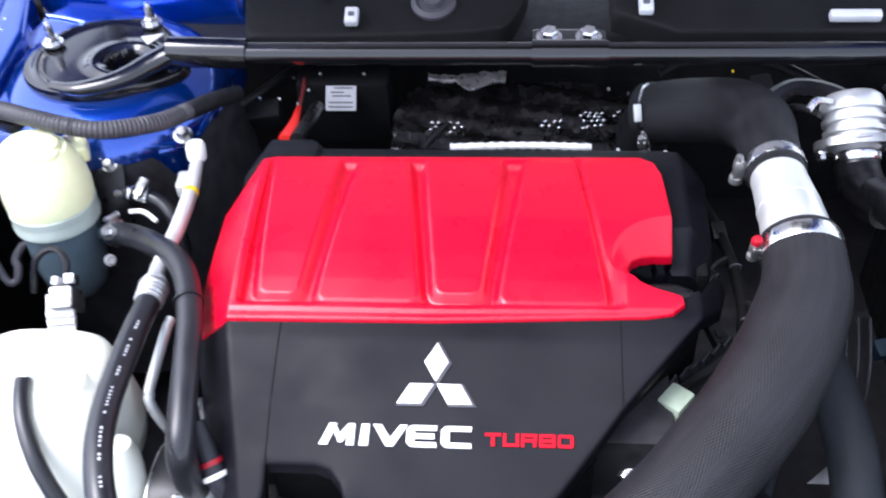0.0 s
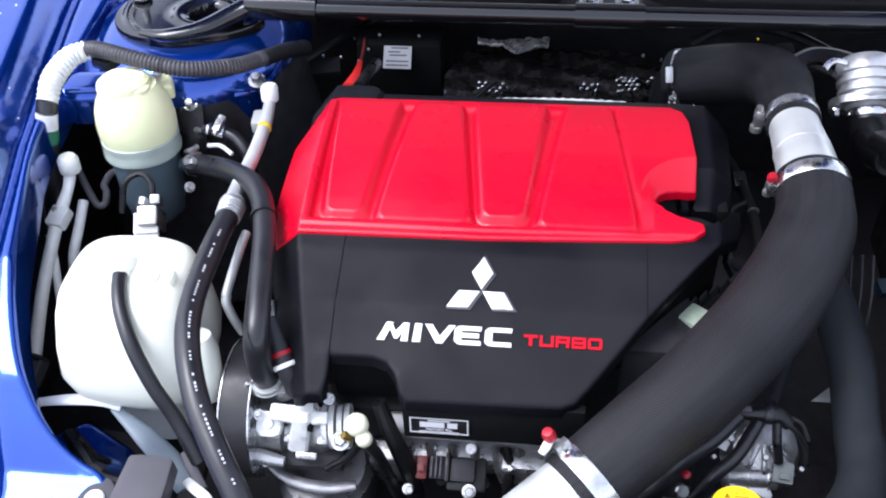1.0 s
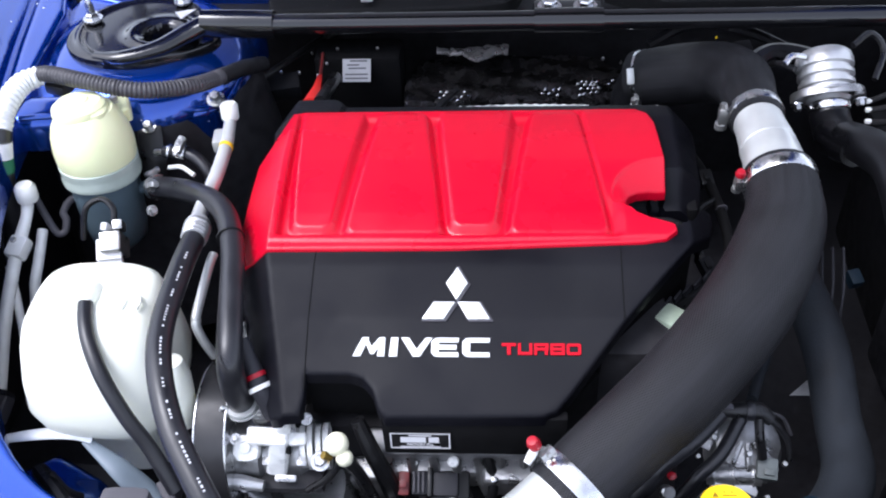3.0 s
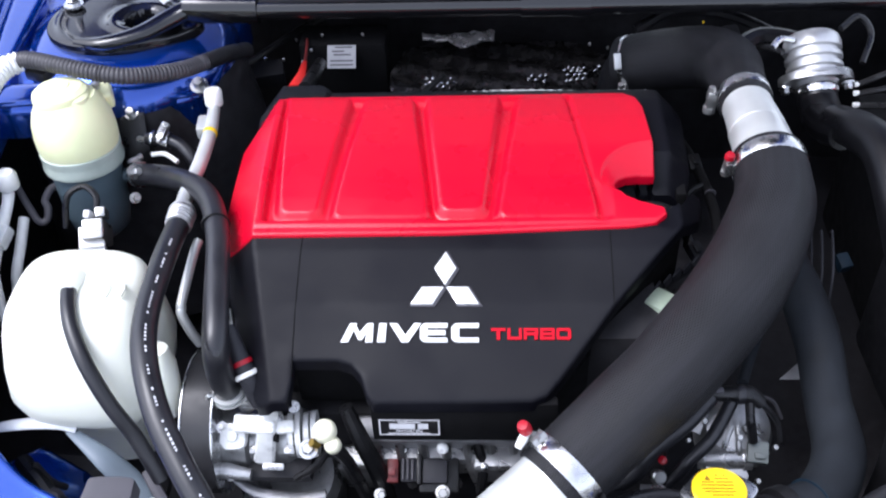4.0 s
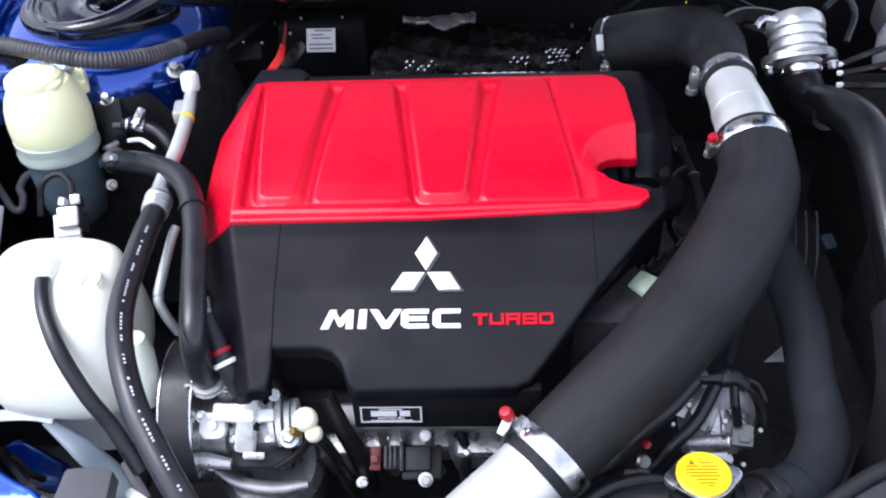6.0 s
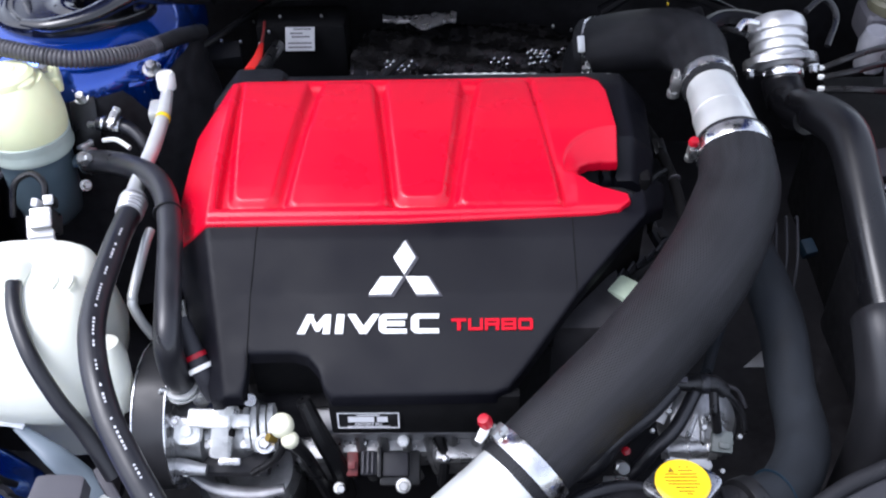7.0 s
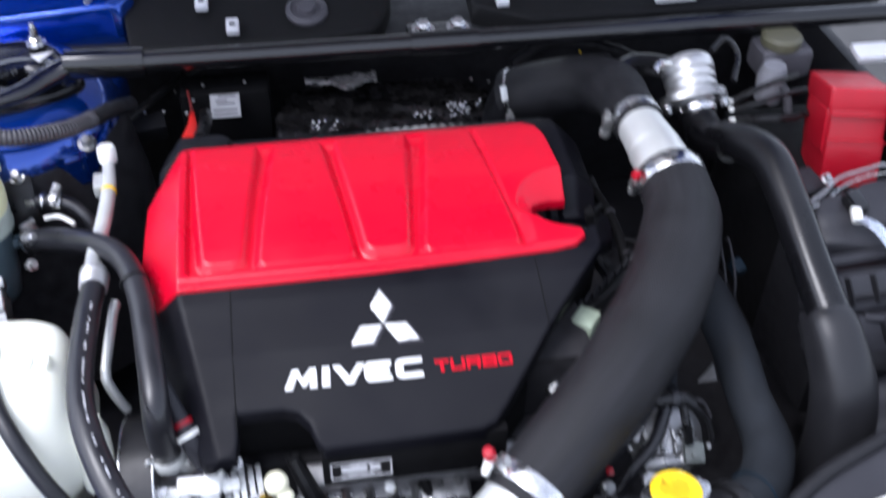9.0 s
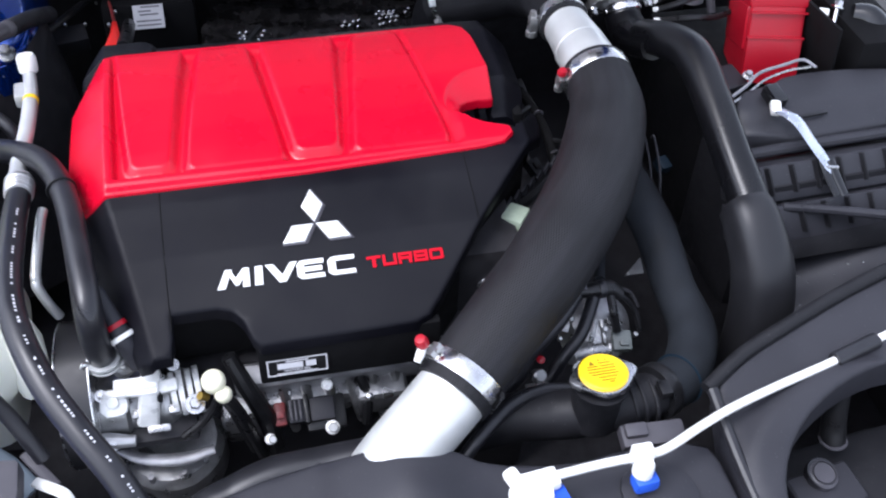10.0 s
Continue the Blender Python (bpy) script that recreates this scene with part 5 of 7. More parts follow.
def front_height(x, y):
    z = interp(x, [-0.3, -0.12, -0.03, 0.04, 0.10, 0.16, 0.35], [0.69, 0.730, 0.757, 0.763, 0.762, 0.766, 0.770])
    z -= 0.02 * step_up(0.345 - y, 0.0, 0.15) * (1 if x > 0.12 else 0)
    return z + 0.022 * math.exp(-((x - 0.055) / 0.05) ** 2) * step_up(y, 0.24, 0.34)


part("sheet", relief(rounded([(-0.30, 0.34), (-0.17, 0.375), (-0.10, 0.388), (-0.03, 0.386), (0.042, 0.378), (0.098, 0.366), (0.125, 0.348), (0.20, 0.332), (0.26, 0.338), (0.336, 0.333), (0.348, 0.30), (0.352, 0.18), (-0.30, 0.18)], 1),
                     front_height, 0.05, 0.009, 0.004), "panel", front, angle=50)
part("raised_pad", prism(rounded([(-0.035, -0.03), (0.040, -0.03), (0.032, 0.022), (-0.035, 0.026)], 2), 0.004, Matrix.Translation((0.275, 0.292, 0.763)) @ Matrix.Rotation(radians(8), 4, "X"), 0.0015), "panel", front)
part("push_pin", lathe([(0.010, 0), (0.010, 0.002), (0.007, 0.004), (0.003, 0.003), (0, 0.003)], (0.170, 0.290, 0.764), n=20), "black", front)
brk = thing("latch_bracket", "grey stamped bracket behind the radiator cover", "bracket", (0.30, 0.36, 0.72))
part("plate", block((0.298, 0.360, 0.748), (0.065, 0.024, 0.016), 0.003, (12, 0, -3)), "grey_plastic", brk)
part("tab", block((0.280, 0.362, 0.758), (0.022, 0.014, 0.010), 0.002, (12, 0, -3)), "grey_plastic", brk)

stay = thing("bonnet_stay", "white-coated bonnet stay rod lying in its clip", "rod", (0.30, 0.33, 0.77))
part("rod", tube([(0.165, 0.298, 0.806), (0.22, 0.303, 0.805), (0.262, 0.305, 0.804), (0.285, 0.309, 0.804), (0.325, 0.326, 0.804), (0.365, 0.341, 0.804), (0.42, 0.357, 0.804), (0.485, 0.374, 0.804), (0.56, 0.396, 0.806), (0.66, 0.421, 0.81)], 0.0043, 14, 8), "cap_white", stay, "white painted steel rod")
part("grip", tube([(0.487, 0.3745, 0.8042), (0.515, 0.3828, 0.8047), (0.540, 0.390, 0.8055)], 0.0085, 14, 4), "rubber", stay, "black foam grip")
foot = bmesh.new()
block((0.158, 0.297, 0.803), (0.036, 0.020, 0.012), 0.004, (0, 0, 6), foot)
block((0.137, 0.301, 0.804), (0.014, 0.026, 0.012), 0.005, (0, 0, 20), foot)
block((0.148, 0.287, 0.800), (0.040, 0.012, 0.010), 0.003, (0, 0, -8), foot)
part("pivot", foot, "cap_white", stay, "white plastic pivot")
part("pivot_base", block((0.166, 0.283, 0.786), (0.034, 0.022, 0.022), 0.004, (0, 0, 10)), "blue_clip", stay, "blue plastic base")
holder = thing("stay_clip", "white plastic clip on a blue base holding the stay", "clip", (0.258, 0.303, 0.77))
cl = bmesh.new()
block((0.258, 0.306, 0.804), (0.020, 0.014, 0.020), 0.003, (0, 0, 0), cl)
lathe([(0.010, 0), (0.010, 0.012), (0.008, 0.016), (0, 0.016)], (0.258, 0.298, 0.788), n=18, bm=cl)
part("clip", cl, "cap_white", holder)
part("base", block((0.260, 0.293, 0.780), (0.024, 0.018, 0.016), 0.005, (0, 0, 5)), "blue_clip", holder, "blue plastic base")

splash = thing("splash_panel", "black moulded splash panel with an arched opening", "panel", (0.5, 0.38, 0.70))


def splash_height(x, y):
    return 0.772 + 0.26 * (y - 0.30) + 0.05 * (x - 0.35) + 0.012 * step_up(math.hypot((x - 0.50) / 0.13, (y - 0.27) / 0.09), 1.25, 1.0)


part("sheet", relief(rounded([(0.357, 0.20), (0.354, 0.372), (0.402, 0.399), (0.462, 0.421), (0.527, 0.443), (0.60, 0.461), (0.78, 0.50), (0.78, 0.372), (0.60, 0.366), (0.545, 0.362), (0.505, 0.356), (0.468, 0.343),
                              (0.432, 0.322), (0.405, 0.295), (0.388, 0.262), (0.380, 0.20)], 1), splash_height, 0.035, 0.008, 0.005), "panel", splash, angle=50)
part("rubber_seal", tube([(0.352, 0.374, 0.792), (0.402, 0.402, 0.803), (0.462, 0.424, 0.812), (0.527, 0.446, 0.820), (0.60, 0.466, 0.828), (0.70, 0.488, 0.836)], 0.0075, 12, 6), "matt_black", splash, "matt black rubber edge seal")
part("edge_bead", tube([(0.356, 0.37, 0.795), (0.358, 0.30, 0.776), (0.364, 0.22, 0.756)], 0.006, 10, 6), "rubber", splash)
lamp = thing("headlamp_back", "dark plastic headlamp back with a round grey plug", "headlamp", (0.50, 0.29, 0.58))
part("shell", relief(rounded([(0.37, 0.20), (0.37, 0.34), (0.52, 0.375), (0.72, 0.38), (0.72, 0.20)], 1), lambda x, y: 0.675 + 0.03 * (x - 0.37) - 0.25 * max(0, y - 0.32), 0.08, 0.012, 0.004), "matt_black", lamp)
part("pad", block((0.478, 0.302, 0.684), (0.075, 0.046, 0.012), 0.008, (4, 0, 8), seg=3), "panel", lamp)
plug = part("plug", lathe([(0.016, 0), (0.016, 0.010), (0.013, 0.012), (0.013, 0.009), (0.012, 0.009), (0.011, 0.013), (0, 0.0135)], (0.475, 0.314, 0.690), (0.05, -0.2, 1), 28), "grey_plastic", lamp, "round grey rubber plug")
part("plug_ring", ring((0.475, 0.314, 0.697), (0.05, -0.2, 1), 0.013, 0.008, 0.004, 28), "rubber", plug)
part("adjuster", tube([(0.505, 0.372, 0.76), (0.507, 0.362, 0.72), (0.508, 0.352, 0.695)], [0.012, 0.013, 0.014], 14, 5), "black", lamp)
part("adjuster_ring", ring((0.508, 0.352, 0.697), (0, 0, 1), 0.0125, 0.003, 0.003, 20), "grey_plastic", lamp)

# ---- battery terminal cover, fuse box and wiring at the far side ----
tbox = thing("terminal_cover", "deep red plastic battery terminal cover with stepped sides", "battery cover", (0.595, 0.84, 0.84))
tb = Matrix.Translation((0.6225, 0.853, 0.806)) @ Matrix.Rotation(radians(-11), 4, "Z") @ Matrix.Rotation(radians(-18), 4, "X")
for dx, dy, dz, sx, sy, sz, nm in ((0.0, 0.0, 0.054, 0.072, 0.090, 0.112, "shell"), (0.0, 0.002, 0.112, 0.077, 0.096, 0.030, "top_lid"), (0.0, -0.044, 0.031, 0.072, 0.008, 0.062, "front_face"), (-0.030, 0.000, 0.070, 0.018, 0.080, 0.06, "side_cheek")):
    one = block((dx, dy, dz), (sx, sy, sz), 0.006 if nm != "front_face" else 0.003, (0, 0, 0), None, 3)
    one.transform(tb)
    part(nm, one, "red_box", tbox)
for dz in (0.060, 0.092):
    one = block((0, -0.0475, dz), (0.074, 0.005, 0.0026), 0.001)
    one.transform(tb)
    part("step", one, "red_box", tbox)
battery = thing("battery", "black plastic battery under the red terminal cover", "battery", (0.62, 0.90, 0.66))
part("case", block((0.63, 0.90, 0.70), (0.20, 0.24, 0.22), 0.01), "deep_black", battery)
part("terminal_bolt", hex_bolt((0.570, 0.790, 0.850), (0, -0.2, 1), 0.005, 0.008), "steel", battery, "bright steel bolt")
part("clamp_bar", block((0.545, 0.802, 0.838), (0.05, 0.04, 0.012), 0.003, (10, 0, 15)), "panel", battery)
bracket = thing("fuse_box", "black fuse box with a grey cover and white tag", "fuse box", (0.69, 0.84, 0.76))
part("box", block((0.737, 0.845, 0.83), (0.07, 0.16, 0.14), 0.008), "deep_black", bracket)
part("fin", block((0.664, 0.812, 0.880), (0.004, 0.09, 0.085), 0.001, (0, -6, 6)), "deep_black", bracket)
part("tag", block((0.683, 0.838, 0.902), (0.013, 0.011, 0.007), 0.002, (20, 0, -30)), "cap_white", bracket, "white plastic tag")
part("pale_cover", block((0.698, 0.968, 0.918), (0.050, 0.030, 0.010), 0.003, (10, 0, 0)), "label", bracket, "pale grey cover")
part("spout", tube([(0.722, 0.835, 0.898), (0.740, 0.826, 0.896), (0.750, 0.815, 0.885), (0.752, 0.812, 0.865)], [0.014, 0.018, 0.020, 0.018], 16, 6), "gloss_black", bracket)
clamp_rod = thing("battery_rod", "thin bright steel clamp rod beside the battery", "rod", (0.66, 0.80, 0.76))
part("rod", tube([(0.704, 0.844, 0.912), (0.690, 0.818, 0.881), (0.677, 0.793, 0.850)], 0.0026, 8, 4), "steel", clamp_rod)
part("nut", hex_bolt((0.7025, 0.841, 0.905), (0.4, 0.4, 0.8), 0.006, 0.010), "steel", clamp_rod)
loom = thing("wiring_loom", "thin black and grey wires beside the airbox", "cable", (0.58, 0.76, 0.85), group="wires")
for pts, r, mt in (([(0.505, 0.722, 0.868), (0.54, 0.742, 0.872), (0.565, 0.760, 0.876), (0.605, 0.772, 0.876), (0.632, 0.778, 0.876), (0.645, 0.765, 0.872)], 0.0021, "light_grey"),
                   ([(0.500, 0.715, 0.862), (0.54, 0.735, 0.866), (0.57, 0.752, 0.871), (0.61, 0.765, 0.872), (0.645, 0.77, 0.870)], 0.0017, "steel"),
                   ([(0.49, 0.93, 0.88), (0.52, 0.925, 0.90), (0.55, 0.94, 0.90), (0.60, 0.97, 0.89)], 0.004, "black"),
                   ([(0.49, 0.92, 0.875), (0.52, 0.91, 0.89), (0.56, 0.925, 0.89), (0.62, 0.95, 0.88)], 0.004, "black"),
                   ([(0.49, 0.91, 0.865), (0.53, 0.895, 0.875), (0.57, 0.90, 0.87), (0.62, 0.92, 0.87)], 0.004, "black"),
                   ([(0.475, 0.98, 0.93), (0.50, 1.0, 0.935), (0.515, 0.985, 0.92), (0.50, 0.95, 0.90)], 0.004, "black"),
                   ([(0.40, 0.945, 0.92), (0.385, 0.965, 0.915), (0.38, 0.99, 0.895), (0.385, 1.0, 0.87)], 0.004, "black")):
    part("wire", tube(pts, r, 8, 8), mt, loom)
for px, py, pz in ((0.492, 0.928, 0.884), (0.490, 0.918, 0.878), (0.489, 0.908, 0.868)):
    part("terminal", block((px, py, pz), (0.008, 0.005, 0.005), 0.001), "cap_white", loom, "white terminal")
clip_loom = thing("pipe_clip", "thin bright wire clips in the gap beside the duct", "clip", (0.44, 0.78, 0.74), group="wires")
for k in range(3):
    part("wire", tube([(0.418 + 0.012 * k, 0.765, 0.79), (0.412 + 0.012 * k, 0.745, 0.805), (0.405 + 0.012 * k, 0.70, 0.79), (0.402 + 0.012 * k, 0.68, 0.76)], 0.0016, 6, 6), "panel", clip_loom)
part("connector", block((0.466, 0.764, 0.742), (0.016, 0.020, 0.016), 0.003, (20, 0, 15)), "teal", clip_loom, "teal wiring connector")
res = thing("brake_reservoir", "cream brake fluid reservoir below the cowl", "reservoir", (0.59, 1.02, 0.84))
part("tank", block((0.600, 1.028, 0.885), (0.075, 0.055, 0.045), 0.012, seg=3), "grey_plastic", res)
part("cap", lathe([(0.026, 0.0), (0.028, 0.004), (0.028, 0.014), (0.024, 0.018), (0, 0.019)], (0.595, 1.025, 0.905), n=28), "olive", res, "dull yellow cap")
part("collar", lathe([(0.018, 0.85), (0.020, 0.885), (0.015, 0.902), (0, 0.902)], (0.570, 0.980, 0), n=20), "light_grey", res)
part("stub", tube([(0.575, 0.970, 0.880), (0.582, 0.955, 0.872), (0.584, 0.94, 0.85)], 0.006, 10, 5), "grey_plastic", res)

# ---- strut brace ----
brace = thing("strut_brace", "gloss black steel strut brace spanning the engine bay", "brace", (0.1, 1.05, 0.90))
part("bar", tube([(-0.34, 1.052, 0.930), (-0.25, 1.050, 0.930), (0.2, 1.050, 0.930), (0.85, 1.050, 0.930)], 0.0135, 24, 4), "gloss_black", brace, "gloss black round bar", angle=60)
part("sleeve", tube([(-0.352, 1.056, 0.929), (-0.32, 1.0525, 0.930), (-0.255, 1.050, 0.930)], [0.0165, 0.017, 0.0165], 24, 5, flat=1.15), "gloss_black", brace)
part("arm", tube([(-0.30, 1.051, 0.930), (-0.345, 1.056, 0.928), (-0.375, 1.045, 0.920), (-0.41, 1.022, 0.912), (-0.455, 1.008, 0.908), (-0.495, 1.015, 0.907)], [0.016, 0.017, 0.017, 0.015, 0.012, 0.007], 20, 8, flat=0.75), "gloss_black", brace)
plate_out = rounded([(-0.555, 1.075), (-0.54, 1.03), (-0.49, 1.0), (-0.43, 0.998), (-0.38, 1.02), (-0.345, 1.045), (-0.335, 1.075), (-0.36, 1.105), (-0.385, 1.150), (-0.42, 1.170), (-0.49, 1.165), (-0.54, 1.125)], 2)


def plate_height(x, y):
    q = math.hypot(x + 0.420, (y - 1.073) * 1.15)
    return 0.905 + 0.006 * math.exp(-((q - 0.040) / 0.010) ** 2) - 0.050 * (1 - step_up(q, 0.018, 0.026)) + 0.004 * math.exp(-((math.hypot(x + 0.45, y - 1.085) - 0.085) / 0.006) ** 2)


part("end_plate", relief(plate_out, plate_height, 0.012, 0.0027, 0.003), "gloss_black", brace, "gloss black dished end plate", angle=50)
for sx, sy in ((-0.524, 1.105), (-0.407, 1.152)):
    st = part("stud", lathe([(0.0, 0.0), (0.0115, 0.0), (0.0115, 0.003), (0.0055, 0.004), (0.0055, 0.024), (0.003, 0.032), (0, 0.033)], (sx, sy, 0.908), n=16), "steel", brace, "threaded steel stud")
    part("nut", hex_bolt((sx, sy, 0.910), (0, 0, 1), 0.009, 0.010), "steel", st)
# near-black cup puts the hole's shade into its colour
part("bore", lathe([(0.0, 0.0), (0.0245, 0.0), (0.0245, 0.030), (0.0225, 0.030), (0.0225, 0.002), (0, 0.002)], (-0.420, 1.073, 0.866), n=32), "deep_black", brace, "near-black cup that darkens the open bore")
part("tag", prism([(-0.015, 0), (0.013, 0.008), (-0.002, -0.018)], 0.001, Matrix.Translation((-0.392, 1.108, 0.9165))), "label", brace, "small grey sticker")
part("bracket", tube([(0.087, 1.050, 0.930), (0.13, 1.050, 0.930), (0.176, 1.050, 0.930)], 0.0165, 24, 4), "gloss_black", brace, "black saddle bracket")
part("bracket_foot", block((0.131, 1.078, 0.926), (0.09, 0.045, 0.014), 0.005), "gloss_black", brace)
for bx in (0.107, 0.154):
    part("bolt", hex_bolt((bx, 1.078, 0.933), (0, -0.1, 1), 0.0105, 0.013), "steel", brace, "bright steel bolt")

# ---- cowl ----
cowl = thing("cowl_panel", "black plastic cowl panel with grey push clips", "cowl", (0.0, 1.20, 0.80))


def cowl_height(x, y):
    return 0.885 + 0.30 * (y - 1.16)


part("left_sheet", relief(rounded([(-0.26, 1.160), (-0.10, 1.162), (0.045, 1.170), (0.065, 1.19), (0.085, 1.25), (0.085, 1.42), (-0.30, 1.42), (-0.30, 1.16)], 1), cowl_height, 0.026, 0.012, 0.005), "cowl", cowl, angle=50)
part("right_sheet", relief(rounded([(0.185, 1.105), (0.50, 1.105), (0.85, 1.105), (0.85, 1.42), (0.20, 1.42), (0.185, 1.25)], 1), lambda x, y: 0.925 + 0.22 * (y - 1.1), 0.026, 0.014, 0.005), "cowl", cowl, angle=50)
part("gutter", block((0.0, 1.30, 0.85), (0.9, 0.22, 0.03), 0.006), "matt_black", cowl)
for px, py, pz in ((-0.148, 1.178, 0.895), (0.225, 1.135, 0.936), (-0.19, 1.225, 0.91)):
    pc = part("push_clip", block((px, py, pz + 0.008), (0.018, 0.026, 0.012), 0.004, (18, 0, 0), seg=3), "label", cowl, "pale grey push clip")
    part("clip_slot", block((px, py - 0.003, pz + 0.0145), (0.008, 0.006, 0.003), 0.001, (18, 0, 0)), "ink", pc)
part("drain_grommet", lathe([(0.030, 0.0), (0.030, 0.006), (0.024, 0.010), (0.020, 0.006), (0.014, 0.006), (0.012, 0.014), (0, 0.014)], (-0.043, 1.213, 0.90), (0, -0.3, 1), 32), "grey_plastic", cowl, "round black grommet")
part("end_tag", block((0.47, 1.115, 0.94), (0.06, 0.012, 0.012), 0.003, (18, 0, 0)), "label", cowl, "pale label strip")

# ---- firewall side: control unit, shield, tags ----
unit = thing("control_unit", "black control unit on the firewall with a white label", "control unit", (-0.20, 1.34, 0.60))
part("case", block((-0.172, 1.194, 0.755), (0.13, 0.06, 0.10), 0.008), "deep_black", unit)
um = Matrix.Translation((-0.172, 1.154, 0.790)) @ Matrix.Rotation(radians(46), 4, "X")
lb = part("label", prism([(-0.021, -0.017), (0.021, -0.017), (0.021, 0.017), (-0.021, 0.017)], 0.001, um), "unit_label", unit, "white printed label")
for y0, x0, x1 in ((0.014, -0.010, 0.016), (0.008, -0.014, 0.004), (0.003, -0.012, 0.014), (-0.006, -0.017, 0.017), (-0.012, -0.017, 0.017)):
    part("print_bar", prism([(x0, y0 - 0.0012), (x1, y0 - 0.0012), (x1, y0 + 0.0012), (x0, y0 + 0.0012)], 0.0003, um @ Matrix.Translation((0, 0, 0.0011))), "ink", lb)
for bx, by, bz in ((-0.202, 1.184, 0.808), (-0.142, 1.184, 0.808), (-0.217, 1.164, 0.795)):
    part("bolt", hex_bolt((bx, by, bz), (0, -0.6, 0.8), 0.0024, 0.005, washer=False), "zinc", unit)
tag = thing("warning_tag", "orange-red plastic strap tag behind the engine cover", "tag", (-0.215, 1.02, 0.80))
part("strap", tube([(-0.209, 0.988, 0.850), (-0.208, 1.034, 0.842), (-0.211, 1.078, 0.832)], [0.0105, 0.0058, 0.0032], 10, 6, flat=0.4), "orange", tag)
part("tail", tube([(-0.211, 1.077, 0.831), (-0.218, 1.133, 0.815), (-0.227, 1.196, 0.800)], 0.0022, 8, 5), "maroon", tag, "dark red cord")
part("holder", tube([(-0.196, 0.985, 0.85), (-0.194, 1.05, 0.83), (-0.198, 1.12, 0.80)], 0.009, 10, 6), "black", tag)
shield = thing("heat_shield", "dull embossed metal heat shield over the turbo", "heat shield", (0.07, 1.18, 0.62))


def shield_height(x, y):
    dimple = max(0.0, math.sin(2 * math.pi * x / 0.0105 + 3 * math.sin(40 * y))) * max(0.0, math.sin(2 * math.pi * y / 0.0095))
    crease = 0.004 * math.sin(38 * x + 60 * y) * math.sin(90 * y)
    return 0.752 + 0.12 * (y - 1.12) + 0.0022 * dimple + crease


part("sheet", relief(rounded([(-0.10, 1.06), (0.22, 1.06), (0.235, 1.13), (0.22, 1.22), (0.10, 1.235), (-0.03, 1.24), (-0.105, 1.20)], 1), shield_height, 0.10, 0.0032, 0.005), "foil", shield, angle=70)
part("upper_strip", relief([(-0.055, 1.200), (-0.028, 1.196), (-0.003, 1.198), (0.025, 1.204), (0.053, 1.206), (0.052, 1.183), (0.030, 1.179), (0.010, 1.163), (-0.002, 1.165), (-0.015, 1.181), (-0.054, 1.185)],
                           lambda x, y: 0.800 + 0.0010 * math.sin(230 * x + 180 * y) + 0.0008 * math.sin(510 * x - 300 * y), 0.003, 0.003, 0.0006), "crumpled", shield, "bright crumpled metal strip")
for k in range(7):
    part("rivet", lathe([(0.006, 0), (0.005, 0.003), (0, 0.004)], (-0.05 + 0.04 * k, 1.118 + 0.008 * (k % 2), 0.757), (0, -0.3, 1), 10), "foil", shield)
part("seam_bar", tube([(-0.014, 1.033, 0.802), (0.075, 1.036, 0.803), (0.163, 1.035, 0.802)], 0.0050, 10, 4, ridge=(0.0130, 0.0006)), "bright_cast", shield, "bright embossed metal edge")
for px, py, pz in ((0.19, 0.985, 0.836), (0.240, 0.948, 0.862)):
    part("bolt", hex_bolt((px, py, pz), (0, -0.5, 0.8), 0.0030, 0.005, washer=False), "zinc", shield)
# added bright steel bumps stand in for glints on the embossing
for x0, y0, wx, wy, nx, ny in ((-0.048, 1.128, 0.045, 0.026, 5, 3), (0.105, 1.138, 0.030, 0.021, 3, 2), (0.158, 1.139, 0.032, 0.038, 4, 4), (0.204, 1.161, 0.012, 0.015, 1, 2)):
    for i in range(nx):
        for j in range(ny):
            cx = x0 + wx * (i + 0.5 * (j % 2) + random.uniform(-0.15, 0.15)) / max(1, nx)
            cy = y0 + wy * (j + random.uniform(-0.1, 0.1)) / max(1, ny)
            dimple = tube([(cx - 0.0032, cy - 0.001, shield_height(cx, cy) + 0.002), (cx, cy, shield_height(cx, cy) + 0.0035), (cx + 0.0032, cy + 0.001, shield_height(cx, cy) + 0.002)], [0.0004, 0.0019, 0.0004], 8, 3)
            part("dimple", dimple, "steel", shield, "bright steel bump standing in for a glint")
part("wire", tube([(-0.05, 1.03, 0.80), (-0.035, 1.06, 0.80), (-0.02, 1.085, 0.80)], 0.005, 8, 4), "black", shield)

# ---- power steering reservoir ----
steer = thing("fluid_reservoir", "pale yellow power steering reservoir with dark fluid below", "reservoir", (-0.463, 0.875, 0.70))
RC, RA = (-0.465, 0.868, 0.755), (-0.015, 0.10, 1.0)
part("lower_body", lathe([(0.020, -0.045), (0.036, -0.030), (0.0415, 0.0), (0.0435, 0.045), (0.0445, 0.068), (0, 0.068)], RC, RA, 40), "fluid", steer, "blue-grey fluid filled lower half", angle=50)
part("rim", lathe([(0.0445, 0.062), (0.0495, 0.064), (0.0505, 0.070), (0.0485, 0.075), (0.0495, 0.080), (0.0500, 0.088), (0.047, 0.090), (0, 0.090)], RC, RA, 40), "band", steer, "pale green-grey joint rim", angle=50)
part("upper_body", lathe([(0.0475, 0.086), (0.0500, 0.096), (0.0505, 0.110), (0.0485, 0.128), (0.0440, 0.142), (0.0385, 0.152), (0.0350, 0.158), (0, 0.159)], RC, RA, 40), "cream", steer, "pale yellow translucent upper half", angle=50)
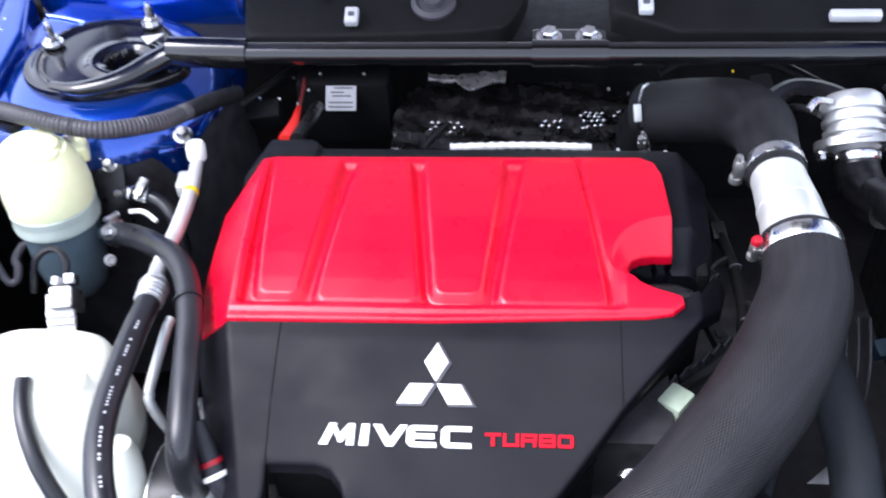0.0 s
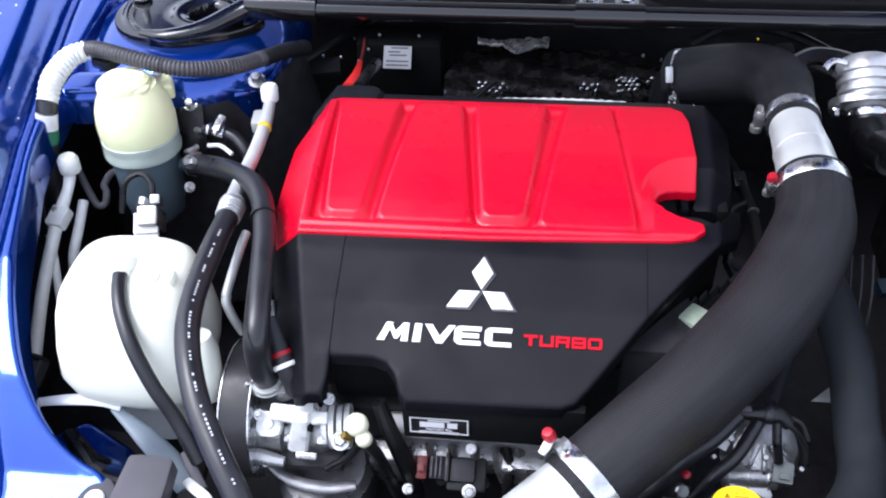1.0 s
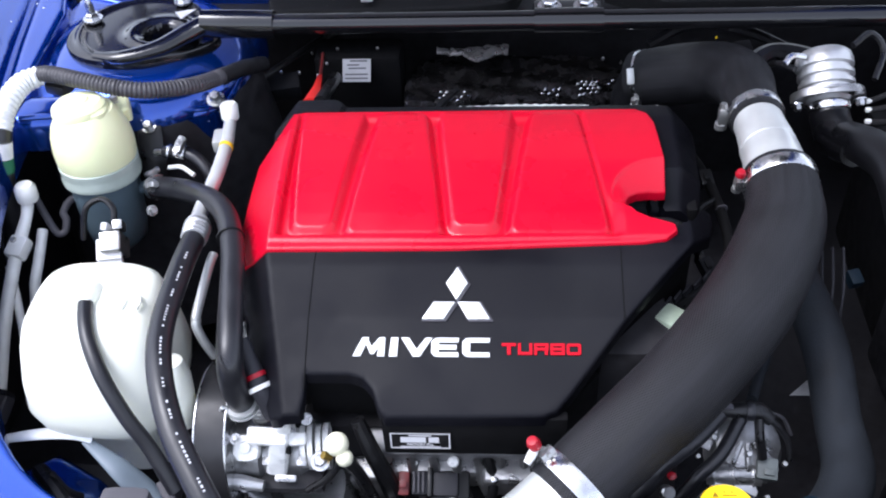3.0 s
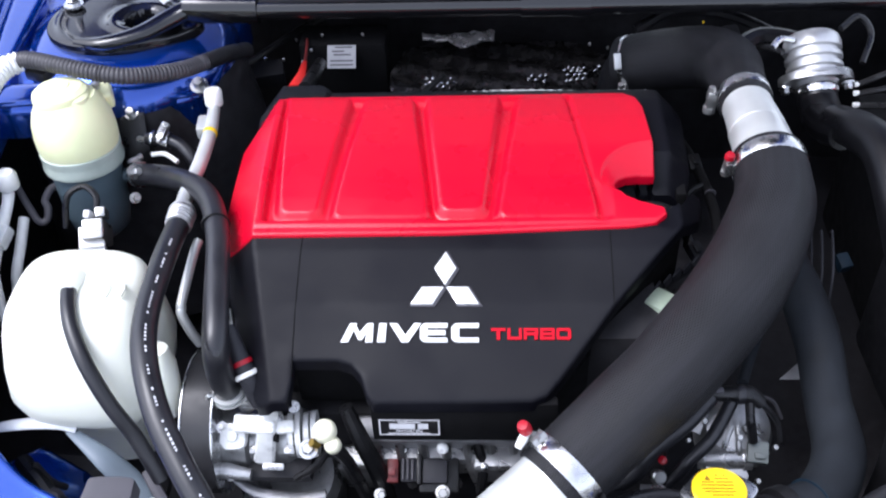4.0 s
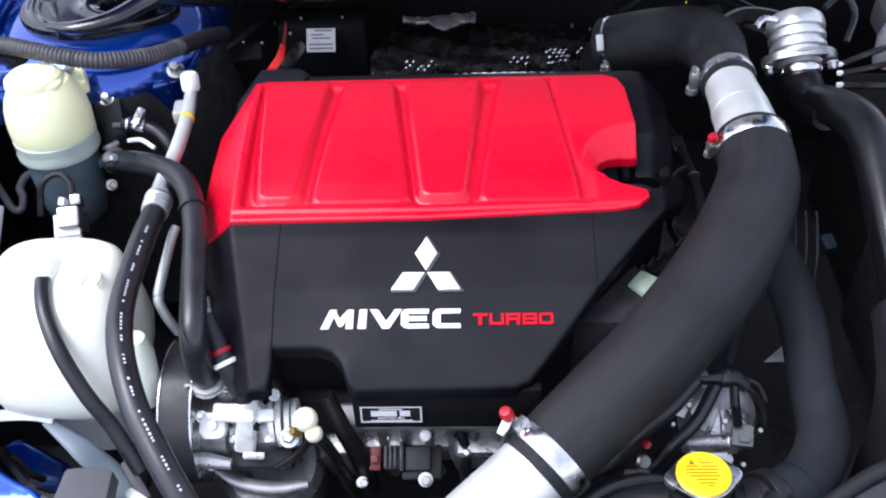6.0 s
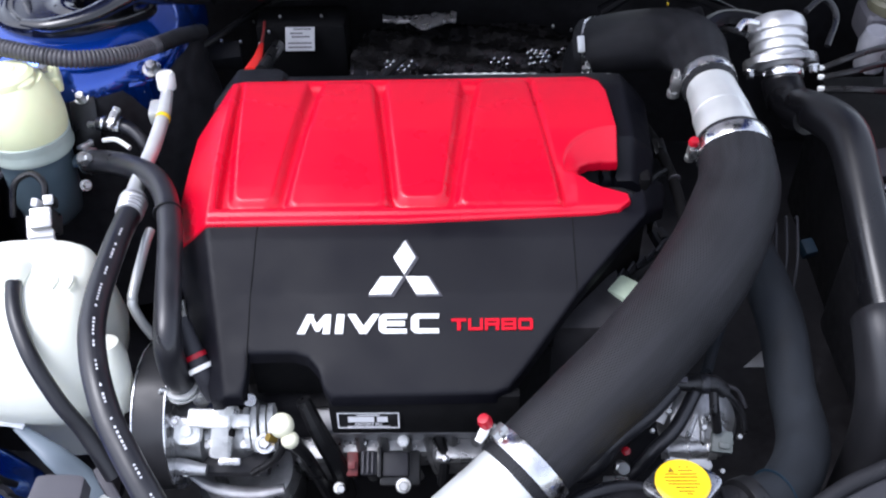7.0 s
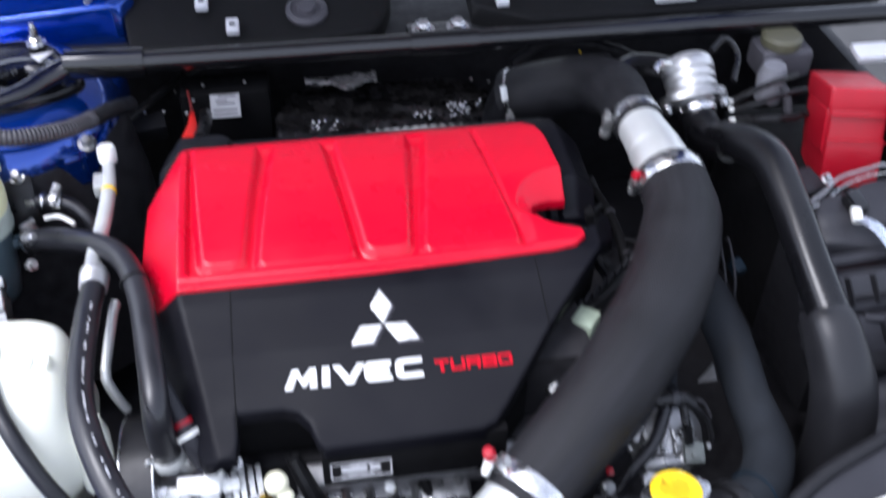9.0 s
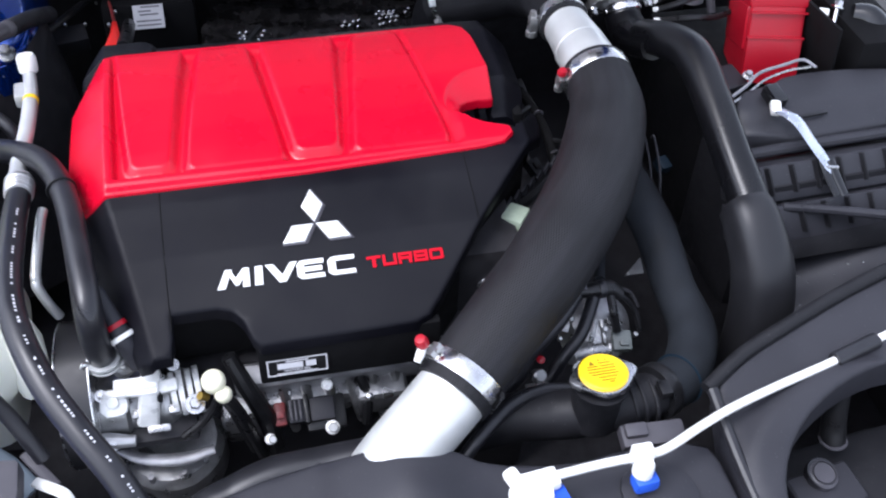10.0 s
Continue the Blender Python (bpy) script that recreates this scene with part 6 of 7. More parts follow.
capb = bmesh.new()
ca = Vector(RC) + Vector(RA).normalized() * 0.150 + Vector((-0.004, -0.002, 0))
lathe([(0.0335, 0.004), (0.0340, 0.010), (0.0325, 0.016), (0.0270, 0.0205), (0.014, 0.0215), (0.012, 0.0235), (0, 0.0240)], ca, RA, 32, capb)
part("filler_cap", capb, "cream", steer, "pale yellow filler cap")
part("spout_lobe", lathe([(0.020, 0.0), (0.0205, 0.016), (0.017, 0.026), (0.008, 0.031), (0, 0.0315)], Vector(RC) + Vector((0.010, 0.005, 0.138)), (0.10, 0.05, 1), 24), "cream", steer)
part("ear", block((-0.437, 0.918, 0.888), (0.026, 0.030, 0.024), 0.006, (10, 0, 20), seg=3), "cream", steer)
part("ear_screw", hex_bolt((-0.444, 0.922, 0.899), (0, 0, 1), 0.006, 0.006), "zinc", steer)
part("nipple", tube([(-0.43, 0.876, 0.79), (-0.41, 0.878, 0.797), (-0.395, 0.868, 0.802)], 0.008, 12, 4), "fluid", steer)
mt_path = [(-0.418, 0.955, 0.848), (-0.416, 0.938, 0.840), (-0.413, 0.922, 0.822), (-0.411, 0.912, 0.800), (-0.411, 0.905, 0.770)]
part("mount", tube(mt_path, [0.013, 0.0165, 0.0165, 0.0175, 0.0175], 14, 6, flat=0.18, square=0.5), "black", steer, "black steel mounting bracket")
part("mount_bolt", hex_bolt((-0.417, 0.941, 0.844), (0, -0.5, 0.8), 0.0062, 0.010), "zinc", steer)

part("mount_bolt", hex_bolt((-0.4215, 0.951, 0.842), (0, -0.5, 0.8), 0.0075, 0.010), "bright_cast", steer, "bright bolt")
part("nipple_bolt", hex_bolt((-0.398, 0.850, 0.819), (0.75, -0.35, 0.45), 0.0060, 0.014), "zinc", steer, "bright bolt")
part("nipple_bolt", hex_bolt((-0.394, 0.826, 0.798), (0.5, -0.6, 0.5), 0.0046, 0.013), "zinc", steer, "bright bolt")
pshose = thing("steering_hose", "satin black rubber hose curving from reservoir to pump", "hose", (-0.30, 0.70, 0.75))
part("hose", tube([(-0.404, 0.871, 0.800), (-0.362, 0.842, 0.820), (-0.319, 0.801, 0.845), (-0.284, 0.764, 0.860), (-0.261, 0.722, 0.865), (-0.245, 0.665, 0.866), (-0.232, 0.581, 0.857), (-0.228, 0.542, 0.840), (-0.229, 0.538, 0.805), (-0.228, 0.544, 0.765)],
                  [0.0136, 0.0140, 0.0138, 0.0134, 0.0132, 0.0130, 0.0134, 0.0140, 0.0144, 0.0142], 24, 10), "rubber", pshose, angle=60)
part("band", ring((-0.2545, 0.700, 0.8658), (0.28, -0.95, 0.02), 0.0147, 0.0025, 0.001), "black", pshose)
clamp(pshose, (-0.397, 0.866, 0.8035), (0.8, -0.55, 0.36), 0.0154, (0, 0.2, 1), 0.007, k=0.6)
for dz in (-0.003, 0.003):
    part("spring_clip", ring((-0.2275, 0.541, 0.769 + dz), (0.05, 0.1, -0.95), 0.0150, 0.0030, 0.0028), "alu", pshose, "bright spring wire clip")
part("clip_end", tube([(-0.241, 0.536, 0.772), (-0.246, 0.533, 0.775), (-0.248, 0.531, 0.772)], 0.0022, 6, 4), "steel", pshose)

return_hose = thing("return_hose", "short black return hose with bright clips behind the reservoir", "hose", (-0.36, 0.90, 0.75))
part("hose", tube([(-0.392, 0.908, 0.828), (-0.367, 0.903, 0.830), (-0.345, 0.895, 0.825), (-0.328, 0.880, 0.808), (-0.322, 0.870, 0.77)], 0.0082, 16, 6), "rubber", return_hose)
clamp(return_hose, (-0.366, 0.9025, 0.830), (1, -0.25, -0.05), 0.0088, (0, -0.4, 1), 0.012, k=0.8)
part("end_ring", ring((-0.383, 0.9065, 0.8285), (1, -0.25, -0.05), 0.0088, 0.004, 0.0022, 24), "steel", return_hose, "bright end ring")
part("nipple", tube([(-0.405, 0.910, 0.825), (-0.385, 0.907, 0.828)], 0.0050, 10, 3), "zinc", return_hose)
part("wire_end", tube([(-0.382, 0.885, 0.820), (-0.364, 0.882, 0.823), (-0.345, 0.869, 0.820)], 0.0030, 8, 5), "cap_white", return_hose, "white tube")
part("nut", hex_bolt((-0.406, 0.846, 0.780), (0.3, -0.6, 0.6), 0.0045, 0.012, washer=False), "zinc", return_hose)

# ---- air conditioning pipes and hose ----
acp = thing("aircon_pipe", "bare aluminium air conditioning pipe with a white cap", "pipe", (-0.30, 0.82, 0.78))
part("upper_pipe", tube([(-0.302, 0.925, 0.862), (-0.299, 0.885, 0.858), (-0.301, 0.83, 0.852), (-0.306, 0.77, 0.850), (-0.303, 0.722, 0.856)], [0.0075, 0.0085, 0.0088, 0.0090, 0.0090], 16, 8), "alu", acp, "bare aluminium pipe")
part("valve_cap", lathe([(0.0105, 0), (0.0115, 0.003), (0.0115, 0.018), (0.009, 0.022), (0, 0.023)], (-0.303, 0.932, 0.862), (0, 0.25, 1), 18), "cap_white", acp, "white plastic valve cap")
part("joint", block((-0.308, 0.895, 0.855), (0.020, 0.030, 0.018), 0.004, (0, 0, 5)), "alu", acp)
part("yellow_mark", ring((-0.2985, 0.878, 0.8575), (-0.03, -1, -0.1), 0.0086, 0.005, 0.0004), "yellow", acp)
part("crimp", tube([(-0.3025, 0.742, 0.854), (-0.3015, 0.734, 0.855), (-0.2995, 0.716, 0.858), (-0.299, 0.703, 0.860)], [0.010, 0.0145, 0.0150, 0.0142], 20, 4, ridge=(0.006, 0.0007)), "turned", acp, "crimped aluminium ferrule")
part("collar", ring((-0.3005, 0.728, 0.856), (0.02, -1, 0.1), 0.0153, 0.004, 0.0008), "cast", acp)
ach = part("hose", tube([(-0.299, 0.712, 0.858), (-0.298, 0.645, 0.868), (-0.293, 0.555, 0.876), (-0.281, 0.497, 0.874), (-0.258, 0.441, 0.860), (-0.230, 0.398, 0.840), (-0.205, 0.365, 0.818), (-0.185, 0.335, 0.79)], 0.0128, 24, 10), "rubber", acp, "black rubber hose with white print", angle=60)
hp, _ = spline([(-0.299, 0.712, 0.858), (-0.298, 0.645, 0.868), (-0.293, 0.555, 0.876), (-0.281, 0.497, 0.874), (-0.258, 0.441, 0.860), (-0.230, 0.398, 0.840), (-0.205, 0.365, 0.818), (-0.185, 0.335, 0.79)], 60)
run, nxt = 0.0, 0.05
for i in range(1, len(hp) - 1):
    run += (hp[i] - hp[i - 1]).length
    if run > nxt and run < 0.42:
        tg = (hp[i + 1] - hp[i - 1]).normalized()
        out = Vector((0.42, -0.35, 0.85))
        out = (out - out.dot(tg) * tg).normalized()
        ln = random.choice((0.0016, 0.0022, 0.0020, 0.0028))
        m = Matrix((tg, out.cross(tg), out)).transposed().to_4x4()
        m.translation = hp[i] + out * 0.0124
        part("print_bar", prism([(0, -0.0010), (ln, -0.0010), (ln, 0.0010), (0, 0.0010)], 0.0006, m), "label", ach)
        nxt = run + ln + random.choice((0.0010, 0.0012, 0.0012, 0.0016, 0.006, 0.014))
part("lower_pipe", tube([(-0.279, 0.701, 0.840), (-0.282, 0.684, 0.835), (-0.288, 0.632, 0.815), (-0.288, 0.626, 0.810), (-0.288, 0.621, 0.805), (-0.281, 0.615, 0.785), (-0.274, 0.614, 0.765)], 0.0054, 12, 8), "alu", acp, "thin bent aluminium pipe")

acl = thing("aircon_line", "bare aluminium service pipe with white cap near the wing", "pipe", (-0.55, 0.76, 0.66))
part("valve_cap", lathe([(0.0125, 0), (0.0135, 0.003), (0.0135, 0.018), (0.010, 0.023), (0, 0.024)], (-0.545, 0.821, 0.820), (0, 0.1, 1), 18), "cap_white", acl, "white plastic valve cap")
part("pipe", tube([(-0.547, 0.819, 0.815), (-0.548, 0.805, 0.803), (-0.552, 0.771, 0.785), (-0.556, 0.744, 0.765), (-0.558, 0.690, 0.730), (-0.549, 0.612, 0.690)], [0.0075, 0.0070, 0.0085, 0.0082, 0.0082, 0.0082], 14, 8), "pale_alu", acl)
part("joint", block((-0.551, 0.770, 0.785), (0.024, 0.028, 0.018), 0.004, (20, 0, -12)), "pale_alu", acl)
part("joint_bolt", hex_bolt((-0.555, 0.774, 0.793), (0, -0.3, 1), 0.004, 0.006), "zinc", acl)
part("sleeve", block((-0.548, 0.598, 0.688), (0.030, 0.034, 0.022), 0.005, (25, 0, -12), None, 3), "grey_plastic", acl, "dark grey pipe connector")
part("sleeve_rib", block((-0.546, 0.612, 0.699), (0.032, 0.006, 0.022), 0.002, (25, 0, -12)), "panel", acl)
part("pipe", tube([(-0.562, 0.754, 0.770), (-0.554, 0.729, 0.740), (-0.543, 0.693, 0.700), (-0.535, 0.668, 0.670)], 0.0055, 12, 8), "pale_alu", acl)
part("pipe", tube([(-0.539, 0.815, 0.775), (-0.538, 0.778, 0.755), (-0.541, 0.756, 0.735), (-0.544, 0.739, 0.700)], 0.0068, 12, 8), "pale_alu", acl)
part("curl", tube([(-0.550, 0.846, 0.800), (-0.535, 0.828, 0.785), (-0.521, 0.815, 0.770), (-0.512, 0.818, 0.770), (-0.511, 0.829, 0.780), (-0.516, 0.837, 0.785), (-0.512, 0.855, 0.790), (-0.500, 0.863, 0.790)], 0.0048, 10, 8), "grey_plastic", acl, "thin curled dark tube")
part("lead", tube([(-0.569, 0.846, 0.790), (-0.595, 0.836, 0.770), (-0.602, 0.821, 0.750), (-0.591, 0.796, 0.730)], 0.0026, 8, 8), "grey_plastic", acl)
part("lead", tube([(-0.597, 0.882, 0.800), (-0.609, 0.835, 0.770), (-0.621, 0.811, 0.740), (-0.602, 0.789, 0.720)], 0.0022, 8, 8), "black", acl)

conn = thing("loom_connector", "grey ribbed wiring connector in front of the reservoir", "connector", (-0.425, 0.775, 0.72))
part("body", block((-0.425, 0.765, 0.795), (0.026, 0.026, 0.044), 0.004, (35, 0, 8), None, 3), "zinc", conn)
for k in range(4):
    part("rib", block((-0.427, 0.752 - 0.004 * k, 0.800 - 0.008 * k), (0.030, 0.026, 0.003), 0.001, (35, 0, 8)), "pale_alu", conn)
part("lead", tube([(-0.425, 0.780, 0.815), (-0.427, 0.795, 0.828), (-0.445, 0.808, 0.832), (-0.465, 0.800, 0.822), (-0.470, 0.78, 0.79)], 0.004, 8, 8), "black", conn)
part("terminal", block((-0.418, 0.778, 0.814), (0.012, 0.012, 0.022), 0.002, (35, 0, 10)), "zinc", conn)
part("terminal", block((-0.432, 0.776, 0.812), (0.008, 0.010, 0.026), 0.002, (35, 0, -5)), "label", conn)

# ---- corrugated loom over the tower ----
cor = thing("corrugated_loom", "grey corrugated wiring loom with a white taped end", "cable", (-0.45, 0.93, 0.88))
part("sleeve", tube([(-0.552, 0.935, 0.925), (-0.520, 0.928, 0.935), (-0.474, 0.912, 0.936), (-0.43, 0.905, 0.930), (-0.39, 0.909, 0.922), (-0.345, 0.945, 0.905), (-0.318, 1.00, 0.885)], 0.0102, 16, 10, ridge=(0.0050, 0.0009)), "corrugated", cor, angle=70)
part("tail", tube([(-0.322, 0.99, 0.888), (-0.305, 1.03, 0.875), (-0.29, 1.08, 0.85)], 0.0110, 14, 6), "matt_black", cor)
part("taped_end", tube([(-0.535, 0.932, 0.93), (-0.553, 0.915, 0.928), (-0.564, 0.882, 0.918), (-0.567, 0.858, 0.900)], [0.0125, 0.0138, 0.0142, 0.0130], 18, 8, ridge=(0.007, 0.0008)), "tape", cor, "white cloth taped end")
part("black_band", tube([(-0.567, 0.860, 0.901), (-0.569, 0.852, 0.888)], 0.0135, 16, 2), "rubber", cor)
part("white_band", tube([(-0.569, 0.852, 0.888), (-0.572, 0.846, 0.868)], 0.0136, 16, 2), "tape", cor)
part("green_band", tube([(-0.572, 0.846, 0.868), (-0.575, 0.842, 0.850)], 0.0138, 16, 2), "dark_green", cor, "green tape band")
part("black_tail", tube([(-0.575, 0.842, 0.852), (-0.58, 0.835, 0.81), (-0.585, 0.82, 0.74)], 0.013, 14, 5), "rubber", cor)
part("clip", block((-0.512, 0.930, 0.915), (0.030, 0.022, 0.014), 0.003, (0, 0, -20)), "black", cor)

# ---- white header tank ----
tank = thing("coolant_tank", "white translucent coolant overflow tank on its bracket", "tank", (-0.38, 0.58, 0.60))
tk = bmesh.new()
LAYERS = [(0.865, 0.045, 0.030, 0.010), (0.860, 0.058, 0.044, 0.007), (0.850, 0.066, 0.053, 0.004), (0.835, 0.070, 0.060, 0.0), (0.80, 0.076, 0.067, -0.005), (0.77, 0.079, 0.070, -0.007), (0.745, 0.074, 0.066, -0.006), (0.72, 0.062, 0.058, 0.0), (0.70, 0.052, 0.050, 0.004), (0.64, 0.046, 0.044, 0.006)]
rings = []
for z, rx, ry, oy in LAYERS:
    q = []
    for k in range(48):
        a = 2 * math.pi * k / 48
        e = 0.62
        cx, sy = math.cos(a), math.sin(a)
        q.append(tk.verts.new((-0.388 + 1.06 * rx * math.copysign(abs(cx) ** e, cx) + 0.10 * (0.865 - z) * 0.3, 0.606 + oy + 1.20 * ry * math.copysign(abs(sy) ** e, sy) - 0.05 * (0.865 - z), z)))
    rings.append(q)
for a, b in zip(rings, rings[1:]):
    for k in range(48):
        tk.faces.new((a[k], a[(k + 1) % 48], b[(k + 1) % 48], b[k]))
tk.faces.new(rings[0])
tk.faces.new(rings[-1])
part("body", tk, "white", tank, "white translucent polythene body", angle=60)
part("side_lobe", lathe([(0.0, -0.05), (0.014, -0.045), (0.020, -0.02), (0.020, 0.02), (0.014, 0.04), (0, 0.045)], (-0.302, 0.555, 0.775), (0, 0.2, 1), 24), "white", tank)
part("spigot", tube([(-0.388, 0.622, 0.860), (-0.389, 0.606, 0.868), (-0.388, 0.592, 0.868)], [0.012, 0.012, 0.010], 14, 5), "white", tank)
for dx in (0.0, 0.016):
    part("moulded_mark", tube([(-0.352 + dx, 0.610, 0.8655), (-0.346 + dx, 0.600, 0.8665), (-0.348 + dx, 0.588, 0.8660)], 0.0022, 8, 5), "white", tank)
part("hose", tube([(-0.389, 0.606, 0.868), (-0.381, 0.575, 0.868), (-0.371, 0.548, 0.860), (-0.353, 0.518, 0.840), (-0.333, 0.498, 0.803), (-0.314, 0.487, 0.765), (-0.293, 0.467, 0.72)], 0.0082, 18, 10), "rubber", tank, "thin black rubber overflow hose", angle=60)
tray2 = thing("tank_bracket", "pale painted sheet metal bracket under the tank", "bracket", (-0.42, 0.52, 0.66))
part("strip", tube([(-0.486, 0.514, 0.742), (-0.450, 0.517, 0.746), (-0.415, 0.520, 0.745), (-0.392, 0.518, 0.738)], [0.006, 0.0075, 0.0085, 0.006], 12, 8, flat=0.4), "pale_paint", tray2, "pale painted flange")
# arm coloured blue-grey for the shading on the tank's lower side
part("arm", tube([(-0.400, 0.516, 0.738), (-0.36, 0.492, 0.722), (-0.335, 0.478, 0.70), (-0.31, 0.455, 0.685)], [0.005, 0.012, 0.015, 0.012], 12, 8, flat=0.35), "shade_poly", tray2, "lower arm in the blue-grey of the tank's shaded foot")
part("rail", tube([(-0.312, 0.480, 0.715), (-0.295, 0.455, 0.718), (-0.280, 0.435, 0.716)], 0.006, 10, 5, flat=0.5), "grey_plastic", tray2)
part("foot", tube([(-0.300, 0.444, 0.716), (-0.288, 0.434, 0.720), (-0.272, 0.423, 0.720), (-0.266, 0.416, 0.712)], 0.006, 10, 6, flat=0.5), "cap_white", tray2)

# ---- things in the headlamp hole at the near corner ----
lampb = thing("lamp_wiring", "brown and grey wiring inside the headlamp hole", "wiring", (-0.43, 0.50, 0.56))
part("tray", block((-0.42, 0.50, 0.585), (0.17, 0.17, 0.02), 0.006, (0, 6, 0)), "deep", lampb)
part("bulb_holder", lathe([(0.018, 0), (0.018, 0.02), (0.012, 0.026), (0, 0.028)], (-0.435, 0.480, 0.645), (0.2, -0.3, 1), 18), "grey_plastic", lampb)
part("loom", tube([(-0.48, 0.53, 0.66), (-0.45, 0.50, 0.665), (-0.42, 0.475, 0.66), (-0.37, 0.465, 0.66), (-0.33, 0.46, 0.665)], 0.010, 10, 8), "rubber", lampb)
part("loom", tube([(-0.46, 0.52, 0.67), (-0.44, 0.505, 0.66), (-0.43, 0.51, 0.64)], 0.004, 8, 6), "deep", lampb)
flap = thing("grey_bracket", "dark grey plastic bracket at the front corner", "bracket", (-0.335, 0.42, 0.66))
part("plate", prism(rounded([(-0.028, -0.075), (0.030, -0.075), (0.033, 0.030), (0.026, 0.036), (-0.014, 0.036), (-0.018, 0.030)], 1), 0.022, Matrix.Translation((-0.338, 0.415, 0.728)) @ Matrix.Rotation(radians(6), 4, "X"), 0.003), "grey_plastic", flap)
horn = thing("rubber_mount", "round grey rubber mount with a white centre", "mount", (-0.378, 0.405, 0.68))
part("body", prism(rounded([(-0.022, -0.030), (0.020, -0.030), (0.020, 0.008), (0.008, 0.024), (-0.004, 0.024), (-0.022, 0.0)], 2), 0.022, Matrix.Translation((-0.376, 0.400, 0.722)), 0.004), "grey_plastic", horn)
part("centre", lathe([(0.0105, 0), (0.0105, 0.003), (0.009, 0.005), (0, 0.005)], (-0.376, 0.396, 0.744), n=24), "cap_white", horn, "white round centre")

# ---- power steering pump and pulley ----
pump = thing("steering_pump", "bright cast aluminium steering pump with a black pulley", "pump", (-0.21, 0.53, 0.60))
pul = part("pulley", lathe([(0.0, 0.0), (0.066, 0.0), (0.077, 0.001), (0.0785, 0.003), (0.0785, 0.030), (0.0795, 0.032), (0.0795, 0.035), (0.072, 0.035), (0.068, 0.028), (0, 0.026)], (-0.2770, 0.560, 0.698), (1, 0, 0), 64), "pulley", pump, "black ribbed belt pulley")
for ex in (-0.2425, -0.2755):
    part("pulley_edge", ring((ex, 0.560, 0.698), (1, 0, 0), 0.0784, 0.0020, 0.0012, 64), "steel", pul, "bright steel pulley edge")
part("body", lathe([(0.030, 0.0), (0.038, 0.004), (0.040, 0.03), (0.034, 0.034), (0.034, 0.055), (0.036, 0.058), (0.036, 0.075), (0.028, 0.085), (0.024, 0.098), (0, 0.10)], (-0.246, 0.548, 0.690), (1, 0, 0), 28), "cast", pump, "rough cast aluminium body")
lug = prism(rounded([(-0.016, -0.014), (0.010, -0.014), (0.014, -0.002), (0.008, 0.014), (-0.014, 0.014)], 1), 0.012, Matrix.Translation((-0.223, 0.519, 0.726)) @ Matrix.Rotation(radians(42), 4, "X"), 0.003)
part("mounting_lug", lug, "bright_cast", pump, "bright machined mounting lug")
part("lug_eye", ring((-0.2245, 0.511, 0.736), (0, -0.67, 0.74), 0.0034, 0.004, 0.003, 18), "alu", pump)
# near-black disc put in for the shaded hole
part("lug_hole", lathe([(0.0034, 0.0), (0.0034, 0.0025), (0, 0.0025)], (-0.2245, 0.5115, 0.7345), (0, -0.67, 0.74), 14), "deep_black", pump)
part("cross_bar", block((-0.199, 0.519, 0.745), (0.044, 0.019, 0.020), 0.004, (32, 0, -3), None, 3), "bright_cast", pump, "bright horizontal casting arm")
part("cross_end", block((-0.169, 0.521, 0.738), (0.020, 0.014, 0.015), 0.003, (32, 0, 6), None, 3), "bright_cast", pump)
# near-black block painted in as the shade between the casting arms
part("cross_shade", block((-0.178, 0.512, 0.733), (0.004, 0.010, 0.014), 0.001, (32, 0, 0)), "deep_black", pump)
part("neck", block((-0.190, 0.513, 0.727), (0.024, 0.018, 0.062), 0.007, (-8, 10, 0), None, 3, 0.8), "bright_cast", pump, "bright vertical casting neck")
part("stub", lathe([(0.0095, -0.004), (0.0095, 0.006), (0.0075, 0.010), (0.0070, 0.014), (0, 0.015)], (-0.184, 0.523, 0.755), (0.15, -0.2, 1), 18), "bright_cast", pump)
part("neck_foot", block((-0.184, 0.499, 0.698), (0.024, 0.008, 0.008), 0.003, (30, 0, 0)), "cast", pump)
for sx2 in (-0.203, -0.166):
    part("web", block((sx2, 0.513, 0.708), (0.012, 0.010, 0.022), 0.003, (30, 0, 0)), "cast", pump)
part("port", lathe([(0.011, 0), (0.012, 0.016), (0.009, 0.024), (0, 0.025)], (-0.212, 0.548, 0.742), (-0.15, -0.05, 1), 18), "turned", pump)
part("union", hex_bolt((-0.208, 0.542, 0.752), (-0.2, -0.1, 1), 0.007, 0.010), "zinc", pump)
part("ring", ring((-0.163, 0.545, 0.742), (0.2, -0.7, 0.8), 0.0042, 0.005, 0.0028, 22), "cast", pump)
for r0, xx in ((0.020, -0.166), (0.023, -0.158), (0.019, -0.149), (0.022, -0.141)):
    part("fin", ring((xx, 0.531, 0.714), (1, 0.1, 0), r0 * 0.6, 0.004, 0.012, 28), "bright_cast", pump)
for bx, by, bz, br in ((-0.144, 0.503, 0.724, 0.0068), (-0.232, 0.500, 0.683, 0.005), (-0.178, 0.528, 0.742, 0.0045), (-0.236, 0.520, 0.738, 0.004)):
    part("bolt", hex_bolt((bx, by, bz), (0.1, -0.5, 0.85), br, 0.012), "steel", pump, "bright steel bolt")
# dark block stands for the shaded gap under the castings
part("gap_shade", block((-0.196, 0.515, 0.675), (0.10, 0.03, 0.02), 0.006, (20, 0, 0)), "deep", pump)
part("lower_casting", lathe([(0.055, 0.0), (0.058, 0.01), (0.058, 0.055), (0.050, 0.066), (0, 0.07)], (-0.182, 0.552, 0.560), (0, -0.2, 1), 36), "cast", pump, "dull grey cast lower housing")
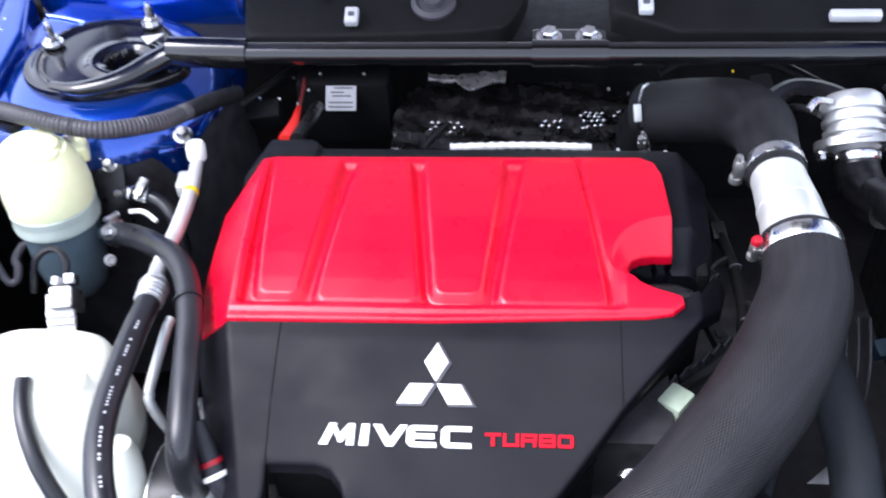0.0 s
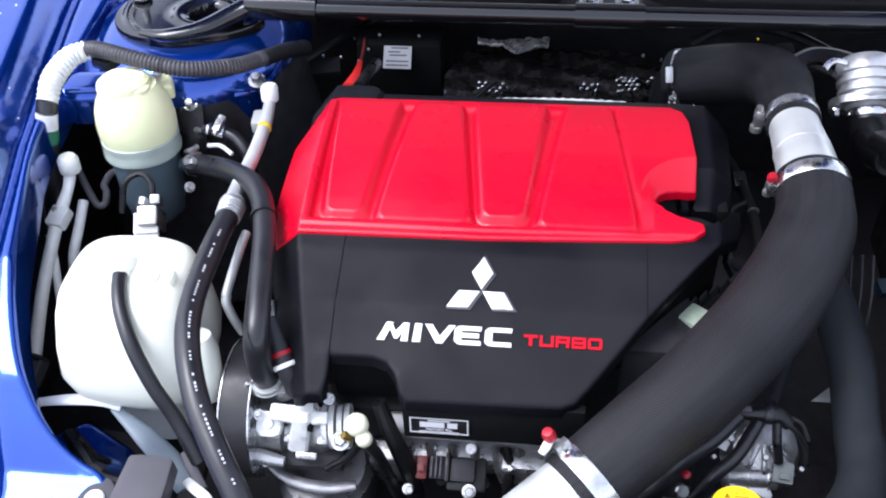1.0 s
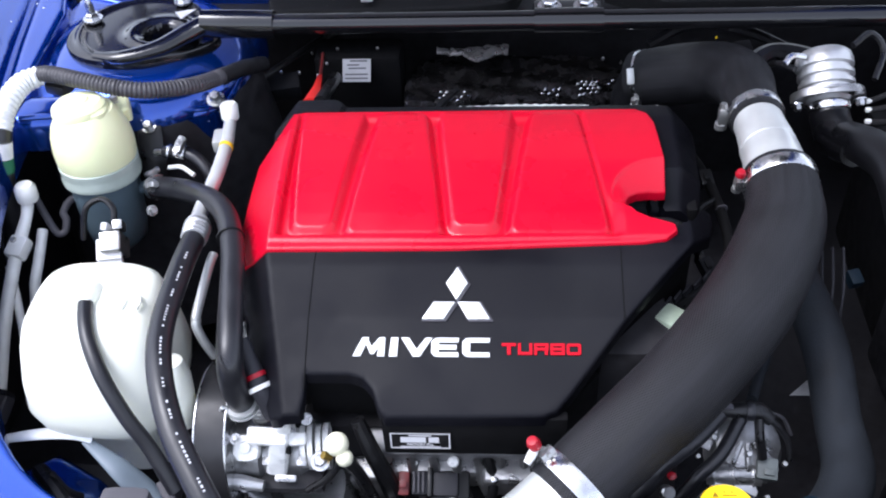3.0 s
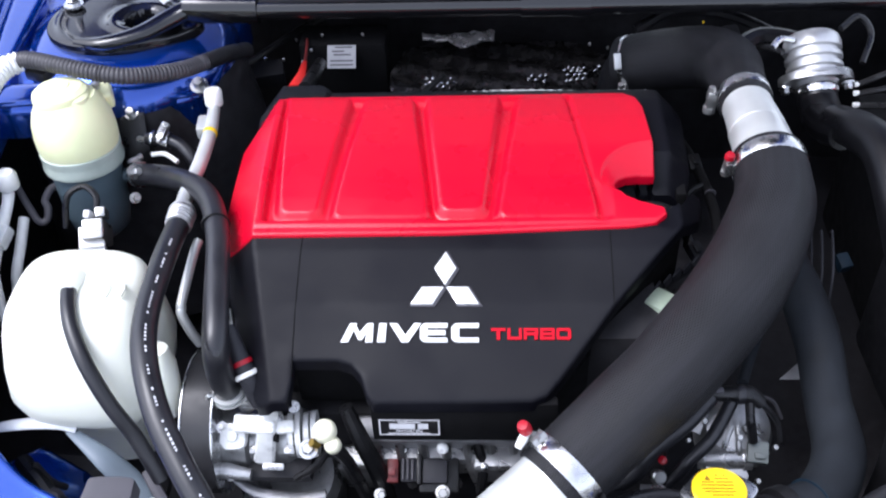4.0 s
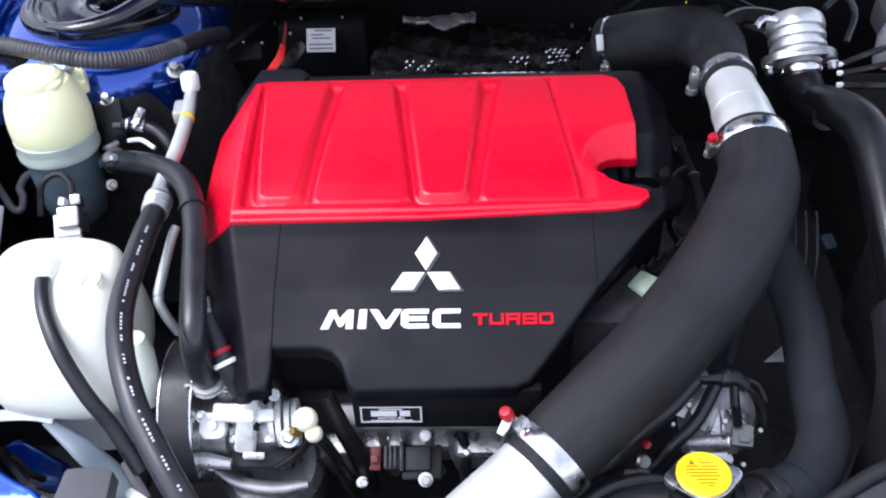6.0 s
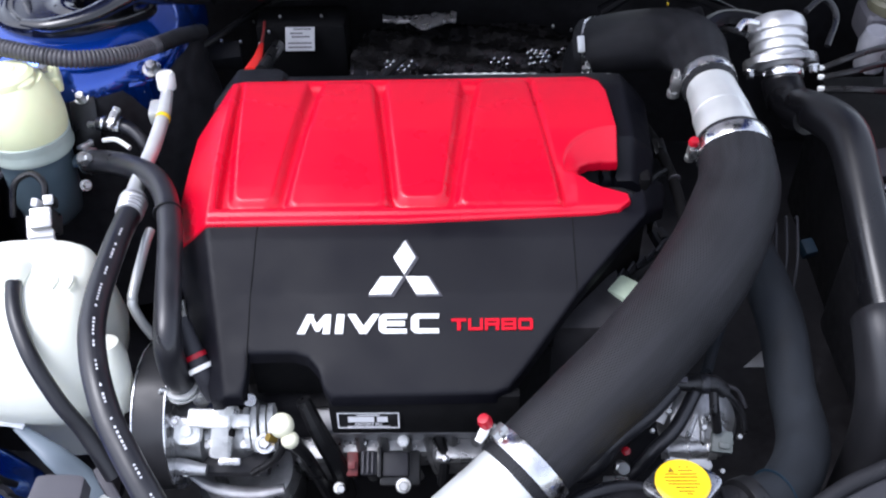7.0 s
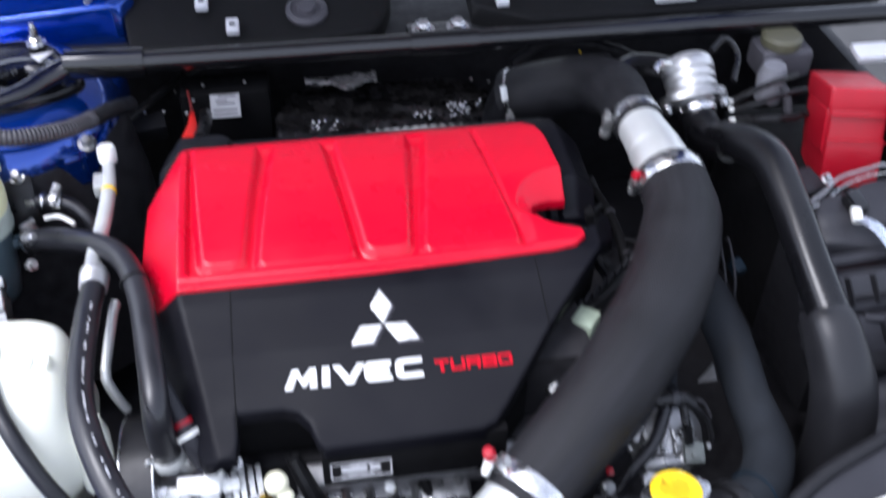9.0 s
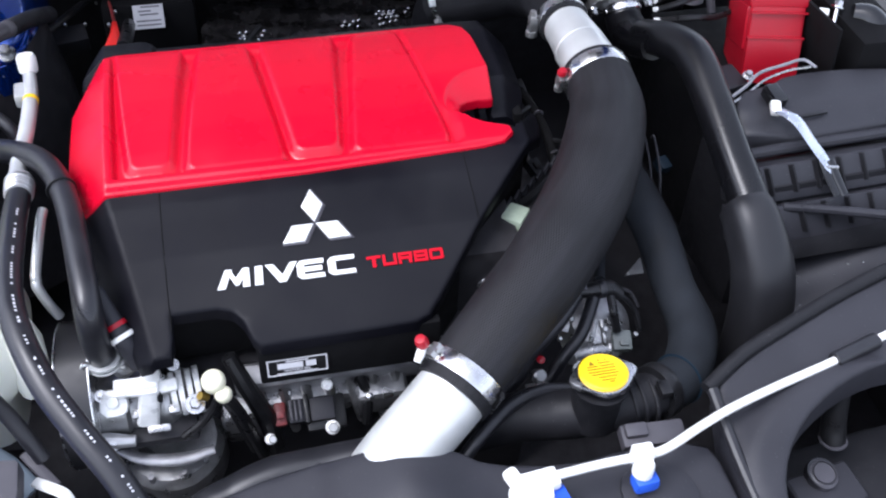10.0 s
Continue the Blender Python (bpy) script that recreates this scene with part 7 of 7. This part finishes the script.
for rx in (-0.205, -0.170):
    part("housing_rib", tube([(rx, 0.492, 0.625), (rx + 0.002, 0.502, 0.585), (rx + 0.004, 0.512, 0.55)], 0.0035, 8, 4), "dull_cast", pump)
part("casting_lip", tube([(-0.236, 0.512, 0.658), (-0.21, 0.500, 0.649), (-0.170, 0.495, 0.644), (-0.134, 0.500, 0.646)], [0.005, 0.007, 0.008, 0.006], 14, 6, flat=0.6), "dull_cast", pump, "bright cast lip")

part("lead", tube([(-0.161, 0.493, 0.685), (-0.137, 0.496, 0.705), (-0.122, 0.500, 0.728), (-0.114, 0.503, 0.745)], 0.0042, 8, 8), "black", pump)
part("side_nut", tube([(-0.262, 0.505, 0.688), (-0.235, 0.500, 0.688), (-0.210, 0.497, 0.686)], [0.007, 0.009, 0.006], 12, 4), "turned", pump)
neckp = thing("pressure_pipe", "red-banded pressure pipe behind the steering hose", "pipe", (-0.215, 0.56, 0.74))
part("pipe", tube([(-0.225, 0.578, 0.832), (-0.212, 0.556, 0.811), (-0.202, 0.541, 0.794), (-0.192, 0.533, 0.765)], [0.009, 0.010, 0.011, 0.011], 14, 6), "panel", neckp)
part("red_ring", ring((-0.2085, 0.551, 0.806), (0.4, -0.6, -0.6), 0.0104, 0.005, 0.001, 20), "red_box", neckp, "red tape band")
part("white_ring", ring((-0.2035, 0.543, 0.797), (0.4, -0.6, -0.6), 0.0112, 0.005, 0.002, 20), "cap_white", neckp)
part("stay", tube([(-0.232, 0.615, 0.82), (-0.228, 0.60, 0.80), (-0.222, 0.585, 0.785)], 0.003, 6, 4), "zinc", neckp)
for nm, c, r in (("dipstick_cap", (-0.121, 0.499, 0.757), 0.0122), ("dipstick_cap", (-0.113, 0.489, 0.748), 0.0088)):
    dp = thing(nm, "cream plastic cap on a black dipstick tube", "cap", (c[0], c[1], 0.60), group="cream caps")
    part("cap", lathe([(r * 0.7, 0), (r, r * 0.3), (r * 1.02, r * 0.8), (r * 0.85, r * 1.3), (r * 0.5, r * 1.55), (0, r * 1.6)], c, (0, -0.35, 1), 24), "cream_cap", dp, "cream plastic cap", angle=60)
    part("tube", tube([c, (c[0] + 0.012, c[1] + 0.006, 0.71), (c[0] + 0.03, c[1] + 0.012, 0.62)], 0.0065, 10, 5), "black", dp)
part("stem", lathe([(0.0045, 0), (0.0045, 0.010), (0, 0.010)], (-0.130, 0.496, 0.742), (-0.6, -0.2, 0.6), 12), "brass", dp)
strut = thing("cable_guide", "black plastic cable guide in front of the engine", "guide", (-0.085, 0.51, 0.60))
part("arm", tube([(-0.105, 0.535, 0.755), (-0.090, 0.52, 0.715), (-0.075, 0.512, 0.67), (-0.068, 0.51, 0.62)], [0.008, 0.010, 0.011, 0.010], 10, 6), "black", strut)

# ---- small fittings on the dark firewall ----
fit = thing("firewall_fittings", "small bolts, clips and thin wires on the black firewall", "fittings", (-0.25, 1.25, 0.60))
for px, py, pz, pr in ((-0.300, 1.16, 0.785, 0.007), (-0.288, 1.165, 0.780, 0.005), (-0.262, 1.17, 0.775, 0.005), (-0.225, 1.13, 0.795, 0.006), (-0.245, 1.20, 0.790, 0.004), (0.19, 1.16, 0.80, 0.005), (0.215, 1.15, 0.80, 0.0045)):
    part("bolt", hex_bolt((px, py, pz), (0, -0.5, 0.85), pr * 0.45, 0.006, washer=False), "zinc", fit)
part("bracket", block((-0.285, 1.15, 0.765), (0.05, 0.03, 0.03), 0.004, (20, 0, 12)), "matt_black", fit)
for pts, rr, mt in (([(-0.32, 1.10, 0.80), (-0.28, 1.16, 0.80), (-0.24, 1.24, 0.79), (-0.20, 1.30, 0.78)], 0.005, "black"),
                    ([(-0.12, 1.36, 0.74), (0.02, 1.35, 0.76), (0.16, 1.34, 0.75), (0.30, 1.33, 0.77), (0.45, 1.30, 0.79)], 0.009, "rubber"),
                    ([(0.26, 1.20, 0.80), (0.32, 1.22, 0.82), (0.40, 1.20, 0.82), (0.48, 1.16, 0.80)], 0.008, "rubber"),
                    ([(0.37, 1.06, 0.85), (0.41, 1.08, 0.86), (0.46, 1.06, 0.86), (0.50, 1.02, 0.84)], 0.012, "rubber")):
    part("wire", tube(pts, rr, 8, 8), mt, fit)
part("wiring_plug", block((0.375, 1.11, 0.84), (0.026, 0.026, 0.026), 0.005, (20, 0, 10)), "matt_black", fit, "black wiring plug")
part("yellow_tag", block((0.335, 1.10, 0.871), (0.003, 0.003, 0.003), 0.001), "yellow", fit, "small yellow tag")
